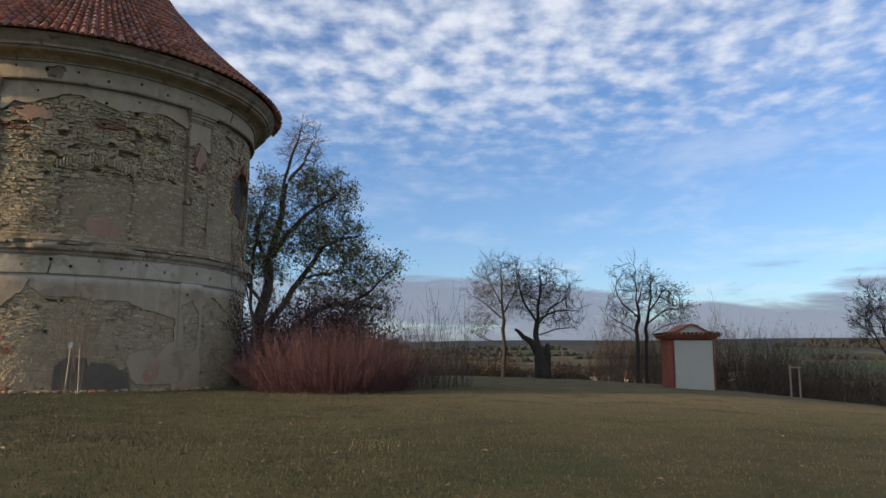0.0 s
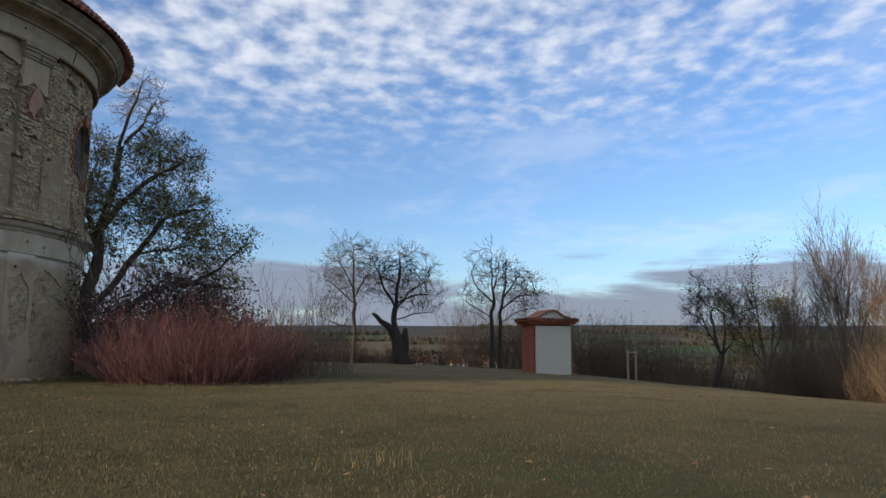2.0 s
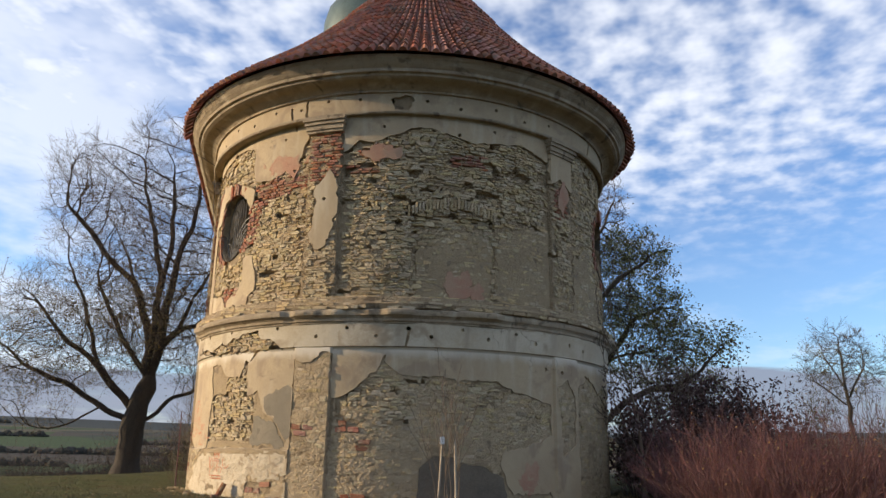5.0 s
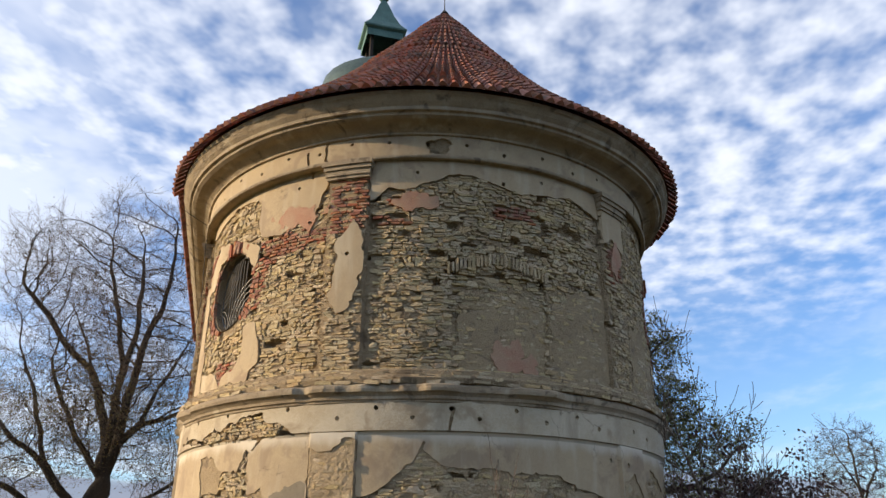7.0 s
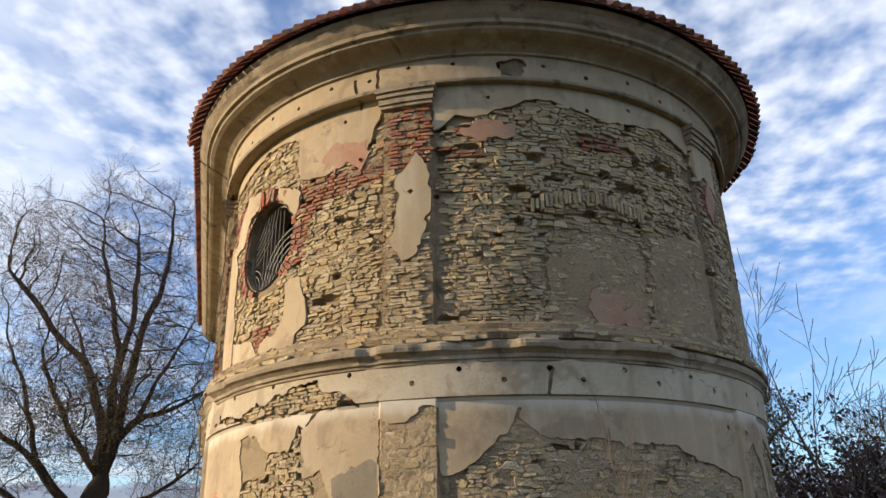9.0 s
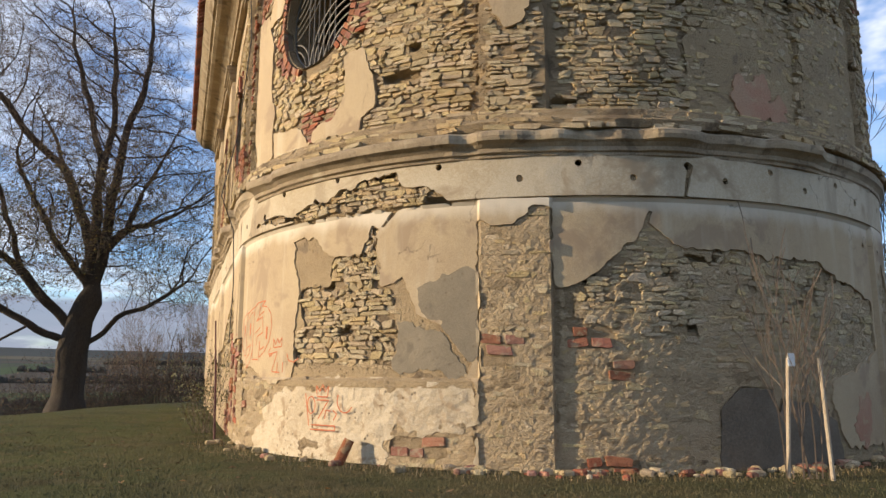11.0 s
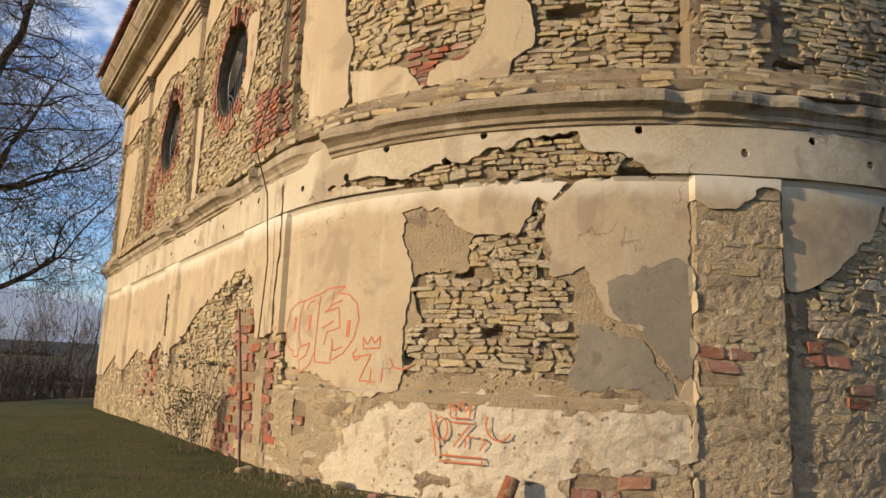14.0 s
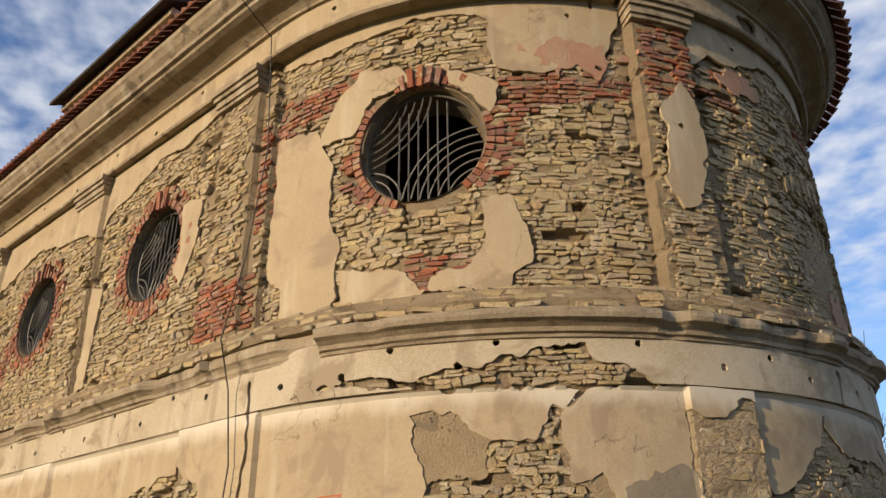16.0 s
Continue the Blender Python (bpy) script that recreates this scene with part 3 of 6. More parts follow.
THIN_UP = [
    deg((23.0, 6.55), (31.4, 6.95), (36, 7.1), (41, 6.7), (41.5, 5.9), (41.5, 5.0), (24.4, 4.95), (23.0, 5.66)),
    deg((43, 7.0), (47, 7.4), (58.4, 7.5), (58.4, 5.0), (42.5, 5.0), (43, 6.1)),
    deg((68, 6.9), (75, 7.4), (84, 6.4), (84, 5.0), (68, 5.0)),
]
BRICKWORK = [
    deg((-58, 9.5), (-45.9, 9.36), (-42.1, 9.55), (-41.9, 9.08), (-45.7, 8.89), (-54.5, 8.8), (-58, 8.95)),
    deg((-21.5, 8.85), (-16.1, 9.0), (-6.9, 8.87), (-4, 8.86), (-4, 8.5), (-14.3, 8.38), (-19, 8.2), (-21, 7.2), (-23.6, 6.93), (-21.8, 8.0)),
    deg((-2.6, 9.9), (5.0, 10.0), (4.8, 8.8), (2, 8.6), (-2.9, 8.56)),
    deg((-35.4, 5.9), (-26.2, 5.85), (-27.6, 5.6), (-33.2, 5.62), (-32.9, 5.3), (-35, 5.36)),
    deg((-45.2, 7.88), (-42.6, 7.75), (-40.6, 6.95), (-43, 7.0), (-44.5, 7.34)),
    deg((30.9, 9.31), (38.9, 9.42), (39.3, 9.05), (30.7, 8.97)), deg((8.6, 9.5), (13.6, 9.4), (14.2, 9.16), (9.2, 9.19)),
    deg((60, 9.0), (65, 9.0), (65, 8.2), (60.4, 8.0)), deg((6, 9.0), (14, 8.9), (14, 8.75), (6, 8.72)),
    deg((6.7, 2.2), (9.5, 2.15), (13, 2.0), (12.3, 1.77), (9.4, 1.76), (7.2, 1.9)), deg((11.4, 1.55), (14.4, 1.62), (14.6, 1.37), (12, 1.3)),
    deg((-15, 0.5), (-7.4, 0.55), (-7.4, 0.24), (-15, 0.22)), deg((-3.4, 1.85), (0.5, 1.87), (0.5, 1.52), (-3.4, 1.5)),
    deg((8, 0.22), (15, 0.26), (15, 0.0), (8, 0.0)), deg((6.6, 2.6), (8.0, 2.5), (7.8, 2.2), (6.6, 2.25)),
    deg((-50, 1.15), (-47.2, 1.1), (-47.0, 0.7), (-50, 0.62)), deg((-58.2, 1.9), (-55.6, 1.8), (-55.8, 0.5), (-58.2, 0.3)),
    nave((0.3, 5.9), (1.0, 6.3), (1.6, 6.2), (1.7, 5.4), (0.3, 5.35)), nave((0.5, 2.6), (1.1, 2.4), (1.5, 1.2), (1.5, 0.4), (0.5, 0.4)),
    nave((1.3, 2.5), (1.75, 2.5), (2.0, 1.2), (2.6, 0.4), (2.6, 0.0), (1.2, 0.0)), deg((-59, 2.3), (-57.3, 2.3), (-56, 0.6), (-59, 0.4)), nave((0.2, 6.2), (1.5, 6.4), (1.6, 5.3), (0.0, 5.25)), deg((-36, 5.8), (-29, 5.6), (-29, 5.26), (-34, 5.3)),
    nave((8.0, 2.0), (9.4, 1.9), (9.4, 0.9), (8.0, 0.8)), nave((10.3, 7.6), (11.8, 7.0), (12.0, 5.5), (10.6, 5.4)), nave((-0.5, 9.0), (0.3, 9.1), (0.3, 7.0), (-0.4, 7.2)),
]
RAG = 0.10


def rag(U, Z, seed):
    return RAG * (rough_noise(U * 4.0, Z * 4.0, seed) - 0.5) * 2 + 0.03 * (vnoise(U * 30, Z * 30, seed + 4) - 0.5)


def not_window(U, Z, grow=0.0):
    f = np.full(U.shape, 9.0)
    for u, z, r in WINDOWS:
        f = np.minimum(f, np.hypot(U - u, Z - z) - r - grow)
    return f


SMALL_HOLES = [(d * DEG, z) for d, z in ((-50.8, 4.2), (-42, 4.2), (-36, 4.48), (-28.3, 4.2), (-24, 4.48), (-16, 4.25), (-8.5, 4.45), (1.6, 4.2), (8.6, 4.40), (15.2, 4.19), (22, 4.4), (27, 4.2), (34, 4.4), (40, 4.2), (47, 4.4), (52.5, 4.2), (56, 3.55), (61, 3.5), (64, 4.3), (70, 4.2))]
SMALL_HOLES += [(d * DEG, z) for d, z in ((-46, 10.85), (-38, 10.7), (-30, 10.9), (-22, 10.75), (-14, 10.9), (-6, 10.8), (1.3, 10.93), (9.2, 10.9), (17, 10.85), (25, 10.85), (33, 10.7), (42, 10.85), (50, 10.7), (58, 10.85), (-12, 10.1), (-28, 10.15), (15, 10.1), (33, 9.95), (42, 10.2), (1.5, 8.0), (5.7, 7.9))]
SMALL_HOLES += [(UL - a, z) for a, z in ((0.9, 4.35), (1.9, 4.5), (2.9, 4.2), (3.9, 4.5), (5.0, 4.2), (6.0, 4.5), (7.2, 4.2), (8.6, 4.5), (10, 4.2), (11.5, 4.5), (2.4, 10.9), (4.2, 10.7), (6, 10.9), (8, 10.7), (10, 10.9))]


CRACKS = [deg((-4.0, 11.27), (-4.6, 10.66), (-3.1, 10.09), (-5.1, 9.39), (-5.6, 8.90)), deg((-14.7, 4.30), (-14.9, 3.86), (-16.5, 3.65)), deg((17.3, 3.70), (16.3, 3.35), (18.5, 3.22)), deg((22.5, 4.39), (21.7, 3.96)), deg((80.1, 11.75), (73.0, 9.62)), deg((-56.4, 4.36), (-56.0, 3.4), (-56.9, 2.7), (-56.6, 1.7)), deg((-9.0, 10.9), (-8.4, 10.3))]


def near_line(line, U, Z):
    d = np.full(U.shape, 9.0)
    for (ua, za), (ub, zb) in zip(line, line[1:]):
        t = np.clip(((U - ua) * (ub - ua) + (Z - za) * (zb - za)) / ((ub - ua) ** 2 + (zb - za) ** 2), 0, 1)
        d = np.minimum(d, np.hypot(U - ua - t * (ub - ua), Z - za - t * (zb - za)))
    return d


def coat_field(U, Z):
    """Positive where the finishing coat still hangs."""
    f = np.where(Z < 4.95, 1.0, -1.0)
    for i, poly in enumerate(BARE_LOW):
        f = np.minimum(f, -inside(poly, U, Z) + rag(U, Z, i))
    for i, poly in enumerate(KEPT_UP):
        f = np.where(Z > 4.95, np.maximum(f, inside(poly, U, Z) + rag(U, Z, 40 + i)), f)
    f = np.where(Z > 10.47, 1.0, f)
    for u, z, r in ((19.5 * DEG, 10.75, 0.26), (UL - 0.2, 10.0, 0.3)):
        f = np.minimum(f, np.hypot(U - u, Z - z) - r + rag(U, Z, 77) * 1.6)
    for line in CRACKS:
        f = np.minimum(f, near_line(line, U + 0.05 * (vnoise(U * 6, Z * 6, 72) - 0.5), Z) - 0.036 + 0.02 * (vnoise(U * 9, Z * 9, 73) - 0.5))
    for u, z in SMALL_HOLES:
        f = np.minimum(f, np.hypot(U - u, Z - z) - 0.055 + 0.02 * (vnoise(U * 14, Z * 14, 5) - 0.5))
    return np.minimum(f, not_window(U, Z, 0.02))


def wall_sheet(field, off, u0, u1, z0, z1, h, thick):
    """A coat on the wall where field is positive, with its broken edge."""
    us, zs = np.arange(u0, u1 + h / 2, h), np.arange(z0, z1 + h / 2, h)
    U, Z = np.meshgrid(us, zs, indexing="ij")
    F = field(U, Z)
    F = np.where(np.abs(F) < 1e-4, 1e-4, F)
    nz = len(zs)
    ids, uz, faces, edge_ids, rim = {}, [], [], {}, []
    keep = F > 0
    cells = keep[:-1, :-1].astype(int) + keep[1:, :-1] + keep[1:, 1:] + keep[:-1, 1:]

    def grid(i, j):
        k = i * nz + j
        if k not in ids:
            ids[k] = len(uz)
            uz.append((us[i], zs[j]))
        return ids[k]

    for i, j in np.argwhere(cells > 0):
        corners = ((i, j), (i + 1, j), (i + 1, j + 1), (i, j + 1))
        if cells[i, j] == 4:
            faces.append(tuple(grid(*c) for c in corners))
            continue
        poly, kinds = [], []
        for k in range(4):
            a, b = corners[k], corners[(k + 1) % 4]
            if keep[a]:
                poly.append(grid(*a)), kinds.append(0)
            if keep[a] != keep[b]:
                key = (min(a, b), max(a, b))
                if key not in edge_ids:
                    t = F[a] / (F[a] - F[b])
                    edge_ids[key] = len(uz)
                    uz.append((us[a[0]] + t * (us[b[0]] - us[a[0]]), zs[a[1]] + t * (zs[b[1]] - zs[a[1]])))
                poly.append(edge_ids[key]), kinds.append(1)
        if len(poly) > 2:
            faces.append(tuple(poly))
            for k in range(len(poly)):
                if kinds[k] and kinds[(k + 1) % len(poly)]:
                    rim.append((poly[k], poly[(k + 1) % len(poly)]))
    if not uz:
        return [], []
    arr = np.array(uz)
    r = off(arr[:, 0], arr[:, 1])
    verts = on_wall(arr[:, 0], r, arr[:, 1]).tolist()
    back = {}
    for a, b in rim:
        for k in (a, b):
            if k not in back:
                back[k] = len(verts)
                verts.append(wall_point(arr[k, 0], r[k] - thick, arr[k, 1]))
        faces.append((b, a, back[a], back[b]))
    return verts, faces


church = thing("church", "derelict round-ended church with broken plaster over rubble stone", "church")

# masonry core, open behind the scaffold holes
def core_field(U, Z):
    f = not_window(U, Z)
    for u, z in SMALL_HOLES:
        f = np.minimum(f, np.hypot(U - u, Z - z) - 0.062)
    return f


def cavity(u, z):
    """1 where a stone has dropped out."""
    return np.clip((vnoise(u * 2.6, z * 4.2, 55) - 0.86 + (0.05 + 0.07 * within(u, 6 * DEG, 58 * DEG, 0.4)) * within(z, 7.5, 9.7, 0.4)) * 22, 0, 1) * np.where(z > 1.4, 1.0, 0.0)


def smear_at(u, z):
    """How far mortar and old plaster still cover the stones: 0 clean joints, 1 buried."""
    low = 1 - soft(z, 4.5, 0.3)
    pier = within(u, -4 * DEG, 5.5 * DEG, 0.1) * low * 1.25
    shade = soft(u, 5.5 * DEG, 0.2) * low * (0.46 + 0.45 * (1 - soft(z, 1.7, 0.5)))
    foot = (1 - soft(z, 1.55, 0.25)) * (1 - soft(u, -4 * DEG, 0.2)) * 0.85
    far_foot = (1 - soft(u, UL, 0.2)) * (1 - soft(z, 2.6, 0.5)) * 0.22
    right_up = soft(u, 24 * DEG, 0.5) * soft(z, 4.5, 0.3) * 0.5 * (1 - soft(z, 7.5, 0.6))
    rest = 0.42 * np.clip((vnoise(u * 0.8, z * 1.1, 17) - 0.45) * 3, 0, 1) * soft(z, 4.5, 0.3)
    return np.clip(np.maximum.reduce([0.66 * pier, shade, foot, far_foot, right_up, rest]), 0, 1)


def core_r(u, z):
    """The mortar bed: deep in the joints of clean rubble, smeared over the stones where the wall is rough."""
    smear = smear_at(u, z)
    eaten = within(u, 6 * DEG, 60 * DEG, 0.4) * soft(z, 7.4, 0.5)
    return bed_r(u, z) - 0.019 - 0.03 * eaten + 0.017 * smear - 0.13 * cavity(u, z) + (0.035 + 0.04 * smear) * (rough_noise(u * 1.9, z * 2.6, 21) - 0.46) + (0.025 + 0.035 * smear) * (rough_noise(u * 4.5, z * 13, 22) - 0.5)


v, f = wall_sheet(core_field, core_r, UL - NAVE, UR + 2.0, -0.6, 12.0, 0.055, 0.75)
masonry = part("masonry_wall", mesh_of("masonry_wall", v, f, MORTAR), church, "bare lime-mortar core of the walls")
s = Soup()
for u0, u1 in ((UR + 2.0, UR + NAVE),):
    quad = [wall_point(u0, 6.8, -0.6), wall_point(u1, 6.8, -0.6), wall_point(u1, 6.8, 12), wall_point(u0, 6.8, 12)]
    s.add(quad, [(0, 1, 2, 3)])
ends = [wall_point(UR + NAVE, 6.8, -0.6), wall_point(UL - NAVE, 6.8, -0.6), wall_point(UL - NAVE, 6.8, 12), wall_point(UR + NAVE, 6.8, 12)]
ridge_end = (CX + NAVE * AX.x, CY + NAVE * AX.y, 18.9)
s.add(ends + [ridge_end], [(0, 1, 2, 4, 3)])
part("end_wall", s.mesh("end_wall", PLASTER), church)

# finishing coat, undercoat and repairs
relief = lambda u, z: 0.012 * (rough_noise(u * 0.9, z * 0.9, 31) - 0.5) + 0.004 * (vnoise(u * 9, z * 9, 32) - 0.5)
lower = lambda U, Z: np.minimum(coat_field(U, Z), np.where(Z < 3.93, 1.0, -1.0))
band = lambda U, Z: np.minimum(coat_field(U, Z), np.minimum(Z - 3.93, 4.72 - Z))
upper = lambda U, Z: np.minimum(coat_field(U, Z), np.minimum(Z - 4.95, 10.45 - Z))
frieze = lambda U, Z: np.minimum(coat_field(U, Z), Z - 10.45)
coat_r = lambda u, z: bed_r(u, z) + 0.045 + relief(u, z)
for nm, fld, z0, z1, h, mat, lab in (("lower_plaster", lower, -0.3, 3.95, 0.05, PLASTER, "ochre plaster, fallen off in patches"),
                                     ("band_plaster", band, 3.9, 4.75, 0.045, FRIEZE, "pale band with scaffold holes"),
                                     ("upper_plaster", upper, 4.95, 10.5, 0.06, PLASTER, "remnants of ochre plaster"),
                                     ("frieze_plaster", frieze, 10.4, 11.25, 0.05, PLASTER, "plain ochre frieze under the cornice")):
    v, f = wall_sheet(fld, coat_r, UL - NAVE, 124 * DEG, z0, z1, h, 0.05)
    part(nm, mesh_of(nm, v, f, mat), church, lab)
under = lambda U, Z: np.minimum(inside(deg((-36, 3.75), (-3.6, 3.75), (-3.6, 1.2), (-36, 1.2)), U, Z), -inside(BARE_UNDER, U, Z) + rag(U, Z, 61))
v, f = wall_sheet(under, lambda u, z: bed_r(u, z) + 0.022 + relief(u, z), -36 * DEG, -3.4 * DEG, 1.15, 3.8, 0.05, 0.03)
part("undercoat", mesh_of("undercoat", v, f, UNDERCOAT), church, "pecked grey undercoat")
v, f = wall_sheet(lambda U, Z: inside(LIME_AREA, U, Z) + 2.0 * rag(U, Z, 63) + 0.10 * (vnoise(U * 9, Z * 9, 67) - 0.5), lambda u, z: bed_r(u, z) + 0.016 + 0.036 * (rough_noise(u * 3.2, z * 5.0, 99) - 0.42) + 0.012 * (vnoise(u * 12, z * 15, 96) - 0.5), -47 * DEG, -3.6 * DEG, -0.4, 1.4, 0.04, 0.012)
part("limewashed_base", mesh_of("limewashed_base", v, f, LIME), church, "worn whitish limewash at the foot")
v, f = wall_sheet(lambda U, Z: np.minimum(inside(CEMENT_AREA, U, Z) + 1.3 * rag(U, Z, 64), coat_field(U, Z) + 0.02), lambda u, z: coat_r(u, z) + 0.005, -14 * DEG, -3.3 * DEG, 1.5, 3.0, 0.05, 0.01)
part("cement_patch", mesh_of("cement_patch", v, f, CEMENT), church, "smooth grey cement patch")
v, f = wall_sheet(lambda U, Z: inside(DARK_AREA, U, Z) + 1.6 * rag(U, Z, 65), lambda u, z: bed_r(u, z) + 0.024 + 0.02 * rough_noise(u * 3, z * 3, 36), -16 * DEG, -4 * DEG, 1.3, 2.2, 0.05, 0.01)
part("pecked_patch", mesh_of("pecked_patch", v, f, CEMENT), church, "pecked dark grey render")
for a, z, ru, rz in ((-12, 9.25, 0.75, 0.28), (33.5, 5.6, 0.40, 0.42), (38, 5.35, 0.2, 0.28), (63, 8.7, 0.25, 0.4), (51, 0.75, 0.28, 0.35), (15, 9.3, 0.5, 0.2)):
    fld = lambda U, Z: 1 - np.hypot((U - a * DEG) / ru, (Z - z) / rz) + 8 * rag(U, Z, int(a)) + 0.5 * (vnoise(U * 8, Z * 8, 68) - 0.5)
    v, f = wall_sheet(fld, lambda u, z: coat_r(u, z) + 0.006, a * DEG - 1.4, a * DEG + 1.4, z - 0.7, z + 0.7, 0.05, 0.03)
    part("red_plaster_patch", mesh_of("red_plaster_patch", v, f, PINK), church, "faded red plaster patch")
thin_field = lambda U, Z: np.minimum(np.max([inside(p, U, Z) for p in THIN_UP], 0) + 2.2 * rag(U, Z, 91), not_window(U, Z, 0.1))
v, f = wall_sheet(thin_field, lambda u, z: bed_r(u, z) + 0.012 + 0.03 * (rough_noise(u * 2.2, z * 2.2, 92) - 0.4), 21 * DEG, 86 * DEG, 4.98, 7.8, 0.06, 0.04)
part("thin_plaster", mesh_of("thin_plaster", v, f, UNDERCOAT), church, "thin brown plaster smeared over the stones")
# dark patch where masonry was opened and closed again, at the foot
HOLLOW = deg((24.8, -0.4), (25.2, 0.93), (28.1, 1.23), (32.7, 1.2), (33.4, 0.8), (34, 1.05), (38.8, 1.01), (43.8, 0.7), (44.8, 0.15), (44.8, -0.4))
v, f = wall_sheet(lambda U, Z: inside(HOLLOW, U, Z) + 0.5 * rag(U, Z, 66), lambda u, z: bed_r(u, z) + 0.030, 24 * DEG, 46 * DEG, -0.4, 1.4, 0.05, 0.02)
part("blocked_opening", mesh_of("blocked_opening", v, f, REVEAL), church, "dark blocked opening at the foot")

def brick_region(U, Z):
    f = np.full(U.shape, -9.0)
    for poly in BRICKWORK:
        f = np.maximum(f, inside(poly, U, Z))
    return f


# mortar and old plaster still spread over the stones
def spread_field(U, Z):
    f = smear_at(U, Z) - 0.30 - 0.75 * (rough_noise(U * 1.6, Z * 2.4, 97) - 0.36) - 0.25 * (vnoise(U * 7, Z * 11, 98) - 0.5)
    f = np.minimum(f, np.minimum(-coat_field(U, Z) + 0.01, -brick_region(U, Z) + 0.35 * rag(U, Z, 95)))
    f = np.minimum(f, -inside(HOLLOW, U, Z) - 0.02)
    return np.minimum(f, np.minimum(4.45 - Z, np.where((U > UL - 6.5) & (U < 100 * DEG), 1.0, -1.0)))


v, f = wall_sheet(spread_field, lambda u, z: bed_r(u, z) + 0.008 + 0.024 * (rough_noise(u * 3.2, z * 5.0, 99) - 0.42) + 0.013 * (vnoise(u * 12, z * 15, 96) - 0.5) + 0.014 * (vnoise(u * 24, z * 24, 94) - 0.5), UL - 6.5, 100 * DEG, -0.4, 4.5, 0.03, 0.03)
part("roughcast", mesh_of("roughcast", v, f, ROUGHCAST), church, "rough tan mortar spread over the stones")

# rubble stones and bricks
rng = random.Random(5)


def bare(u, z):
    U, Z = np.array([u]), np.array([z])
    if not_window(U, Z, 0.12)[0] < 0:
        return False
    return coat_field(U, Z)[0] < -0.015


def block(u, z, w, h, off, out, ragged):
    """One brick-like piece: eight-sided chipped face and sides back into the wall."""
    pts = []
    shear, taper = rng.uniform(-0.05, 0.05) * w, rng.uniform(-0.12, 0.12)
    for du, dz in ((-1, -0.78), (-0.86, -1), (0.86, -1), (1, -0.78), (1, 0.78), (0.86, 1), (-0.86, 1), (-1, 0.78)):
        pts.append((u + du * w / 2 * (1 - ragged * rng.random()), z + dz * h / 2 * (1 - ragged * rng.random()) * (1 + taper * du) + shear * du))
    return chip(pts, off, out)


def chip(pts, off, out, gap=0.0):
    """A stone on the wall from its outline: sides, a chipped edge and an uneven face."""
    a = np.array(pts)
    n = len(a)
    c = a.mean(0)
    d = a - c
    size = np.hypot(d[:, 0], d[:, 1])[:, None]
    a = c + d * np.clip(1 - gap / size, 0.5, 1)
    inner = c + d * np.clip(1 - (gap + 0.010) / size, 0.4, 1)
    slope_u, slope_z = rng.uniform(-0.12, 0.12), rng.uniform(-0.22, 0.22)
    tilt = np.array([out * rng.uniform(0.75, 1.2) for _ in range(n)]) + slope_u * d[:, 0] * 0.5 + slope_z * d[:, 1] * 0.5
    tilt = np.maximum(tilt, -0.004)
    back = on_wall(a[:, 0], off - 0.05, a[:, 1]).tolist()
    mid = on_wall(a[:, 0], off + tilt * 0.55, a[:, 1]).tolist()
    front = on_wall(inner[:, 0], off + tilt, inner[:, 1]).tolist()
    k2 = c + np.array([rng.uniform(-0.02, 0.02), rng.uniform(-0.012, 0.012)])
    verts = back + mid + front + [wall_point(k2[0], off + out * rng.uniform(0.9, 1.12), k2[1])]
    faces = []
    for k in range(n):
        m = (k + 1) % n
        faces += [(k, m, n + m, n + k), (n + k, n + m, 2 * n + m, 2 * n + k), (2 * n + k, 2 * n + m, 3 * n)]
    return verts, faces


def ashlar(u, z, w, h):
    """Outline of one roughly squared stone: flat bed, tapering ends, broken corners."""
    lift, slim = rng.uniform(-0.16, 0.16) * h, rng.uniform(-0.22, 0.22)
    lean_a, lean_b = rng.uniform(-0.45, 0.45) * h, rng.uniform(-0.45, 0.45) * h
    pts = []
    for du, dz in ((-1, -1), (1, -1), (1, 1), (-1, 1)):
        lean = lean_a if du < 0 else lean_b
        cu, cz = u + du * w / 2 + dz * lean * 0.5, z + dz * h / 2 * (1 + slim * du) + lift * du
        cut_u, cut_z = min(0.4 * w, rng.uniform(0.008, 0.05)), rng.uniform(0.10, 0.42) * h
        a, b = (cu - du * cut_u, cz - dz * rng.uniform(0, 0.06) * h), (cu - du * rng.uniform(0, 0.012), cz - dz * cut_z)
        pts += [b, a] if du * dz > 0 and du < 0 or du * dz < 0 and du > 0 and dz > 0 else [a, b]
        if du < 0 and dz < 0 and w > 0.2:
            pts.append((u + rng.uniform(-0.2, 0.2) * w, z - h / 2 * rng.uniform(0.88, 1.06)))
        if du > 0 and dz > 0 and w > 0.2:
            pts.append((u + rng.uniform(-0.2, 0.2) * w, z + h / 2 * rng.uniform(0.88, 1.06)))
    mid = np.mean(pts, 0)
    return sorted(pts, key=lambda q: math.atan2((q[1] - mid[1]) / h, (q[0] - mid[0]) / w))


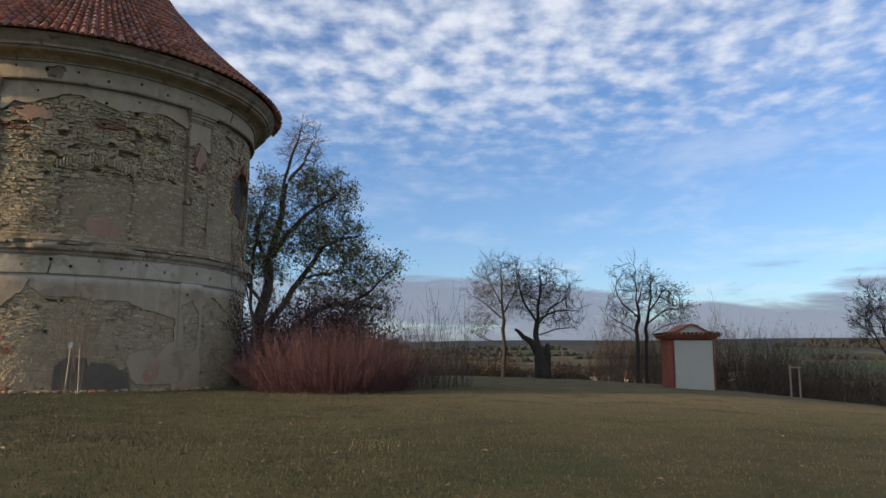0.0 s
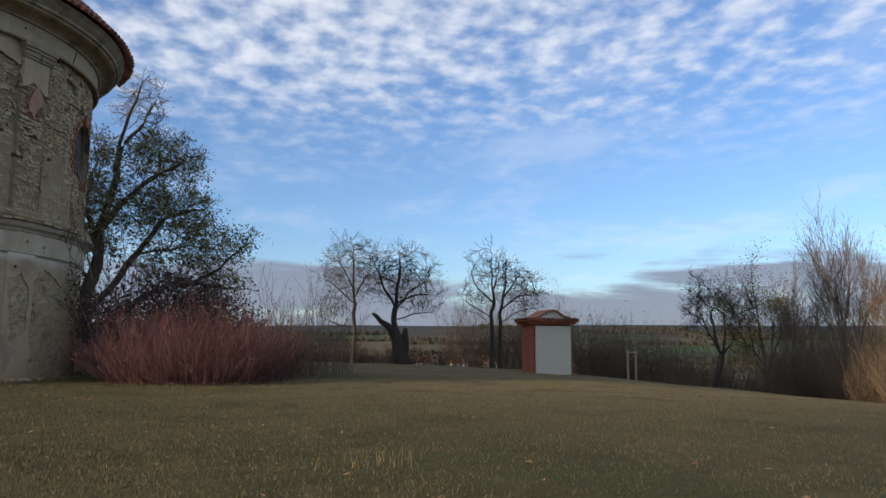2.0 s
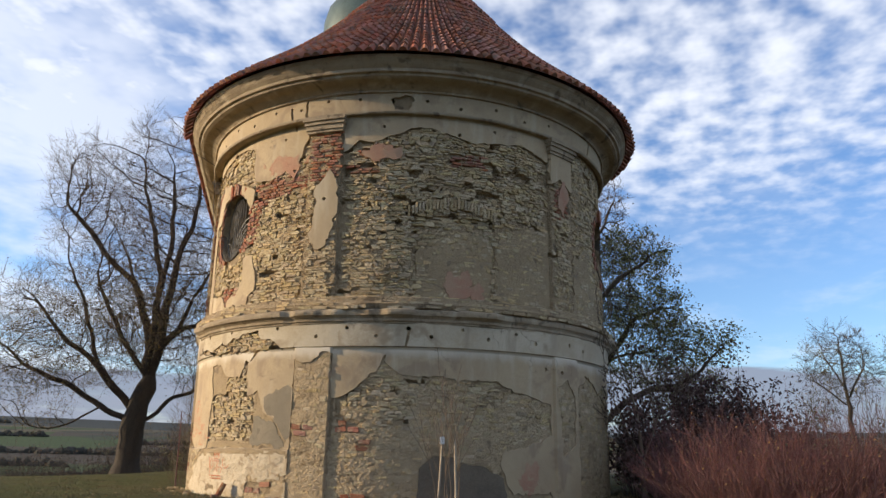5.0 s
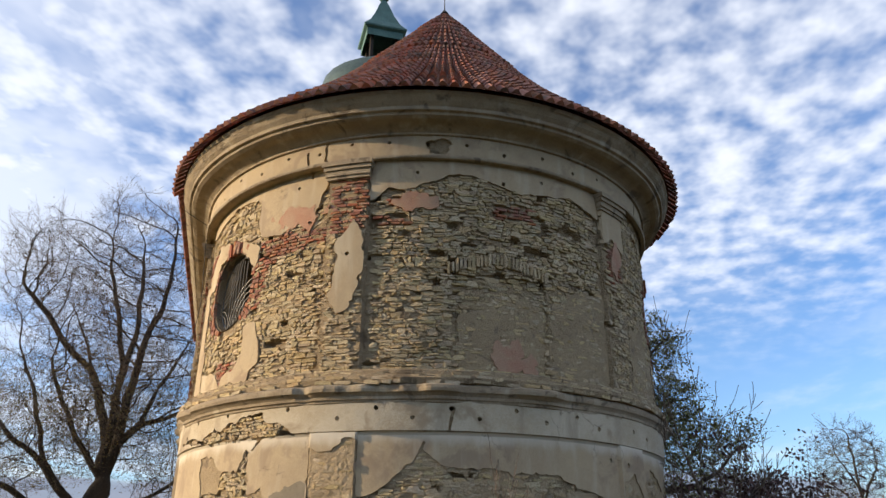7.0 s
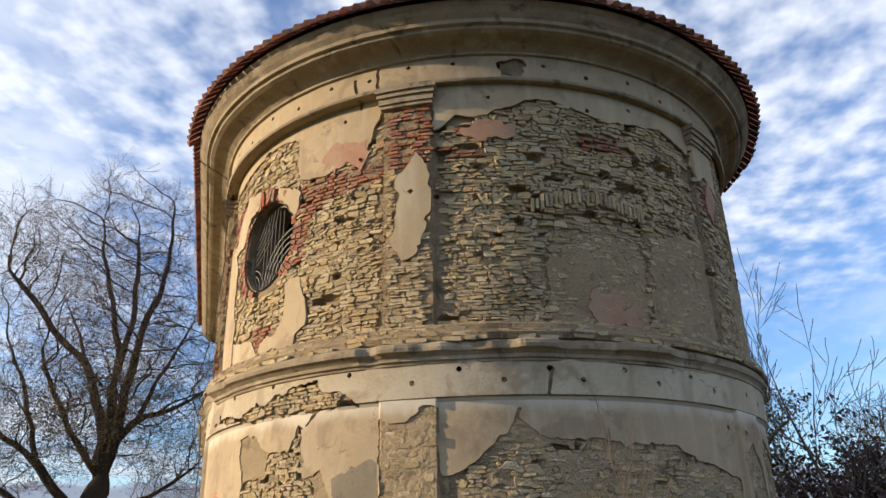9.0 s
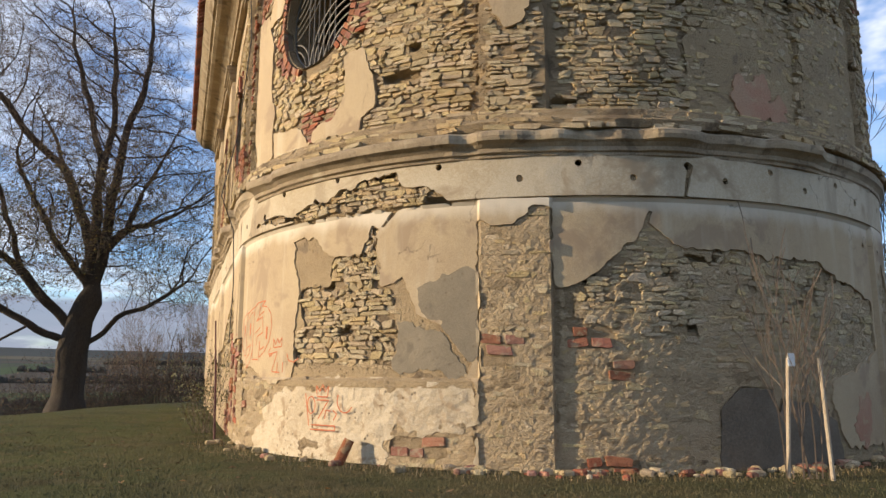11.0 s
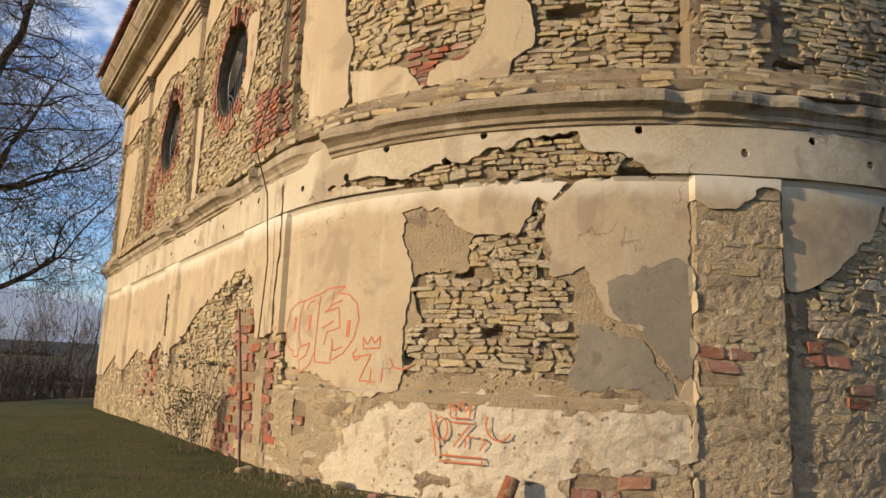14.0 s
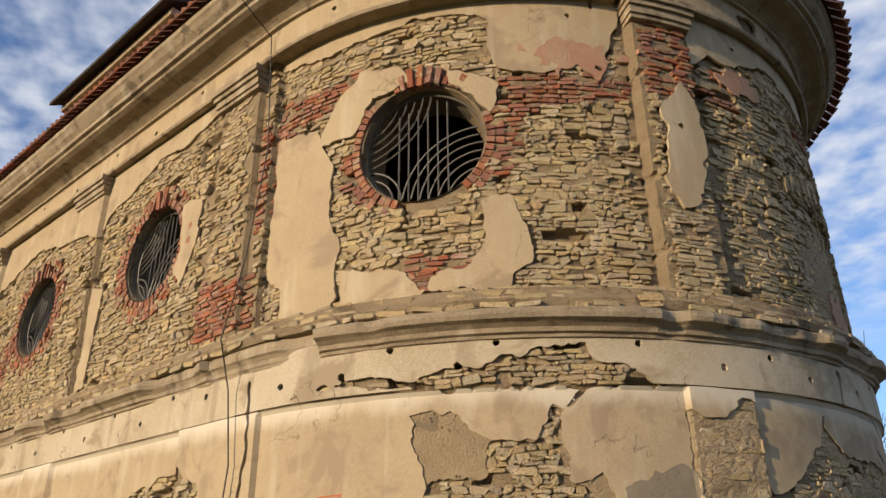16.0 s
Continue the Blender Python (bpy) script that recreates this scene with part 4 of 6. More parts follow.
def lay_rubble():
    """Short stretches of uneven courses, so that no bed joint runs far."""
    joined, singles = Soup(), []
    stones = []
    edge = UL - NAVE
    while edge < 118 * DEG:
        span = rng.uniform(0.45, 1.25)
        z = rng.uniform(-0.05, 0.05)
        while z < 10.5:
            h = rng.choice((0.050, 0.060, 0.070, 0.080, 0.09, 0.11, 0.14))
            u = edge - rng.uniform(0.0, 0.12)
            end = edge + span + rng.uniform(-0.02, 0.08)
            while u < end - 0.05:
                w = min(rng.choice((0.10, 0.14, 0.18, 0.22, 0.26, 0.34)) * rng.uniform(0.85, 1.15), max(0.1, end - u))
                if h > 0.10 and rng.random() < 0.35:
                    stones += [(u + w / 2, z + h * 0.25, w, h * 0.48), (u + w / 2, z + h * 0.75, w, h * 0.48)]
                else:
                    stones.append((u + w / 2, z + h / 2, w, h))
                u += w
            z += h
        edge += span
    S = np.array(stones)
    U = S[:, 0]
    Zc = S[:, 1] + 0.16 * (vnoise(U * 0.45, S[:, 1] * 0.45, 12) - 0.5) + 0.08 * (vnoise(U * 1.7, S[:, 1] * 1.7, 13) - 0.5)
    free = (coat_field(U, Zc) < -0.03) & (not_window(U, Zc, 0.20) > 0) & (brick_region(U, Zc) < -0.02) & (Zc > 0.03) & (Zc < 10.42)
    free &= ~((inside(deg((-36, 3.75), (-3.6, 3.75), (-3.6, 1.3), (-36, 1.3)), U, Zc) > 0) & (inside(BARE_UNDER, U, Zc) < 0.02))
    free &= (inside(LIME_AREA, U, Zc) < -0.02) & (inside(HOLLOW, U, Zc) < -0.02) & ~((Zc > 4.5) & (Zc < 5.22))
    for a, b in PILASTERS:
        free &= (np.abs(U - a) > 0.03 + S[:, 2] / 2) & (np.abs(U - b) > 0.03 + S[:, 2] / 2)
    free &= cavity(U, Zc) < 0.35
    off = bed_r(U, Zc)
    patchy = vnoise(U * 0.9, Zc * 0.9, 44)
    bury = smear_at(U, Zc)
    for i in np.nonzero(free)[0]:
        zz, uu, sm = float(Zc[i]), float(U[i]), float(bury[i])
        if rng.random() < 0.05 + 0.30 * sm + 0.35 * sm * max(0.0, patchy[i] - 0.4) or sm > 0.95:
            continue
        out = (1 - sm) * rng.uniform(-0.006 if zz > 7.4 and uu > 6 * DEG else 0.004, 0.050) + sm * rng.uniform(-0.006, 0.026)
        poly = ashlar(uu, zz, float(S[i, 2]), float(S[i, 3]))
        geo = chip(poly, float(off[i]) - 0.004, out, 0.004)
        if -34.5 * DEG < uu < -13 * DEG and 1.4 < zz < 3.8 and len(singles) < 290:
            singles.append(geo)
        else:
            joined.add(*geo)
    return joined, singles


rubble, loose = lay_rubble()
part("rubble", rubble.mesh("rubble", STONE), masonry, "coursed rubble stones in yellow-grey", "stuff")


def lay_bricks():
    joined, singles = Soup(), []
    for poly in BRICKWORK:
        us, zs = [p[0] for p in poly], [p[1] for p in poly]
        low = max(zs) < 4.5
        course, widths = (0.155, (0.24, 0.33, 0.42)) if low else (0.085, (0.15, 0.29, 0.29))
        z, row = min(zs), 0
        while z < max(zs):
            u = min(us) + (0.075 if row % 2 else 0)
            while u < max(us):
                w = rng.choice(widths)
                U, Z = np.array([u + w / 2]), np.array([z + course / 2])
                if inside(poly, U, Z)[0] > -0.02 + 0.10 * (rng.random() - 0.6) and rng.random() < (0.62 if low else 0.8) and not_window(U, Z, 0.18)[0] > 0:
                    geo = (block(u + w / 2, z + course / 2 + rng.uniform(-0.006, 0.006), w - 0.012, course - 0.015, float(bed_r(U, Z)[0]), rng.uniform(0.006, 0.030) + (0.012 if low else 0), 0.2))
                    if u < 16 * DEG and z < 6.4 and len(singles) < 290:
                        singles.append(geo)
                    else:
                        joined.add(*geo)
                u += w
            z += course
            row += 1
    # brick keystone fans over the windows
    for u, z, r in WINDOWS:
        for k in range(-2, 3):
            lean, tall = k * 0.13, 0.42 - 0.05 * abs(k)
            base = float(bed_r(np.array([u]), np.array([z + r + 0.2]))[0])
            pts = []
            for side, up in ((-1, 0.0), (1, 0.0), (1, 1.0), (-1, 1.0)):
                q = r - 0.02 + tall * up
                half = 0.040 + 0.012 * up
                pts.append((u + q * math.sin(lean * (1.1 - 0.1 * up)) + side * half * math.cos(lean), z + q * math.cos(lean) - side * half * math.sin(lean)))
            joined.add(*chip(pts, base, rng.uniform(0.06, 0.11)))
    # rings of voussoirs round the windows
    for u, z, r in WINDOWS:
        n = 58
        for k in range(n):
            a = 2 * math.pi * k / n
            if vnoise(np.array([k * 0.21]), np.array([u]), 51)[0] < (0.12 if u < UL else 0.40):
                continue
            for ring in (0.10, 0.25, 0.40) if u < UL else (0.10, 0.25):
                if ring > 0.2 and rng.random() < (0.3 if u < UL else 0.45):
                    continue
                cu, cz = u + (r + ring) * math.cos(a), z + (r + ring) * math.sin(a)
                base = float(bed_r(np.array([cu]), np.array([cz]))[0])
                quad = []
                for dr, da in ((-0.065, -0.042), (0.065, -0.042), (0.065, 0.042), (-0.065, 0.042)):
                    quad.append((u + (r + ring + dr) * math.cos(a + da), z + (r + ring + dr) * math.sin(a + da)))
                out = rng.uniform(0.02, 0.05)
                vs = [wall_point(p[0], base - 0.05, p[1]) for p in quad] + [wall_point(p[0], base + out, p[1]) for p in quad]
                joined.add(vs, [(4, 5, 6, 7), (0, 1, 5, 4), (1, 2, 6, 5), (2, 3, 7, 6), (3, 0, 4, 7)])
    return joined, singles


brickwork, loose_bricks = lay_bricks()
part("brickwork", brickwork.mesh("brickwork", BRICK), masonry, "patches of exposed red brick", "stuff")
# relieving arch of stones on edge over the blind window
s = Soup()
for k in range(26):
    a = 21.5 + k * 0.82
    z = 7.62 + 0.28 * math.sin(math.pi * (k + 0.5) / 26)
    lean = (k - 12.5) * 0.012
    hh = rng.uniform(0.24, 0.36)
    base = float(bed_r(np.array([a * DEG]), np.array([z]))[0])
    geo_v, geo_f = block(a * DEG, z, rng.uniform(0.06, 0.085), hh, base, rng.uniform(0.03, 0.07), 0.15)
    s.add(geo_v, geo_f)
part("relieving_arch", s.mesh("relieving_arch", STONE), masonry, "flat arch of upright stones", "stuff")


# mouldings swept round the wall
def sweep(profile, u0, u1, stepu, wear=0.0, seed=0, drop=None):
    us = np.arange(u0, u1 + stepu / 2, stepu)
    n = len(profile)
    verts, faces = [], []
    for i, u in enumerate(us):
        for k, (r, z) in enumerate(profile):
            w = wear * (float(rough_noise(np.array([u * 2.0]), np.array([z * 3.0 + k]), seed)[0]) - 0.35)
            lost = 0.0
            if drop is not None and 0 < k < n - 1:
                lost = float(drop(u)) * (r - profile[0][0])
            verts.append(wall_point(u, r - max(w, -0.006) - lost, z + 0.3 * w))
    for i in range(len(us) - 1):
        for k in range(n - 1):
            faces.append((i * n + k, (i + 1) * n + k, (i + 1) * n + k + 1, i * n + k + 1))
    return verts, faces


STRING = [(6.86, 4.50), (6.93, 4.52), (6.94, 4.56), (6.99, 4.58), (7.00, 4.64), (7.07, 4.69), (7.15, 4.72), (7.17, 4.78), (7.17, 4.84), (7.10, 4.88), (6.85, 4.93), (6.6, 4.96)]
broken = lambda u: np.clip((rough_noise(np.array([u * 0.55]), np.array([3.3]), 71)[0] - 0.47) * 4, 0, 0.55) + (0.5 if UL - 0.8 < u < UL + 1.6 else 0)
v, f = sweep(STRING, UL - NAVE - 0.3, 124 * DEG, 0.08, 0.028, 81, broken)
part("string_course", mesh_of("string_course", v, f, MOULD), church, "weathered string course, broken in places")
v, f = sweep([(6.80, 4.86), (7.02, 4.90), (7.05, 5.02), (6.97, 5.10), (6.94, 5.20), (6.84, 5.25), (6.6, 5.27)], UL - NAVE, 124 * DEG, 0.12, 0.07, 83)
part("ledge_core", mesh_of("ledge_core", v, f, MORTAR), church, "ragged stone ledge over the string course")
s = Soup()
for zc, rr, hh in ((4.93, 7.06, 0.085), (5.03, 7.02, 0.09), (5.13, 6.94, 0.09), (5.22, 6.88, 0.08)):
    u = UL - NAVE
    while u < 120 * DEG:
        w = rng.uniform(0.16, 0.5)
        if rng.random() < 0.82:
            s.add(*block(u + w / 2, zc + rng.uniform(-0.02, 0.02), w - 0.02, hh, rr, rng.uniform(-0.02, 0.028), 0.3))
        u += w
part("ledge_rubble", s.mesh("ledge_rubble", STONE), masonry, "thin weathered ledge stones", "stuff")
v, f = sweep([(6.87, 10.42), (6.97, 10.43), (6.99, 10.47), (6.99, 10.50), (6.93, 10.52), (6.87, 10.53)], UL - NAVE, 124 * DEG, 0.15, 0.02, 85)
part("architrave_moulding", mesh_of("architrave_moulding", v, f, MOULD), church)
CORNICE = [(6.90, 11.06), (6.99, 11.07), (7.00, 11.12), (7.05, 11.16), (7.12, 11.20), (7.22, 11.24), (7.40, 11.27), (7.50, 11.31), (7.52, 11.37), (7.60, 11.39), (7.61, 11.48), (7.64, 11.51), (7.70, 11.57), (7.76, 11.66), (7.80, 11.70), (7.81, 11.80), (7.5, 11.84), (6.4, 11.86)]
v, f = sweep(CORNICE, UL - NAVE - 0.9, UR + NAVE, 0.14, 0.03, 87)
part("main_cornice", mesh_of("main_cornice", v, f, MOULD), church, "deep weathered plaster cornice")
# capitals of the pilasters
for a, b in PILASTERS[:5]:
    s = Soup()
    for z0, z1, out in ((9.98, 10.06, 0.05), (10.06, 10.20, 0.09), (10.20, 10.30, 0.14), (10.30, 10.42, 0.19)):
        us = np.linspace(a - out * 0.6, b + out * 0.6, 8)
        vs = []
        for r in (6.6, 6.90 + out):
            for z in (z0, z1):
                vs += [wall_point(u, r, z) for u in us]
        n = len(us)
        fs = []
        for k in range(n - 1):
            fs += [(2 * n + k, 2 * n + k + 1, 3 * n + k + 1, 3 * n + k), (k, k + 1, 2 * n + k + 1, 2 * n + k), (n + k, 3 * n + k, 3 * n + k + 1, n + k + 1)]
        fs += [(0, 2 * n, 3 * n, n), (n - 1, 2 * n - 1, 4 * n - 1, 3 * n - 1)]
        s.add(vs, fs)
    part("capital", s.mesh("capital", MOULD), church, "moulded plaster pilaster capital")

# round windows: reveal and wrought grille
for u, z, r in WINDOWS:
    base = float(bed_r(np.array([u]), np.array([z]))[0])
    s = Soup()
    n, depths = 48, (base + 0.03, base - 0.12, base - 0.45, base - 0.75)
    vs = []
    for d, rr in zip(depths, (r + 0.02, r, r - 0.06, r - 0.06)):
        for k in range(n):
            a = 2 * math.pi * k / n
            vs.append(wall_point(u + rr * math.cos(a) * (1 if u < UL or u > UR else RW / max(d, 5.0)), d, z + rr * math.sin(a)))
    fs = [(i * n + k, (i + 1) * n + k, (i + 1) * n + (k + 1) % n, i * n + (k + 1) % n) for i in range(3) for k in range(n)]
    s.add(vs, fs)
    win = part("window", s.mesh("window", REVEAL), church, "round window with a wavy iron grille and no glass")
    gd, rg = base - 0.20, r - 0.05
    squeeze = 1 if u < UL or u > UR else RW / gd

    def bar(points, thick=0.014):
        b = Soup()
        b.tube([wall_point(u + x * squeeze, gd, z + y) for x, y in points], [thick] * len(points), 5)
        part("bar", b.mesh("bar", GRILLE), win)

    bar([(rg * math.cos(2 * math.pi * k / 40), rg * math.sin(2 * math.pi * k / 40)) for k in range(41)], 0.02)
    for x in (-0.42, -0.26, -0.10, 0.06, 0.22, 0.38):
        hgt = math.sqrt(rg * rg - x * x)
        bar([(x, -hgt), (x, hgt * (0.9 if x > 0.2 else 0.75))], 0.014)
    for cx2, cz2, radii in ((-1.15 * r, 1.05 * r, (0.75, 0.88, 1.01, 1.14, 1.27)), (0.95 * r, -1.05 * r, (0.62, 0.76, 0.90, 1.04, 1.18, 1.32)), (-0.95 * r, -0.85 * r, (0.45, 0.58))):
        for q in radii:
            run = []
            for k in range(73):
                a = 2 * math.pi * k / 72
                x, y = cx2 + q * r * math.cos(a), cz2 + q * r * math.sin(a)
                if x * x + y * y < rg * rg:
                    run.append((k, x, y))
            if len(run) > 2:
                gap = next((i for i in range(1, len(run)) if run[i][0] - run[i - 1][0] > 1), 0)
                run = run[gap:] + run[:gap]
                bar([(x, y) for _, x, y in run], 0.016)

# roof: barrel tiles on a cone that runs into the nave's ridge
APEX = Vector((CX - 2.0 * AX.x, CY - 2.0 * AX.y, 19.25))
EAVE_R, EAVE_Z = 7.92, 11.86


def roof_at(u, q):
    """Place on the roof above wall place u, q from the eave (0) to the ridge (1)."""
    e = Vector(wall_point(u, EAVE_R, EAVE_Z))
    if UL <= u <= UR:
        top = APEX
    else:
        a = (UL - u) if u < UL else (u - UR)
        top = Vector((CX + AX.x * a, CY + AX.y * a, 19.25)) if a > 0.01 else APEX
        k = min(1.0, a / 3.0)
        top = APEX.lerp(Vector((CX + AX.x * a, CY + AX.y * a, 19.25)), k) if a < 3.0 else top
    p = e.lerp(top, q)
    p.z -= 0.62 * max(0.0, math.sin(math.pi * min(1.0, q))) ** 1.2 * (1 - 0.35 * q)
    return p


under_roof = Soup()
us = np.linspace(UL - NAVE - 0.6, UR + NAVE + 0.6, 220)
for i in range(len(us) - 1):
    for k in range(12):
        quad = [roof_at(us[i], max(k / 12, 0.012)), roof_at(us[i + 1], max(k / 12, 0.012)), roof_at(us[i + 1], (k + 1) / 12), roof_at(us[i], (k + 1) / 12)]
        under_roof.add([(p.x, p.y, p.z - 0.05) for p in quad], [(0, 1, 2, 3)])
roof = part("roof", under_roof.mesh("roof", TILE), church, "steep conical roof of red clay tiles")


def barrel(u, du, q0, q1, bulge):
    """A half-round tile, its lower end lifted."""
    vs, fs = [], []
    for q, up_by, wide in ((q0, 0.035, 1.0), (q1, 0.0, 0.86)):
        a, b = roof_at(u - du / 2 * wide, q), roof_at(u + du / 2 * wide, q)
        c = roof_at(u, min(1.0, q + 0.01))
        nrm = (b - a).cross(c - a)
        nrm = nrm.normalized() if nrm.length > 1e-9 else Vector((0, 0, 1))
        if nrm.z < 0:
            nrm = -nrm
        width = (b - a).length
        for w in (0.0, 0.25, 0.5, 0.75, 1.0):
            p = a.lerp(b, w) + nrm * (up_by + width * bulge * math.sin(math.pi * w))
            vs.append((p.x, p.y, p.z))
    for k in range(4):
        fs.append((k, k + 1, 6 + k, 5 + k))
    fs.append((4, 3, 2, 1, 0))
    return vs, fs


tiles = Soup()
tile_parts = []
stepu = 0.295 * RW / EAVE_R
rows = 24
columns = int((UR - UL) / stepu)
for c in range(columns):
    u = UL + (c + 0.5) * stepu
    for r_i in range(rows):
        q0, q1 = r_i / rows - 0.004, (r_i + 1.12) / rows
        merge = 1 if q0 < 0.58 else (2 if q0 < 0.84 else 4)
        if c % merge:
            continue
        uu = u + stepu * (merge - 1) / 2
        geo = barrel(uu + rng.uniform(-0.008, 0.008), stepu * merge * 0.84, (q0 if r_i else -0.016) + rng.uniform(-0.003, 0.003), min(q1, 1.0), 0.48)
        if r_i < 4 and 0 <= uu < 60 * stepu and len(tile_parts) < 240:
            tile_parts.append(geo)
        else:
            tiles.add(*geo)
for side in (-1, 1):
    for c in range(int((NAVE + 0.6) / 0.245)):
        u = UL - (c + 0.5) * 0.245 if side < 0 else UR + (c + 0.5) * 0.245
        for r_i in range(rows):
            tiles.add(*barrel(u, 0.23, r_i / rows - 0.004, min(1.0, (r_i + 1.12) / rows), 0.34))
part("tile_field", tiles.mesh("tile_field", TILE), roof, "barrel roof tiles", "stuff")
s = Soup()
s.tube([APEX + Vector((0, 0, -0.1)), APEX + Vector((0, 0, 0.08))], [0.16, 0.05], 8)
s.tube([APEX, APEX + Vector((0, 0, 0.9))], [0.02, 0.012], 6)
part("ridge_spike", s.mesh("ridge_spike", IRON), roof, "thin iron spike on the roof's tip")

# low attic block over the nave's eave
s = Soup()
for a0, a1, o0, z0, z1 in ((3.7, 9.1, 7.22, 11.9, 13.45), (3.6, 9.25, 7.34, 13.45, 13.65)):
    vs = [wall_point(UL - a, o, z) for z in (z0, z1) for a, o in ((a0, o0), (a1, o0), (a1, 4.0), (a0, 4.0))]
    s.add(vs, [(0, 1, 5, 4), (1, 2, 6, 5), (3, 0, 4, 7), (4, 5, 6, 7), (0, 3, 2, 1)])
part("attic_block", s.mesh("attic_block", MOULD), church, "low plastered attic wall over the eave")
s = Soup()
vs = [wall_point(UL - a, o, z) for a, o, z in ((3.5, 7.6, 13.62), (9.45, 7.6, 13.62), (9.45, 4.0, 15.6), (3.5, 4.0, 15.6), (3.5, 7.6, 13.72), (9.45, 7.6, 13.72), (9.45, 4.0, 15.7), (3.5, 4.0, 15.7))]
s.add(vs, [(3, 2, 1, 0), (4, 5, 6, 7), (0, 1, 5, 4), (1, 2, 6, 5), (3, 0, 4, 7)])
part("attic_roof", s.mesh("attic_roof", DARK), church, "dark sheet roof of the attic")
# turret with an open lantern over the ridge
TX, TY = CX + 10.8 * AX.x, CY + 10.8 * AX.y
turn = math.atan2(AX.y, AX.x)
s = Soup()
s.box((TX, TY, 20.3), (4.4, 4.4, 4.6), turn, 0.05)
turret = part("turret", s.mesh("turret", PLASTER), church, "ridge turret with green copper hood and open lantern")
s = Soup()
s.lathe([(3.15, 22.4), (3.2, 22.5), (3.2, 23.9), (3.05, 24.5), (2.5, 25.0), (1.6, 25.35), (1.0, 25.5), (1.0, 25.65), (0, 25.65)], (TX, TY, 0), 24)
part("copper_hood", s.mesh("copper_hood", DARK_COPPER, True), turret, "bulging dark copper hood")
for k in range(4):
    a = turn + math.pi / 4 + k * math.pi / 2
    s = Soup()
    s.box((TX + 0.95 * math.cos(a), TY + 0.95 * math.sin(a), 26.85), (0.18, 0.18, 2.6), turn, 0.02)
    part("lantern_post", s.mesh("lantern_post", DARK), turret)
s = Soup()
s.lathe([(1.62, 28.0), (1.66, 28.08), (1.15, 28.65), (0.75, 29.4), (0.42, 30.2), (0.16, 30.75), (0, 30.75)], (TX, TY, 0), 4, turn + math.pi / 4)
s.lathe([(1.62, 28.0), (1.35, 27.9), (1.35, 27.5), (1.40, 27.48), (1.40, 28.0)], (TX, TY, 0), 4, turn + math.pi / 4)
part("lantern_roof", s.mesh("lantern_roof", COPPER), turret, "green copper pyramid roof")
for zc, rr in ((31.0, 0.30), (31.75, 0.27)):
    s = Soup()
    s.lathe([(0.02, -rr)] + [(rr * math.cos(t), rr * math.sin(t) * 0.85) for t in np.linspace(-1.4, 1.4, 9)] + [(0.02, rr)], (TX, TY, zc), 14)
    part("finial_ball", s.mesh("finial_ball", COPPER, True), turret)
s = Soup()
s.tube([(TX, TY, 30.7), (TX, TY, 32.7)], [0.06, 0.03], 6)
s.tube([(TX - 0.32, TY, 32.3), (TX + 0.32, TY, 32.3)], [0.03, 0.03], 5)
s.tube([(TX - 0.22, TY, 32.1), (TX + 0.22, TY, 32.5)], [0.025, 0.025], 5)
s.tube([(TX + 0.22, TY, 32.1), (TX - 0.22, TY, 32.5)], [0.025, 0.025], 5)
part("finial_cross", s.mesh("finial_cross", IRON), turret, "small ornamental iron cross")


# ---- trees and shrubs ----
class Grower:
    def __init__(self, seed):
        self.r = random.Random(seed)
        self.wood, self.tips = Soup(), []

    def wander(self, d, amount):
        r = self.r
        return (d + Vector((r.gauss(0, amount), r.gauss(0, amount), r.gauss(0, amount)))).normalized()

    def branch(self, p, d, length, radius, level, rules):
        r = self.r
        n = 6 if level < 2 else 4
        pts, rad = [p.copy()], [radius]
        bend, lift = rules["bend"], rules["lift"]
        for i in range(n):
            d = self.wander(d, bend * (0.7 if level == 0 else 1.0))
            d = (d + Vector((0, 0, lift if level > 0 else 0.05))).normalized()
            p = p + d * (length / n)
            pts.append(p.copy())
            rad.append(max(radius * (1 - 0.72 * (i + 1) / n), rules["thin"]))
        sides = 8 if radius > 0.15 else (6 if radius > 0.05 else (4 if radius > 0.02 else 3))
        self.wood.tube(pts, rad, sides, cap=False)
        if level >= rules["levels"]:
            self.tips.append((pts[-1], d))
            self.tips.append((pts[len(pts) // 2], d))
            return
        count = rules["kids"][min(level, len(rules["kids"]) - 1)]
        for k in range(count):
            t = r.uniform(rules["from"] if level else max(rules["from"], 0.45), 1.0)
            i = min(n - 1, int(t * n))
            base = pts[i].lerp(pts[i + 1], t * n - i)
            axis = (pts[i + 1] - pts[i]).normalized()
            side = axis.cross(Vector((r.gauss(0, 1), r.gauss(0, 1), r.gauss(0, 1)))).normalized()
            ang = radians(r.uniform(*rules["angle"]))
            kid = (axis * math.cos(ang) + side * math.sin(ang)).normalized()
            self.branch(base, kid, length * r.uniform(*rules["shrink"]) * (1.1 - 0.35 * t), rad[i] * r.uniform(0.45, 0.7), level + 1, rules)
        self.branch(pts[-1], d, length * 0.6, rad[-1], level + 1, rules)


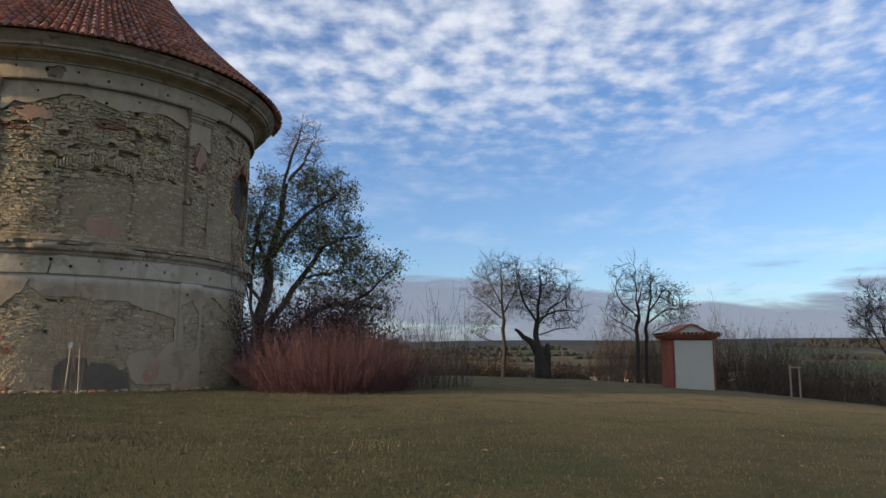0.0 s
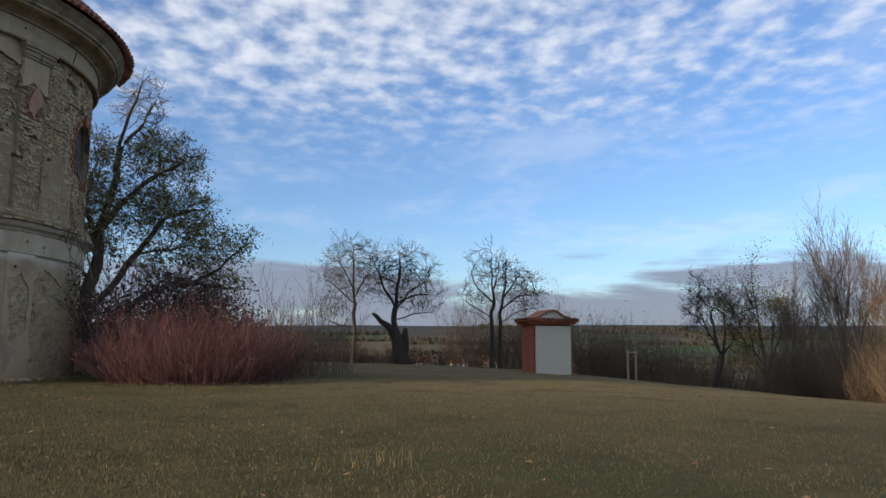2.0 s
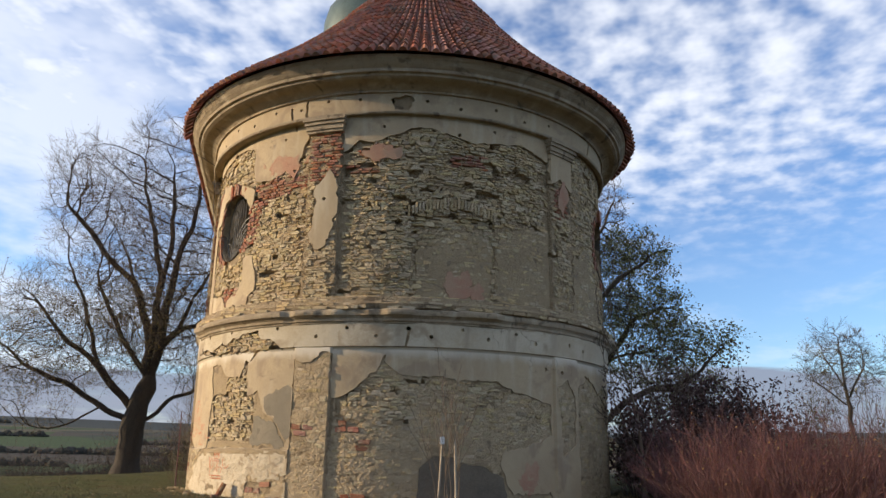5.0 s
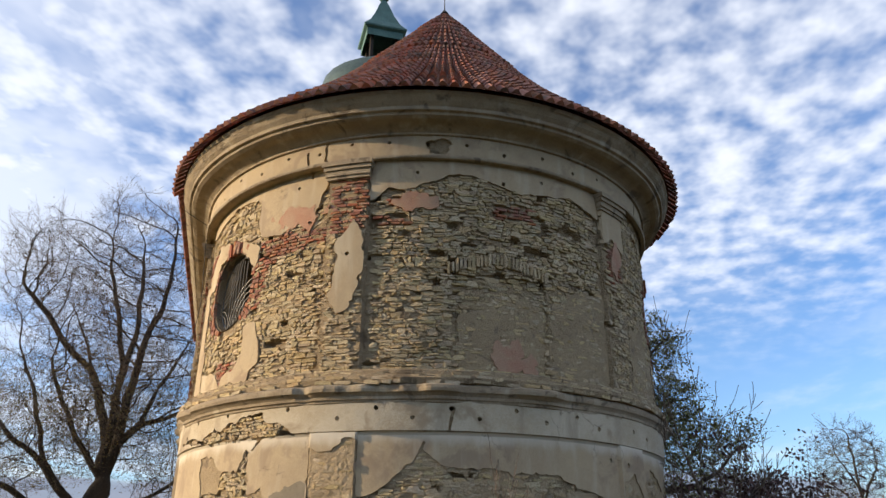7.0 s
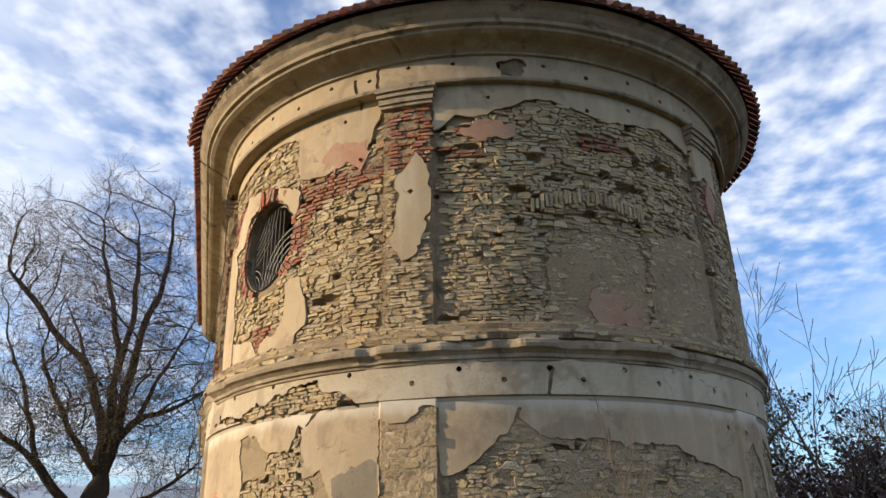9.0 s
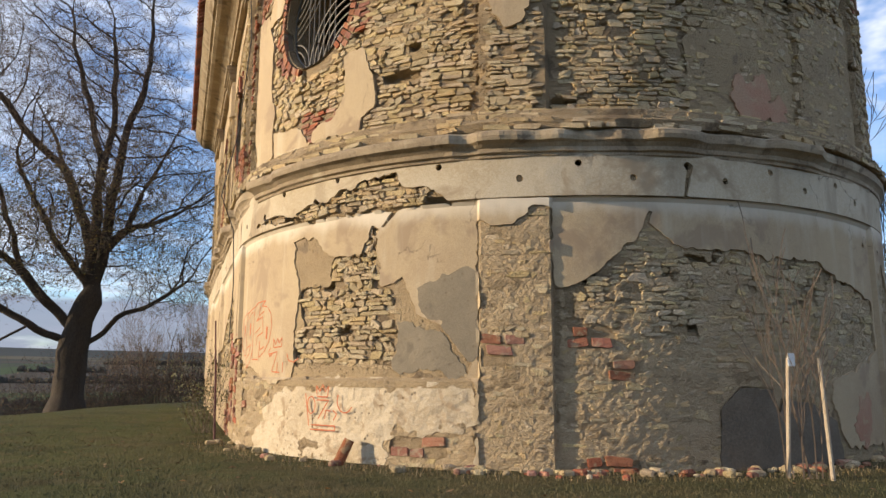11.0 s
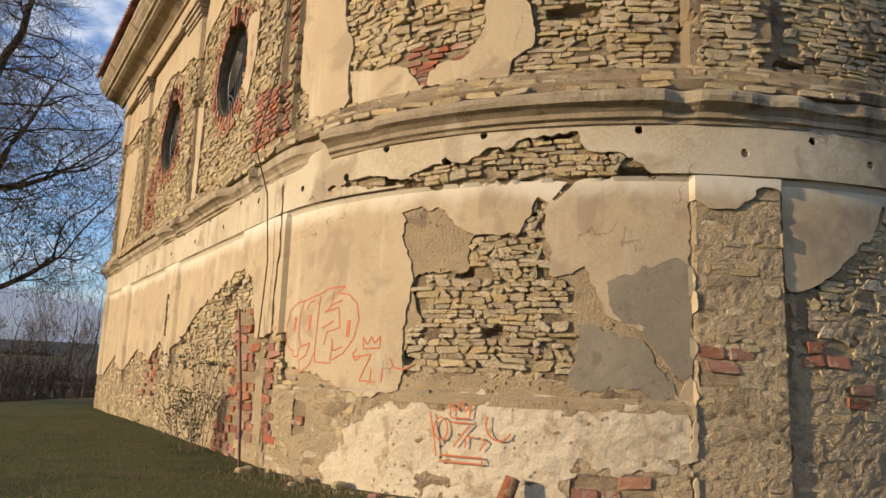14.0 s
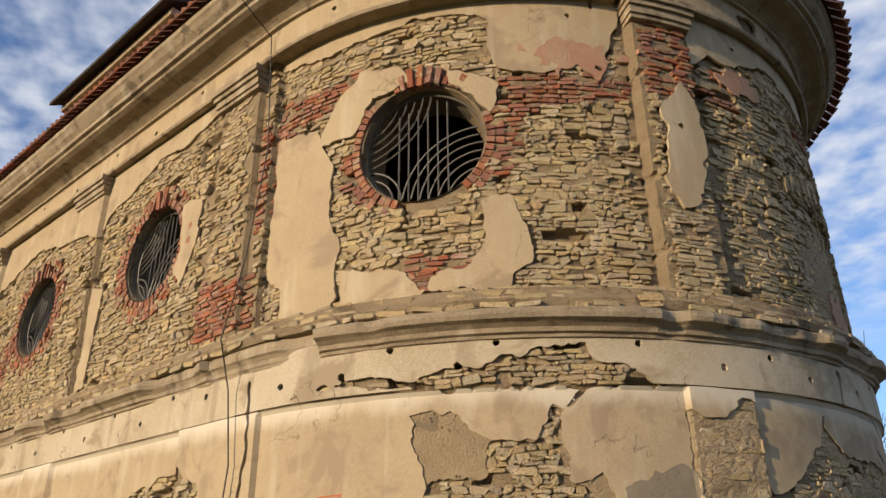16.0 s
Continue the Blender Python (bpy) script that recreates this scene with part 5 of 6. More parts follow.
def foliage(tips, count, size, spread, seed, material, name, share=0.45):
    r = random.Random(seed)
    s = Soup()
    tips = r.sample(tips, max(1, int(len(tips) * share)))
    for _ in range(count):
        p, d = r.choice(tips)
        c = p + Vector((r.gauss(0, spread), r.gauss(0, spread), r.gauss(0, spread * 0.7)))
        a = Vector((r.gauss(0, 1), r.gauss(0, 1), r.gauss(0, 1))).normalized()
        b = a.cross(Vector((r.gauss(0, 1), r.gauss(0, 1), r.gauss(0, 1)))).normalized()
        l, w = size * r.uniform(0.6, 1.3), size * r.uniform(0.35, 0.6)
        tip, bot = c + a * l, c - a * l * 0.6
        mid1, mid2 = c + b * w, c - b * w
        s.add([tuple(bot), tuple(mid1), tuple(tip), tuple(mid2)], [(0, 1, 2, 3)])
    return s.mesh(name, material)


def gz(x, y):
    return float(ground_z(x, y))


RULES = dict(levels=4, kids=(5, 5, 4, 3), angle=(22, 52), shrink=(0.5, 0.72), bend=0.10, lift=0.06, thin=0.006)
RULES["from"] = 0.25


def tree(name, label, x, y, limbs, trunk, seed, rules=None, leaves=(), bark=BARK, flare=1.35, group=""):
    """limbs: lean direction in degrees from +x, tilt from upright, length, radius, height of its foot."""
    z = gz(x, y) - 0.15
    root = thing(name, label, "tree", group, at=pose(x, y, z))
    g = Grower(seed)
    rule = dict(RULES, **(rules or {}))
    th, tr, lean = trunk
    top = Vector((lean[0], lean[1], th))
    pts = [Vector((0, 0, 0)), Vector((0, 0, 0.35)) + top * 0.05, top * 0.5, top]
    g.wood.tube(pts, [tr * flare, tr * 1.08, tr, tr * 0.95], 12)
    for az, tilt, length, radius, foot in limbs:
        d = Vector((math.sin(radians(tilt)) * math.cos(radians(az)), math.sin(radians(tilt)) * math.sin(radians(az)), math.cos(radians(tilt))))
        g.branch(top * foot, d, length, radius, 0, rule)
    part("trunk", g.wood.mesh("trunk", bark, True), root)
    for k, (count, size, spread, material) in enumerate(leaves):
        part("crown", foliage(g.tips, count, size, spread, seed + 9 + k, material, "crown"), root)
    return root


def grown_tree(name, label, x, y, towards, trunk_r, limbs, blobs, count, seed, stride=0.4, reach=3.2, leaves=(), bark=BARK, twig=(2, 0.55, 0.010), lift=0.10, share=0.5, group="", broken=(), spray=None):
    """A tree whose limbs follow coarse lines and whose branches fill the crown.
    limbs: lists of (sideways, up); blobs: (sideways, depth, up, half width, half depth, half height)."""
    r = random.Random(seed)
    nr = np.random.RandomState(seed)
    away = Vector((x - towards[0], y - towards[1], 0)).normalized()
    right = Vector((away.y, -away.x, 0))
    pos, parent = [np.array((0.0, 0.0, 0.0))], [-1]
    for line in limbs:
        pts = [np.array((q[0], 0.0, q[1])) for q in line]
        at = min(range(len(pos)), key=lambda i: (pos[i][0] - pts[0][0]) ** 2 + (pos[i][2] - pts[0][2]) ** 2)
        slope = 0.0 if line is limbs[0] else r.uniform(-0.45, 0.45)
        gone = 0.0
        for q in pts[1:]:
            start = pos[at]
            target = np.array((q[0], start[1], q[2]))
            n = max(1, int(np.linalg.norm(target - start) / stride))
            for k in range(n):
                w = (k + 1) / n
                c = start + (target - start) * w
                gone += stride
                c = c + np.array((r.gauss(0, 0.07), slope * stride * w * n + r.gauss(0, 0.07), r.gauss(0, 0.05))) * (1.0 if gone > 0.8 else 0.2)
                pos.append(c)
                parent.append(at)
                at = len(pos) - 1
    vols = np.array([b[3] * b[4] * b[5] for b in blobs])
    pick = nr.choice(len(blobs), count, p=vols / vols.sum())
    v = nr.normal(size=(count, 3))
    v = v / np.linalg.norm(v, axis=1)[:, None] * (nr.rand(count) ** 0.40)[:, None]
    B = np.array(blobs)
    goals = B[pick, :3] + v * B[pick, 3:]
    P = np.array(pos)
    D = np.linalg.norm(goals[:, None] - P[None], axis=2)
    near, dist = D.argmin(1), D.min(1)
    kids = {}
    for _ in range(90):
        live = (dist < reach) & (dist > stride * 0.9)
        if live.sum() < 4:
            break
        fresh = []
        for i in np.unique(near[live]):
            if kids.get(int(i), 0) > 2 or pos[i][2] < 1.5:
                continue
            d = goals[live & (near == i)] - pos[i]
            d = (d / np.linalg.norm(d, axis=1)[:, None]).mean(0) + nr.normal(0, 0.16, 3) + np.array((0, 0, lift))
            length = np.linalg.norm(d)
            if length < 1e-6:
                continue
            fresh.append((int(i), pos[i] + d / length * stride))
        if not fresh:
            break
        first = len(pos)
        for i, c in fresh:
            pos.append(c)
            parent.append(i)
            kids[i] = kids.get(i, 0) + 1
        F = np.array([c for _, c in fresh])
        D = np.linalg.norm(goals[:, None] - F[None], axis=2)
        j = D.argmin(1)
        better = D[np.arange(len(goals)), j] < dist
        near = np.where(better, first + j, near)
        dist = np.where(better, D[np.arange(len(goals)), j], dist)
        keep = dist > stride * 0.9
        goals, near, dist = goals[keep], near[keep], dist[keep]
        if len(goals) < 4:
            break
    n = len(pos)
    load, child = np.zeros(n), [[] for _ in range(n)]
    for i in range(n - 1, 0, -1):
        load[i] = max(load[i], 1.0)
        load[parent[i]] += load[i]
        child[parent[i]].append(i)
    rad = np.maximum(trunk_r * (load / load[0]) ** (1 / 1.8), 0.008)
    place = [right * float(c[0]) + away * float(c[1]) + Vector((0, 0, float(c[2]))) for c in pos]
    root = thing(name, label, "tree", group, at=pose(x, y, gz(x, y) - 0.15))
    wood, fine, tips = Soup(), Soup(), []
    starts = [(0, None)]
    while starts:
        i, base = starts.pop()
        pts, rr = ([place[base]], [min(rad[i] * 1.15, rad[base])]) if base is not None else ([], [])
        while True:
            pts.append(place[i])
            rr.append(rad[i] * (1.0 + 0.45 * max(0.0, 1 - place[i].z / 0.9)))
            if not child[i]:
                break
            order = sorted(child[i], key=lambda c: -load[c])
            starts += [(c, i) for c in order[1:]]
            i = order[0]
        if len(pts) > 1:
            pts = [pts[0]] + [pts[k] * 0.5 + (pts[k - 1] + pts[k + 1]) * 0.25 for k in range(1, len(pts) - 1)] + [pts[-1]]
            big = max(rr)
            wood.tube(pts, rr, 10 if big > 0.2 else (6 if big > 0.05 else (4 if big > 0.022 else 3)), cap=False)
    each, length, thick = twig
    for i in range(1, n):
        if rad[i] > 0.045 or place[i].z < 2:
            continue
        d0 = (place[i] - place[parent[i]]).normalized()
        for _ in range(each + (1 if not child[i] else 0)):
            d = (d0 + Vector((r.gauss(0, 0.55), r.gauss(0, 0.55), r.gauss(0.12, 0.45)))).normalized()
            l = length * r.uniform(0.5, 1.5)
            a = place[i] + d * l * 0.5
            d2 = (d + Vector((r.gauss(0, 0.2), r.gauss(0, 0.2), lift * 2))).normalized()
            e = a + d2 * l * 0.5
            fine.tube([place[i], a, e], [thick, thick * 0.8, thick * 0.45], 3, cap=False)
            tips.append((e, d2))
            for q in (a, place[i].lerp(a, 0.6)):
                d3 = (d + Vector((r.gauss(0, 0.6), r.gauss(0, 0.6), r.gauss(0.1, 0.5)))).normalized()
                fine.tube([q, q + d3 * l * 0.45], [thick * 0.7, thick * 0.4], 3, cap=False)
                tips.append((q + d3 * l * 0.45, d3))
    for line, ra, rb in broken:
        pts = [right * q[0] + Vector((0, 0, q[1])) for q in line]
        wood.tube(pts, [ra + (rb - ra) * k / (len(pts) - 1) for k in range(len(pts))], 10)
    part("trunk", wood.mesh("trunk", bark, True), root)
    part("twig_mass", fine.mesh("twig_mass", spray or bark), root, kind="stuff")
    for k, (number, size, spread, material, low, high) in enumerate(leaves):
        some = [q for q in tips if low <= q[0].z <= high]
        part("crown", foliage(some, number, size, spread, seed + 9 + k, material, "crown", share), root)
    return root


# wide old tree beside the nave
grown_tree("bare_tree", "wide old tree, almost bare, on the grass beside the church", -39.3, 44.3, (-4.6, 5.3), 0.72,
           [[(0, 0), (0.1, 3.3), (0.5, 5.4), (0.9, 7.1)],
            [(0.4, 5.6), (0.3, 9.5), (-0.8, 12.5), (-2.2, 16.0), (-4.0, 18.7), (-5.4, 20.4)],
            [(0.6, 6.0), (0.7, 12.4), (0.2, 15.0), (-0.8, 18.8), (-1.2, 22.4)],
            [(0.8, 7.0), (1.2, 10.2), (1.6, 13.7), (2.2, 16.0), (2.6, 19.5), (2.3, 21.6)],
            [(0.55, 7.0), (2.2, 9.3), (2.9, 11.4), (3.8, 13.4), (5.0, 16.5)],
            [(-0.1, 3.4), (-1.6, 4.0), (-3.6, 5.4), (-6.0, 6.3), (-7.9, 7.8)],
            [(0.0, 3.6), (-1.2, 5.2), (-2.4, 6.8), (-3.6, 10.8), (-4.8, 13.0)],
            [(0.1, 5.8), (-0.9, 8.0), (-2.0, 10.0), (-3.2, 12.6)],
            [(-1.0, 12.5), (-2.4, 13.6), (-4.0, 15.5), (-5.6, 17.0)],
            [(-2.0, 4.2), (-3.2, 3.3), (-4.5, 2.8), (-6.4, 3.2)],
            [(0.1, 2.9), (1.1, 3.7), (2.2, 4.9), (3.6, 5.4), (5.4, 6.8)],
            [(2.2, 9.3), (3.4, 9.8), (5.6, 11.2)],
            [(-2.4, 6.8), (-4.2, 8.0), (-6.4, 10.6)],
            [(0.4, 11.0), (1.2, 15.0), (0.8, 20.4)]],
           [(-3.8, 0, 9.0, 5.2, 5.0, 4.2), (-2.8, 0, 16.2, 3.9, 3.8, 4.6), (-0.7, 0, 19.5, 2.0, 3.0, 4.6), (-4.6, 0, 18.6, 2.2, 2.6, 3.0), (2.2, 0, 18.2, 2.4, 3.6, 5.2), (4.0, 0, 10.6, 4.0, 4.4, 5.4), (-6.6, 0, 6.4, 3.0, 3.0, 2.6), (-5.4, 0, 3.4, 2.2, 1.6, 0.9), (4.4, 0, 6.4, 2.4, 2.6, 1.8), (0.2, 3.4, 12, 3.6, 2.4, 6), (0.2, -3.4, 12, 3.6, 2.4, 6)],
           5200, 11, 0.40, 3.4, [(9000, 0.065, 0.25, YELLOW_LEAF, 3, 12.5), (8000, 0.065, 0.25, LEAF, 2, 11), (1300, 0.05, 0.25, BROWN_LEAF, 12, 24)], BARK, (2, 0.95, 0.0078), 0.16, 0.35, spray=PALE_BARK)
# leafy tree beyond the nave
grown_tree("leafy_tree", "tree with dark late leaves leaning out from behind the church", -13.5, 50.0, (0.2, 0.7), 0.52,
           [[(0, 0), (0.1, 4.3), (0.6, 6.1), (0.7, 8.8), (1.2, 11.0), (1.5, 13.8), (2.2, 16.6), (2.5, 18.2)],
            [(1.5, 13.2), (2.4, 14.6), (3.2, 16.4), (3.6, 17.4)],
            [(0, 0.6), (-0.5, 5.3), (-0.5, 7.8), (-0.2, 9.5), (0.0, 11.0)],
            [(0.6, 6.1), (0.2, 8.0), (-0.4, 10.0), (0.2, 12.4)],
            [(0.1, 2.6), (1.4, 4.5), (2.4, 6.2), (2.9, 6.9), (4.3, 7.4), (5.5, 7.5), (7.2, 8.0)],
            [(0.7, 8.0), (1.7, 9.7), (2.7, 10.8), (3.9, 11.8), (5.0, 12.6), (6.0, 13.1)],
            [(2.8, 6.8), (3.5, 8.0), (4.5, 9.5), (5.8, 9.9), (6.9, 10.2)],
            [(0.1, 1.6), (2.0, 3.1), (3.5, 4.4), (4.8, 5.0), (6.5, 5.1), (8.0, 4.7), (9.0, 4.9)],
            [(6.0, 5.05), (7.2, 5.8), (8.3, 7.0), (9.4, 7.9)],
            [(0.3, 5.0), (-1.6, 7.4), (-2.6, 10.0)]],
           [(2.6, 0, 16.0, 1.7, 2.0, 2.6), (4.1, 0, 12.9, 2.6, 2.6, 1.7), (4.3, 0, 9.7, 3.1, 3.0, 1.7), (7.2, 0, 7.6, 2.7, 2.4, 1.5), (6.8, 0, 5.0, 2.8, 2.0, 1.3), (0.4, 0, 10.0, 1.8, 3.0, 4.0), (-1.6, 0, 9.0, 1.8, 2.4, 3.0), (3.6, 0, 6.6, 1.6, 1.8, 1.2)],
           1900, 23, 0.36, 2.8, [(21000, 0.115, 0.20, GREEN_LEAF, 3.5, 14.6), (1500, 0.08, 0.2, YELLOW_LEAF, 4, 18)], OLD_BARK, (2, 0.7, 0.009), 0.07, 0.34)
# trees along the brow of the hill
grown_tree("slender_tree", "slender half-bare tree on the brow of the hill", 3.95, 66.3, (0.2, 0.7), 0.17,
           [[(0, 0), (0.1, 4.0), (0.0, 6.0), (-0.1, 8.0), (-0.2, 11.0)], [(0, 5.2), (-1.5, 6.6), (-2.9, 7.5)], [(0, 5.5), (1.2, 8.0), (1.5, 10.0)], [(0, 3.3), (-1.8, 3.6), (-3.0, 4.2)], [(0.1, 3.0), (1.6, 2.8), (2.7, 3.0)], [(0, 6.4), (-1.0, 8.4), (-1.6, 9.8)]],
           [(-0.4, 0, 8.0, 2.7, 2.4, 3.2), (1.0, 0, 9.0, 1.4, 1.5, 1.9), (-1.8, 0, 5.0, 1.6, 1.5, 1.2)], 320, 31, 0.34, 2.6, [(1500, 0.08, 0.2, LEAF, 3, 9.5), (500, 0.07, 0.2, BROWN_LEAF, 3, 12)], BARK, (2, 0.8, 0.011), 0.12)
grown_tree("pollard_tree", "old pollard tree with a thick broken hollow trunk", 5.95, 53.4, (0.2, 0.7), 0.20,
           [[(-0.4, 1.6), (-0.4, 3.1), (-0.35, 3.8), (-0.15, 5.3), (0.0, 6.8), (-0.2, 8.4)], [(-0.3, 3.7), (0.6, 5.1), (2.3, 6.1)], [(-0.1, 4.3), (1.0, 4.9), (2.8, 4.9)], [(-0.4, 4.0), (-1.4, 5.8), (-1.7, 8.0)], [(-0.4, 3.3), (1.0, 3.6), (2.6, 3.7)]],
           [(0.3, 0, 6.0, 2.5, 2.2, 2.3), (-1.2, 0, 6.5, 1.4, 1.5, 1.8), (1.7, 0, 4.6, 1.6, 1.5, 0.9)], 380, 37, 0.30, 2.6, [(700, 0.06, 0.2, BROWN_LEAF, 3, 9)], BARK, (2, 0.75, 0.010), 0.08,
           broken=(([(0.05, -0.1), (0.02, 0.5), (-0.02, 1.2), (-0.15, 1.8), (-0.3, 2.3), (-0.4, 2.8)], 0.68, 0.24), ([(0.28, 0.2), (0.34, 1.0), (0.40, 1.8), (0.37, 2.3), (0.42, 2.6)], 0.36, 0.14), ([(-0.25, 1.8), (-0.5, 2.35), (-0.8, 2.75), (-1.3, 3.05), (-1.65, 3.45), (-1.9, 3.6)], 0.32, 0.09)))
grown_tree("slim_tree", "slim bare tree in a group behind the wayside shrine", 13.6, 57.0, (0.2, 0.7), 0.15,
           [[(0, 0), (0, 4.8), (0, 7.5), (0, 9.6)], [(0, 4.2), (-1.2, 4.7), (-2.4, 5.4)], [(0, 5.2), (-1.3, 6.6), (-1.7, 7.6)], [(0, 6.2), (0.7, 8.0), (0.8, 9.0)], [(0, 3.4), (-1.0, 4.2), (-2.2, 4.6)]],
           [(-0.5, 0, 6.9, 1.6, 1.5, 2.7), (-1.4, 0, 5.0, 1.0, 1.0, 0.8)], 150, 41, 0.34, 2.6, [(150, 0.07, 0.2, BROWN_LEAF, 3, 10)], BARK, (2, 0.8, 0.011), 0.2, group="slim trees behind the shrine")
grown_tree("slim_tree", "slim tree with a few late leaves behind the wayside shrine", 14.3, 57.4, (0.2, 0.7), 0.14,
           [[(0, 0), (0.1, 4.0), (0.4, 6.4), (0.5, 8.5)], [(0.2, 4.8), (1.3, 5.7), (3.0, 6.0)], [(0.3, 5.4), (1.2, 7.0), (1.6, 7.8)], [(0.1, 3.8), (1.4, 4.6), (3.0, 4.8)]],
           [(1.7, 0, 6.2, 1.7, 1.3, 1.5), (0.7, 0, 7.6, 0.8, 1.0, 1.2)], 170, 43, 0.32, 2.6, [(1500, 0.08, 0.18, LEAF, 4, 9)], BARK, (2, 0.7, 0.011), 0.14, group="slim trees behind the shrine")
tree("gnarled_tree", "gnarled bare fruit tree with a bent trunk", 31.4, 56.0,
     [(100, 18, 3.8, 0.14, 1.0), (170, 40, 3.6, 0.12, 1.0), (20, 36, 3.6, 0.12, 1.0), (-60, 30, 3.2, 0.1, 1.0)],
     (3.0, 0.26, (0.9, 0, 0)), 47, dict(levels=4, kids=(5, 5, 4, 3), bend=0.24, thin=0.010), [(300, 0.06, 0.3, BROWN_LEAF)])
tree("yellow_tree", "tree with thinning yellow-green leaves in the hedgerow", 37.0, 57.0,
     [(90, 8, 5.2, 0.16, 1.0), (170, 28, 4.2, 0.12, 1.0), (15, 30, 4.2, 0.12, 1.0), (-70, 30, 4.0, 0.1, 1.0), (190, 55, 3.2, 0.08, 0.8)],
     (2.4, 0.2, (0, 0, 0)), 53, dict(levels=3, kids=(6, 5, 5)), [(9000, 0.085, 0.45, YELLOW_LEAF)])
for x, y, seed, hgt in ((32.5, 42.0, 59, 8.0), (35.0, 45.5, 61, 8.6), (38.5, 41.5, 67, 9.0), (30.6, 35.5, 71, 5.0), (36.5, 36.5, 73, 6.0), (36.0, 52.0, 79, 6.5)):
    tree("thicket_tree", "tall thin bare tree in the edge thicket", x, y,
         [(90, 4, hgt * 0.72, 0.10, 1.0), (200, 14, hgt * 0.6, 0.07, 0.8), (-20, 14, hgt * 0.6, 0.07, 0.8), (100, 20, hgt * 0.55, 0.06, 0.7), (-90, 18, hgt * 0.5, 0.06, 0.7)],
         (1.6, 0.12, (0, 0, 0)), seed, dict(levels=3, kids=(6, 5, 4), lift=0.10, angle=(15, 35), thin=0.009), [(900, 0.055, 0.5, BROWN_LEAF), (300, 0.055, 0.5, YELLOW_LEAF)], PALE_BARK, group="trees of the edge thicket")
for x, y, seed, hgt in ((-7.9, 29.5, 81, 4.4), (24.0, 68.0, 83, 5.0), (21.0, 72.0, 85, 4.2), (-46.0, 60.0, 87, 5.6), (-43.0, 58.0, 89, 5.2), (-48.5, 63.0, 91, 6.0), (-40.5, 60.0, 93, 5.4), (-51.0, 66.0, 95, 5.8), (-38.0, 57.0, 97, 5.0), (-45.0, 66.0, 99, 6.0)):
    tree("young_tree", "thin young bare tree at the edge of the slope", x, y,
         [(90, 4, hgt * 0.8, 0.06, 1.0), (180, 22, hgt * 0.5, 0.04, 0.85), (0, 22, hgt * 0.5, 0.04, 0.85)],
         (1.4, 0.07, (0, 0, 0)), seed, dict(levels=3, kids=(5, 4, 3), lift=0.10, thin=0.008), [], PALE_BARK, group="young trees")


def thicket(name, label, spots, stems, height, seed, material, leaf=None, thick=0.010, splay=0.35, twigs=4, spray=0.16):
    """spots: x, y and radius of each clump."""
    r = random.Random(seed)
    root = thing(name, label, "shrub", at=pose(spots[0][0], spots[0][1], gz(spots[0][0], spots[0][1])))
    ox, oy, oz = root.matrix_world.translation
    s, tips = Soup(), []
    area = sum(q[2] ** 2 for q in spots)
    for cx, cy, cr in spots:
        for _ in range(int(stems * cr * cr / area)):
            a, q = r.uniform(0, 2 * math.pi), math.sqrt(r.random())
            x, y = cx + cr * q * math.cos(a), cy + cr * q * math.sin(a)
            h = height * r.uniform(0.36, 1.25) * (1 - 0.45 * q * q)
            d = Vector((math.cos(a) * q * splay + r.gauss(0, spray), math.sin(a) * q * splay + r.gauss(0, spray), 1)).normalized()
            p = Vector((x - ox, y - oy, gz(x, y) - oz - 0.05))
            pts = [p]
            for _ in range(4):
                d = (d + Vector((r.gauss(0, 0.10), r.gauss(0, 0.10), 0.05))).normalized()
                pts.append(pts[-1] + d * h / 4)
            s.tube(pts, [thick, thick * 0.85, thick * 0.7, thick * 0.5, thick * 0.3], 3, cap=False)
            tips.append((pts[-1], d)), tips.append((pts[2], d))
            for _ in range(twigs):
                i = r.randint(1, 3)
                b = pts[i].lerp(pts[i + 1], r.random())
                e = (d + Vector((r.gauss(0, 0.5), r.gauss(0, 0.5), r.gauss(0.1, 0.3)))).normalized()
                l = h * r.uniform(0.15, 0.42)
                s.tube([b, b + e * l * 0.5, b + (e + Vector((0, 0, 0.2))).normalized() * l], [thick * 0.5, thick * 0.4, thick * 0.25], 3, cap=False)
                tips.append((b + e * l, e))
    part("twig_mass", s.mesh("twig_mass", material), root, kind="stuff")
    for k, (count, size, spread, mat) in enumerate(leaf or ()):
        part("foliage", foliage(tips, count, size, spread, seed + k, mat, "foliage"), root, kind="stuff")
    return root


thicket("red_dogwood_bush", "dense bare bush of dark red stems beside the church wall", [(-5.2, 26.3, 1.75), (-4.0, 25.7, 1.8), (-3.1, 26.5, 1.4), (-6.0, 27.8, 1.5), (-2.8, 28.0, 1.0)], 1900, 2.0, 101, RED_TWIG, [(2600, 0.035, 0.12, BROWN_LEAF), (1500, 0.035, 0.12, PURPLE_LEAF)], 0.0075, 0.85, 11, 0.45)
thicket("tall_twig_bush", "tall pale bare twigs rising from the bush", [(-1.9, 29.0, 1.6), (-0.6, 30.0, 1.3)], 220, 3.0, 103, PALE_BARK, [(420, 0.05, 0.15, LEAF)], 0.012)
thicket("dark_leaved_bush", "large dark purple-brown leafy bush behind the church", [(-6.6, 33.6, 2.0), (-5.0, 33.4, 1.6), (-7.4, 30.6, 1.2), (-5.2, 35.4, 1.6)], 460, 3.3, 105, BARK, [(24000, 0.09, 0.20, PURPLE_LEAF)], 0.016)
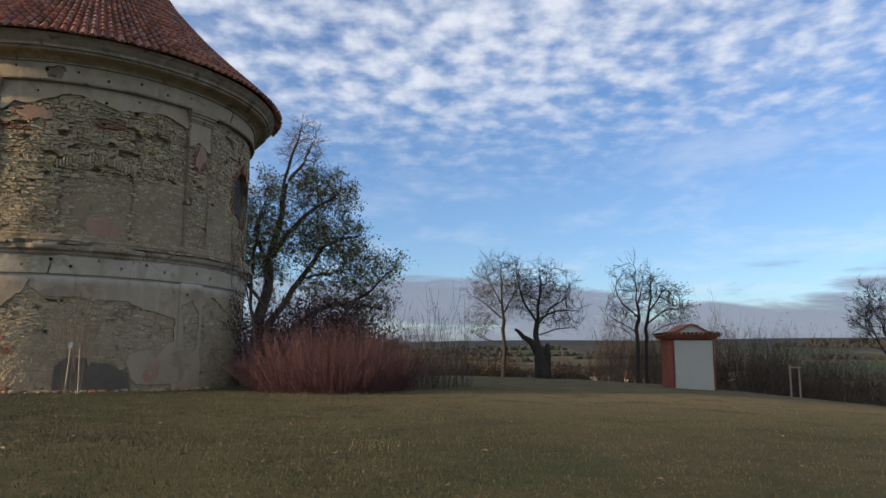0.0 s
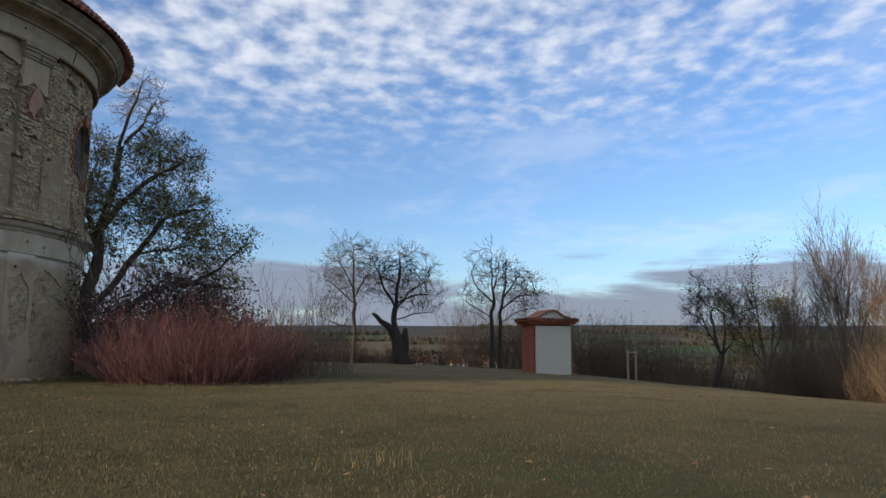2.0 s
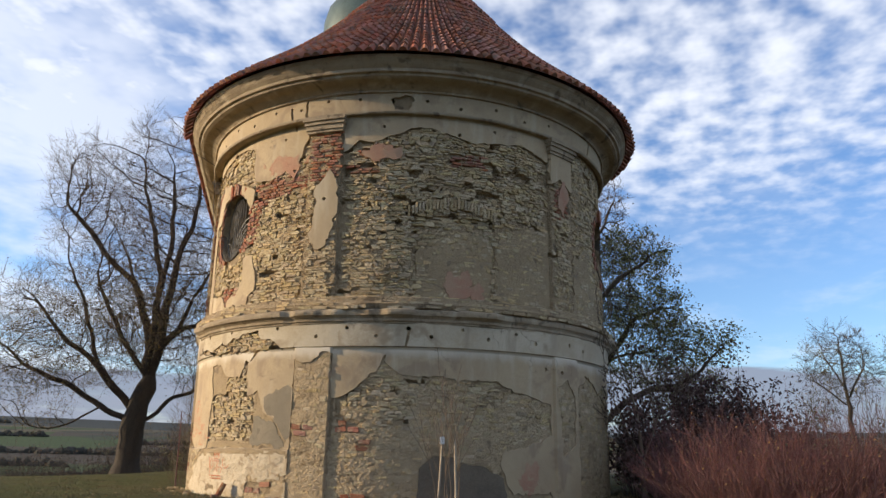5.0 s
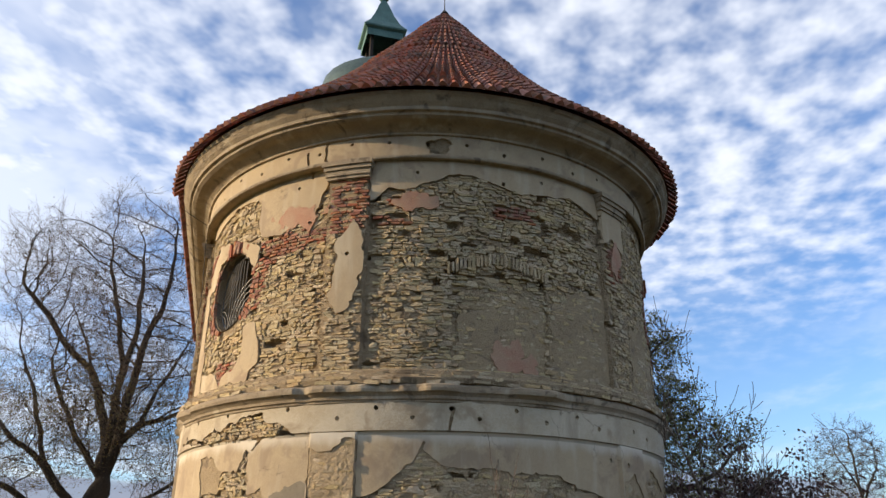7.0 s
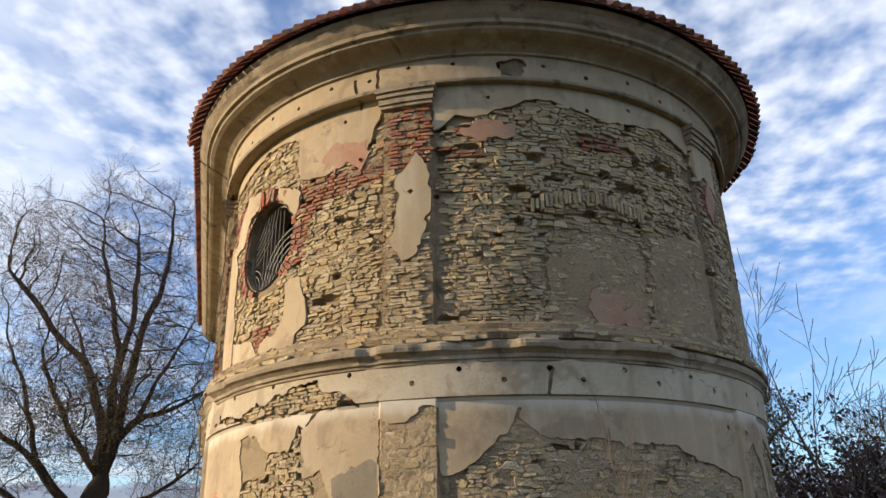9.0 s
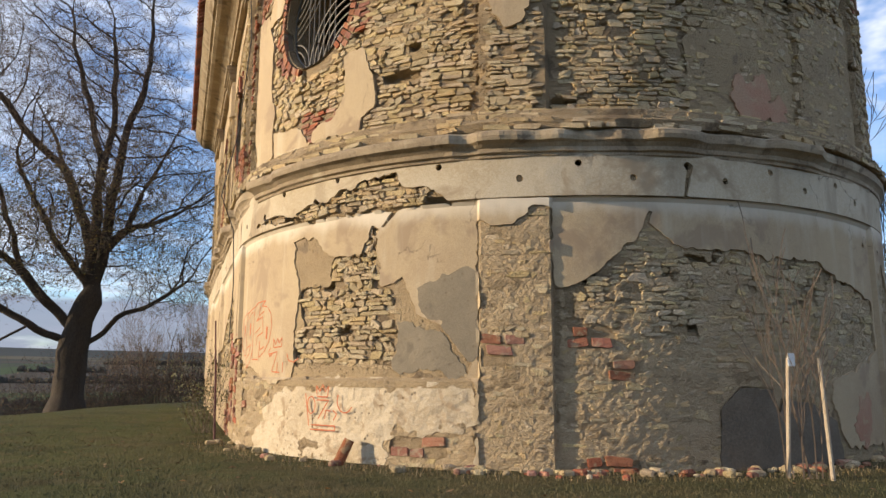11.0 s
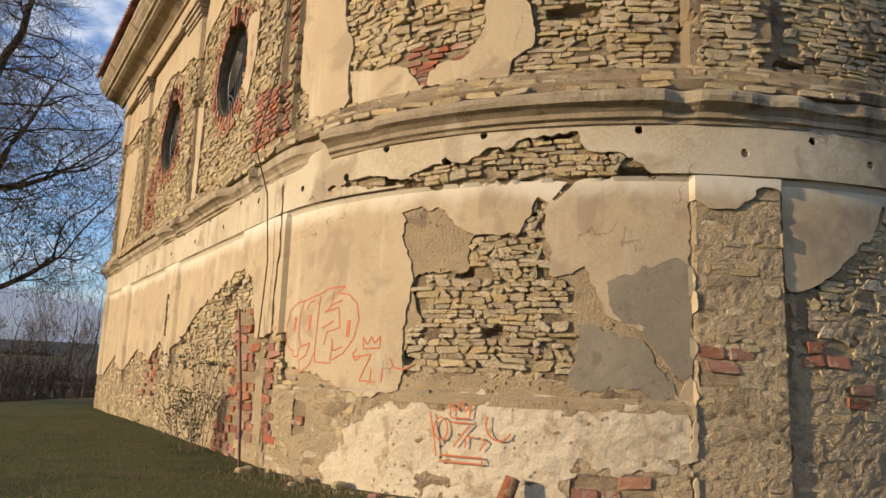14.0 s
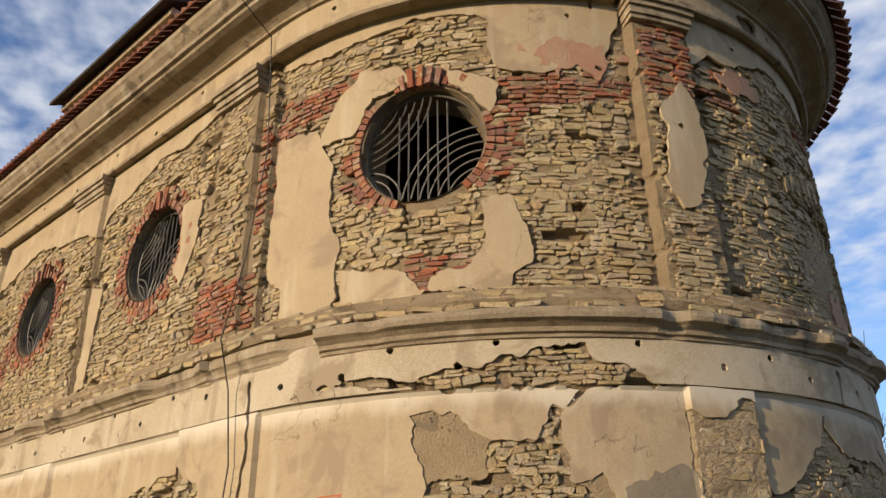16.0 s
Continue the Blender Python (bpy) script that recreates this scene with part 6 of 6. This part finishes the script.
thicket("wall_shrub", "thin half-bare shrub growing at the foot of the nave wall", [(-23.2, 28.6, 0.26)], 22, 1.8, 107, PALE_BARK, [(1000, 0.036, 0.09, LEAF)], 0.007, 0.28, 6)
thicket("edge_thicket", "brown tangled thicket at the meadow's edge", [(31.5, 38.5, 3.0), (34.5, 41.0, 3.4), (33.0, 46.5, 3.0), (36.0, 50.0, 3.2), (29.5, 33.5, 2.4), (38.5, 45.0, 3.5)], 4200, 4.4, 109, PALE_BARK, [(14000, 0.045, 0.4, BROWN_LEAF), (5000, 0.045, 0.4, YELLOW_LEAF)], 0.012, 0.35, 7, 0.22)
for k, (x0, x1, y, n, h) in enumerate(((-2, 12, 69.0, 8, 1.9), (13, 34, 66.0, 18, 5.2), (-48, -22, 76.0, 12, 3.4), (-95, -48, 78.0, 18, 4.6), (-80, -60, 52.0, 10, 5.0), (-66, -38, 58.0, 18, 4.4), (32, 50, 62.0, 8, 3.6))):
    r = random.Random(200 + k)
    spots = [(x0 + (x1 - x0) * (i + r.random()) / n, y + r.uniform(-2, 2), r.uniform(1.3, 2.4)) for i in range(n)]
    thicket("hedge", "brown leafless hedge along the brow of the hill", spots, 2400 if k == 1 else 1300, h, 210 + k, PALE_BARK if k in (1, 6) else BARK, [(7000, 0.075, 0.35, PURPLE_LEAF), (2200, 0.07, 0.35, LEAF), (2500, 0.07, 0.35, BROWN_LEAF)], 0.014, 0.35, 5)

# ---- wayside shrine ----
def shrine():
    x, y = 14.15, 46.55
    turn_by = radians(4)
    root = thing("wayside_shrine", "small brick-red wayside shrine with a grey panel and tiled roof", "shrine", at=pose(x, y, gz(x, y) - 0.12, 0, 0, math.degrees(turn_by)))

    def piece(name, mat, *boxes, label=""):
        s = Soup()
        for centre, size in boxes:
            s.box(centre, size, 0, 0.025)
        return part(name, s.mesh(name, mat), root, label)

    piece("body", RED_PAINT, ((0, 0.2, 1.6), (2.7, 1.35, 3.2)))
    piece("panel", GREY_BOARD, ((0.14, -0.55, 1.55), (2.36, 0.14, 3.0)), label="flat grey-green front panel")
    for sx, wide in ((-1.27, 0.30), (1.39, 0.09)):
        piece("pilaster", RED_PAINT, ((sx, -0.46, 1.5), (wide, 0.22, 3.0)), ((sx, -0.46, 2.55), (wide + 0.06, 0.28, 0.10)), ((sx, -0.46, 0.12), (wide + 0.06, 0.28, 0.24)))
    piece("cornice", RED_PAINT, ((0, 0.1, 3.22), (3.2, 1.75, 0.14)), ((0, 0.1, 3.34), (3.5, 1.95, 0.12)))
    s = Soup()
    n = 14
    prof = [(-1.75 + 3.5 * k / n, 3.40 + 0.46 * math.exp(-((-1.75 + 3.5 * k / n) / 0.72) ** 2) + 0.10 * (1 - abs(-1 + 2 * k / n))) for k in range(n + 1)]
    vs = [(px_, yy, pz_) for yy in (-0.92, 1.12) for px_, pz_ in prof] + [(px_, yy, pz_ + 0.10) for yy in (-0.92, 1.12) for px_, pz_ in prof]
    m = n + 1
    fs = []
    for k in range(n):
        fs += [(2 * m + k, 2 * m + k + 1, 3 * m + k + 1, 3 * m + k), (k, k + 1, 2 * m + k + 1, 2 * m + k), (m + k + 1, m + k, 3 * m + k, 3 * m + k + 1), (k + 1, k, m + k, m + k + 1)]
    s.add(vs, fs)
    part("roof", s.mesh("roof", TILE), root, "small red tiled roof with a curved gable")
    s = Soup()
    vs = [(px_, -0.80, pz_) for px_, pz_ in prof] + [(px_, -0.80, 3.38) for px_, pz_ in prof]
    s.add(vs, [(m + k, m + k + 1, k + 1, k) for k in range(n)])
    part("gable", s.mesh("gable", GREY_BOARD), root, "pale curved gable field")
    for k in range(13):
        s = Soup()
        s.tube([(-1.62 + k * 0.27, -0.98, 3.44), (-1.62 + k * 0.27, -0.60, 3.50)], [0.09, 0.09], 7)
        part("eave_tile", s.mesh("eave_tile", TILE), root)


shrine()


# ---- small things ----
def stake(x, y, h, r, parent, lean=(0, 0)):
    s = Soup()
    z = gz(x, y) - 0.1
    s.tube([(x, y, z), (x + lean[0] * 0.5, y + lean[1] * 0.5, z + h / 2), (x + lean[0], y + lean[1], z + h)], [r, r, r * 0.95], 8)
    return part("stake", s.mesh("stake", WOOD), parent)


guard = thing("tree_guard", "two tall wooden stakes joined by a crossbar round a sapling", "tree guard")
for dx in (-0.36, 0.36):
    stake(26.9 + dx, 60.8, 2.75, 0.085, guard)
s = Soup()
s.box((26.9, 60.72, gz(26.9, 60.8) + 2.5), (1.0, 0.05, 0.12), 0, 0.01)
part("crossbar", s.mesh("crossbar", WOOD), guard)

sapling = thing("staked_sapling", "young sapling tied to wooden stakes with a white card", "sapling")
SX, SY = -11.95, 23.7
for dx, dy, lx in ((-0.28, 0.1, 0.10), (0.22, -0.02, -0.05)):
    stake(SX + dx, SY + dy, 1.62, 0.028, sapling, (lx, 0.0))
g = Grower(301)
g.branch(Vector((SX - 0.02, SY + 0.1, gz(SX, SY))), Vector((0, 0, 1)), 2.0, 0.018, 1, dict(RULES, levels=3, kids=(5, 5, 4), angle=(12, 30), lift=0.12, thin=0.006))
for lx in (-0.30, -0.22, -0.1, 0.05, 0.12, 0.2):
    g.branch(Vector((SX + lx, SY + 0.08, gz(SX, SY))), Vector((lx * 0.2, 0, 1)), 1.7, 0.012, 2, dict(RULES, levels=3, kids=(4, 4, 4), angle=(10, 25), lift=0.12, thin=0.005))
part("twig_mass", g.wood.mesh("twig_mass", PALE_BARK), sapling, "thin bare stem and twigs", "stuff")
s = Soup()
s.box((SX - 0.16, SY + 0.02, 1.60), (0.11, 0.015, 0.17), 0.5, 0.004)
part("card", s.mesh("card", WHITE), sapling, "small white card")

rod = thing("corner_rod", "thin rusty pole standing at the corner of the nave", "pole")
s = Soup()
s.tube([(-21.85, 26.62, -0.1), (-21.95, 26.72, 1.2), (-22.12, 26.9, 2.45)], [0.022, 0.020, 0.014], 6)
part("pole", s.mesh("pole", RED_TWIG), rod)

cable = thing("conductor_cable", "sagging thin cable down the corner of the church wall", "cable")
s = Soup()
s.tube([wall_point(UL + 0.05, 7.9, 11.4), wall_point(UL + 0.02, 7.0, 10.9), wall_point(UL + 0.06, 6.86, 8.5), wall_point(UL - 0.02, 7.02, 6.4), wall_point(UL + 0.0, 7.30, 5.0), wall_point(UL - 0.1, 7.02, 4.3), wall_point(UL + 0.05, 6.98, 3.2), wall_point(UL - 0.05, 7.0, 2.0)], [0.012] * 8, 5)
part("wire", s.mesh("wire", IRON), cable)

leaning = thing("leaning_ridge_tile", "half-round red clay tile leaning against the wall", "roof tile")
foot, head = Vector(wall_point(-21.0 * DEG, 7.16, 0.02)), Vector(wall_point(-20.0 * DEG, 7.0, 0.44))
s = Soup()
ax = (head - foot).normalized()
side = ax.cross(Vector((math.sin(radians(-21)), -math.cos(radians(-21)), 0.2))).normalized()
outw = side.cross(ax).normalized()
if outw.y > 0:
    outw = -outw
vs = []
for p, w in ((foot, 0.10), (head, 0.085)):
    for rr in (w, w - 0.016):
        for k in range(9):
            t = math.pi * k / 8
            q = p + side * rr * math.cos(t) + outw * rr * math.sin(t)
            vs.append(tuple(q))
fs = []
for k in range(8):
    fs += [(k, k + 1, 18 + k + 1, 18 + k), (9 + k + 1, 9 + k, 27 + k, 27 + k + 1), (k + 1, k, 9 + k, 9 + k + 1), (18 + k, 18 + k + 1, 27 + k + 1, 27 + k)]
fs += [(0, 18, 27, 9), (8, 17, 35, 26)]
s.add(vs, fs)
part("tile_body", s.mesh("tile_body", BRICK), leaning)

# spray-painted scrawls: plain strokes on the plaster
scrawl = thing("wall_scrawl", "orange-red spray-painted scrawls on the plaster", "graffiti")


def stroke(points, off=0.052, w=0.010):
    s = Soup()
    fine_pts = []
    for i in range(len(points) - 1):
        for k in range(5):
            fine_pts.append(tuple(points[i][j] + (points[i + 1][j] - points[i][j]) * k / 5 for j in (0, 1)))
    fine_pts.append(points[-1])
    vs, fs = [], []
    for i, (a, z) in enumerate(fine_pts):
        b = fine_pts[min(i + 1, len(fine_pts) - 1)]
        c = fine_pts[max(i - 1, 0)]
        du, dz = (b[0] - c[0]) * DEG, b[1] - c[1]
        l = math.hypot(du, dz) or 1
        nu, nz2 = -dz / l * w, du / l * w
        base = float(coat_r(np.array([a * DEG]), np.array([z]))[0]) if off > 0.04 else float(bed_r(np.array([a * DEG]), np.array([z]))[0])
        lift_by = 0.004 if off > 0.04 else 0.064
        vs += [wall_point(a * DEG + nu, base + lift_by, z + nz2), wall_point(a * DEG - nu, base + lift_by, z - nz2)]
    for i in range(len(fine_pts) - 1):
        fs.append((2 * i, 2 * i + 1, 2 * i + 3, 2 * i + 2))
    s.add(vs, fs)
    me = s.mesh("stroke", SPRAY)
    part("stroke", me, scrawl)


def loop(ca, cz, ra, rz, t0=0, t1=360, n=16):
    return [(ca + ra * math.cos(radians(t0 + (t1 - t0) * k / n)), cz + rz * math.sin(radians(t0 + (t1 - t0) * k / n))) for k in range(n + 1)]


for pts in ([(-51.18, 2.500), (-52.74, 2.402), (-53.60, 2.178), (-53.33, 1.954), (-52.35, 1.842), (-51.49, 1.814), (-51.38, 1.730), (-50.32, 1.730), (-50.09, 1.870)],
            [(-49.42, 2.528), (-50.32, 2.318), (-50.32, 2.038), (-49.81, 1.870), (-47.67, 1.926), (-48.45, 1.758), (-50.01, 1.674), (-49.62, 1.506), (-47.67, 1.618), (-46.50, 1.842)],
            [(-51.18, 2.500), (-49.23, 2.528), (-46.11, 2.604), (-46.42, 2.262), (-46.70, 1.842), (-46.58, 1.660), (-43.69, 1.646), (-43.38, 1.954)],
            [(-46.11, 2.604), (-44.55, 2.668), (-41.62, 2.682), (-42.99, 2.598), (-41.04, 2.570), (-39.67, 2.444), (-39.21, 2.234), (-39.87, 1.982), (-41.43, 1.786), (-43.38, 1.688)],
            [(-43.58, 2.598), (-44.16, 2.402), (-45.13, 2.340), (-42.60, 2.402), (-42.21, 2.122), (-44.55, 2.066), (-44.94, 1.898)],
            [(-45.41, 2.122), (-43.38, 2.220)],
            [(-42.02, 2.500), (-43.97, 2.430)],
            [(-43.58, 1.982), (-43.19, 1.814), (-41.62, 1.870)],
            [(-48.84, 2.402), (-48.06, 2.500), (-47.09, 2.514)],
            [(-38.39, 1.996), (-38.31, 1.842), (-35.97, 1.856), (-35.89, 2.010), (-36.67, 1.912), (-37.14, 1.996), (-37.73, 1.898), (-38.39, 1.996)],
            [(-39.87, 1.730), (-37.14, 1.772), (-38.70, 1.436), (-36.36, 1.422)],
            [(-37.06, 1.590), (-37.14, 1.422)],
            [(-35.50, 1.590), (-35.58, 1.422)],
            [(-34.49, 1.730), (-34.02, 1.618), (-32.85, 1.590), (-31.68, 1.646)],
            [(-39.28, 1.842), (-39.87, 1.772), (-39.48, 1.688), (-38.70, 1.730)]):
    stroke(pts)
for ca, cz in ((-51.49, 2.192), (-48.06, 2.206), (-40.84, 2.108)):
    stroke([(ca - 0.1, cz - 0.11), (ca, cz), (ca + 0.1, cz + 0.11)], w=0.030)
for pts in ([(-26.5, 1.05), (-26.7, 1.22), (-26.0, 1.13), (-25.5, 1.24), (-25.0, 1.13), (-24.4, 1.22), (-24.6, 1.05), (-26.5, 1.05)], loop(-27.6, 0.92, 0.75, 0.13), [(-26.6, 1.0), (-24.4, 1.0), (-26.2, 0.72)], [(-28.8, 1.1), (-28.2, 0.75), (-28.0, 0.6)],
            [(-25.0, 0.72), (-24.9, 0.85), (-24.0, 0.84)], [(-23.6, 0.85), (-22.9, 0.8), (-23.5, 0.7)], [(-27.6, 0.62), (-23.2, 0.62), (-23.2, 0.55), (-27.7, 0.55)], loop(-21.6, 1.0, 1.3, 0.18, 150, 330, 8)):
    stroke(pts, off=0.0)

# far houses in the valley
def far_house(x, y, l, w, h, turn_deg, roof_mat, label):
    z = gz(x, y) - 0.5
    root = thing("far_house", label, "house", "houses in the valley", at=pose(x, y, z, 0, 0, turn_deg))
    s = Soup()
    s.box((0, 0, h / 2), (l, w, h))
    part("wall", s.mesh("wall", HOUSE), root)
    s = Soup()
    o, rh = 0.5, w * 0.42
    s.add([(-l / 2 - o, -w / 2 - o, h), (l / 2 + o, -w / 2 - o, h), (l / 2 + o, w / 2 + o, h), (-l / 2 - o, w / 2 + o, h), (-l / 2 - o, 0, h + rh), (l / 2 + o, 0, h + rh)],
          [(0, 1, 5, 4), (2, 3, 4, 5), (3, 0, 4), (1, 2, 5), (3, 2, 1, 0)])
    part("roof", s.mesh("roof", roof_mat), root)
    n = max(2, int(l / 3.5))
    for k in range(n):
        s = Soup()
        s.box((-l / 2 + (k + 0.5) * l / n, -w / 2 - 0.02, h * 0.55), (1.1, 0.1, 1.3))
        part("window", s.mesh("window", DARK), root)


for x, y, l, w, h, a, m_, lab in ((-9.5, 330.0, 30, 9, 4.5, 8, HOUSE, "long low white farm building in the valley"), (130, 560, 13, 9, 5, 10, RED_ROOF, "far white house with a red roof"), (165, 590, 11, 8, 5, -20, RED_ROOF, "far white house with a red roof"),
                                  (112, 600, 12, 9, 5, 25, RED_ROOF, "far house with a red roof among trees"), (225, 620, 10, 8, 4, 5, HOUSE, "far white house behind the shrine")):
    far_house(x, y, l, w, h, a, m_, lab)

# far tree lines between the fields
r = random.Random(77)
s = Soup()
for _ in range(64):
    a, q = r.uniform(-1.0, 1.2), 330 * (6.5 ** r.random())
    half, skew = r.uniform(0.03, 0.16), r.uniform(-0.25, 0.25)
    n = int(2 * half * q / 3.2)
    for i in range(n):
        w_a = a - half + 2 * half * i / n
        q2 = q * (1 + skew * (w_a - a)) + r.gauss(0, 4)
        x, y = -5 + q2 * math.sin(w_a), 35 + q2 * math.cos(w_a)
        h, w = r.uniform(1.5, 4.5) * (1 + q / 900), r.uniform(2.0, 4.0) * (1 + q / 1500)
        z = gz(x, y) - 0.8
        s.lathe([(w, 0), (w * r.uniform(0.8, 1.1), h * 0.5), (w * r.uniform(0.4, 0.7), h * 0.85), (0.05, h)], (x, y, z), 5, r.random())
ob = tagged(new("far_tree_lines", s.mesh("far_tree_lines", FAR_WOOD)), "far dark tree lines and copses between the fields", "trees", kind="stuff")

# ---- grass, leaves and rubble on the ground ----
r = random.Random(88)


def blades(name, label, material, count, region, height, width, seed):
    r = np.random.RandomState(seed)
    X, Y = region(r, count)
    keep_out = (np.hypot(X - CX, Y - CY) > 7.0)
    X, Y = X[keep_out], Y[keep_out]
    n = len(X)
    Z = ground_z(X, Y) - 0.01
    a = r.rand(n) * 2 * np.pi
    h = height * (0.5 + r.rand(n))
    lean = 0.6 * h * r.rand(n)
    la = r.rand(n) * 2 * np.pi
    w = width * (0.6 + 0.8 * r.rand(n))
    p0 = np.stack([X - w * np.cos(a), Y - w * np.sin(a), Z], -1)
    p1 = np.stack([X + w * np.cos(a), Y + w * np.sin(a), Z], -1)
    p2 = np.stack([X + lean * np.cos(la), Y + lean * np.sin(la), Z + h], -1)
    verts = np.stack([p0, p1, p2], 1).reshape(-1, 3)
    me = bpy.data.meshes.new(name)
    me.vertices.add(3 * n), me.loops.add(3 * n), me.polygons.add(n)
    me.vertices.foreach_set("co", verts.ravel())
    me.loops.foreach_set("vertex_index", np.arange(3 * n))
    me.polygons.foreach_set("loop_start", np.arange(0, 3 * n, 3))
    me.materials.append(material)
    me.update()
    me.validate()
    return tagged(new(name, me), label, "grass", kind="stuff")


def meadow(r, n):
    t = r.rand(n)
    q = 2.2 + 24 * r.rand(n) ** 1.4
    a = r.uniform(-1.15, 0.95, n)
    bx, by = -22 * t + 1, 16 * np.sqrt(t)
    return bx + q * np.sin(a), by + q * np.cos(a)


blades("meadow_grass", "short dull green and straw meadow grass", GRASS, 280000, meadow, 0.038, 0.006, 1)
blades("dry_grass", "scattered dry straw blades in the meadow", STRAW, 5000, meadow, 0.034, 0.004, 2)


def round_foot(r, n):
    a = np.radians(r.uniform(-58, 110, n))
    q = 7.05 + 0.75 * r.rand(n) ** 2
    return CX + q * np.sin(a), CY - q * np.cos(a)


blades("foot_grass", "longer dry grass along the foot of the wall", STRAW, 3500, round_foot, 0.075, 0.005, 3)


def tufts(r, n):
    c = np.array([(-1.1, 10.1), (-0.8, 10.3), (-3.0, 24.0), (-4.6, 23.6), (28.5, 36.0), (27.5, 33.0)])
    k = r.randint(0, len(c), n)
    return c[k, 0] + r.normal(0, 0.20, n), c[k, 1] + r.normal(0, 0.2, n)


blades("tall_dry_tufts", "tufts of tall dry grass", STRAW, 220, tufts, 0.16, 0.0025, 4)


def scatter_leaves():
    s = Soup()
    r = random.Random(90)
    for _ in range(1500):
        t, q, a = r.random(), r.uniform(2.5, 24), r.uniform(-1.1, 0.9)
        x, y = -22 * t + 1 + q * math.sin(a), 16 * math.sqrt(t) + q * math.cos(a)
        if math.hypot(x - CX, y - CY) < 7.1:
            continue
        z, b, l = gz(x, y) + 0.025, r.uniform(0, 6.28), r.uniform(0.025, 0.06)
        c, d = math.cos(b), math.sin(b)
        s.add([(x - l * c, y - l * d, z), (x + 0.5 * l * d, y - 0.5 * l * c, z + r.uniform(0, 0.03)), (x + l * c, y + l * d, z + r.uniform(0, 0.03)), (x - 0.5 * l * d, y + 0.5 * l * c, z + 0.01)], [(0, 1, 2, 3)])
    return tagged(new("fallen_leaves", s.mesh("fallen_leaves", BROWN_LEAF)), "fallen brown leaves scattered over the grass", "leaves", kind="stuff")


scatter_leaves()
s, s2 = Soup(), Soup()
for _ in range(300):
    a, q = radians(rng.uniform(-58, 70)), 6.95 + abs(rng.gauss(0, 0.22))
    if math.degrees(a) < -6 and rng.random() < 0.88:
        continue
    x, y, k = CX + q * math.sin(a), CY - q * math.cos(a), rng.uniform(0.03, 0.13)
    z = gz(x, y)
    (s if rng.random() < 0.62 else s2).box((x, y, z + k * 0.25), (k * rng.uniform(1, 2), k * rng.uniform(0.8, 1.4), k * 0.8), rng.uniform(0, 3), k * 0.2)
tagged(new("fallen_rubble", s.mesh("fallen_rubble", STONE)), "fallen rubble stones along the foot of the wall", "rubble", kind="stuff")
tagged(new("fallen_brick", s2.mesh("fallen_brick", BRICK)), "broken red brick along the foot of the wall", "rubble", kind="stuff")

# single stones and eave tiles
for geo in loose:
    part("stone", mesh_of("stone", geo[0], geo[1], STONE), masonry)
for geo in loose_bricks:
    part("brick", mesh_of("brick", geo[0], geo[1], BRICK), masonry)
for geo in tile_parts:
    part("roof_tile", mesh_of("roof_tile", geo[0], geo[1], TILE), roof)
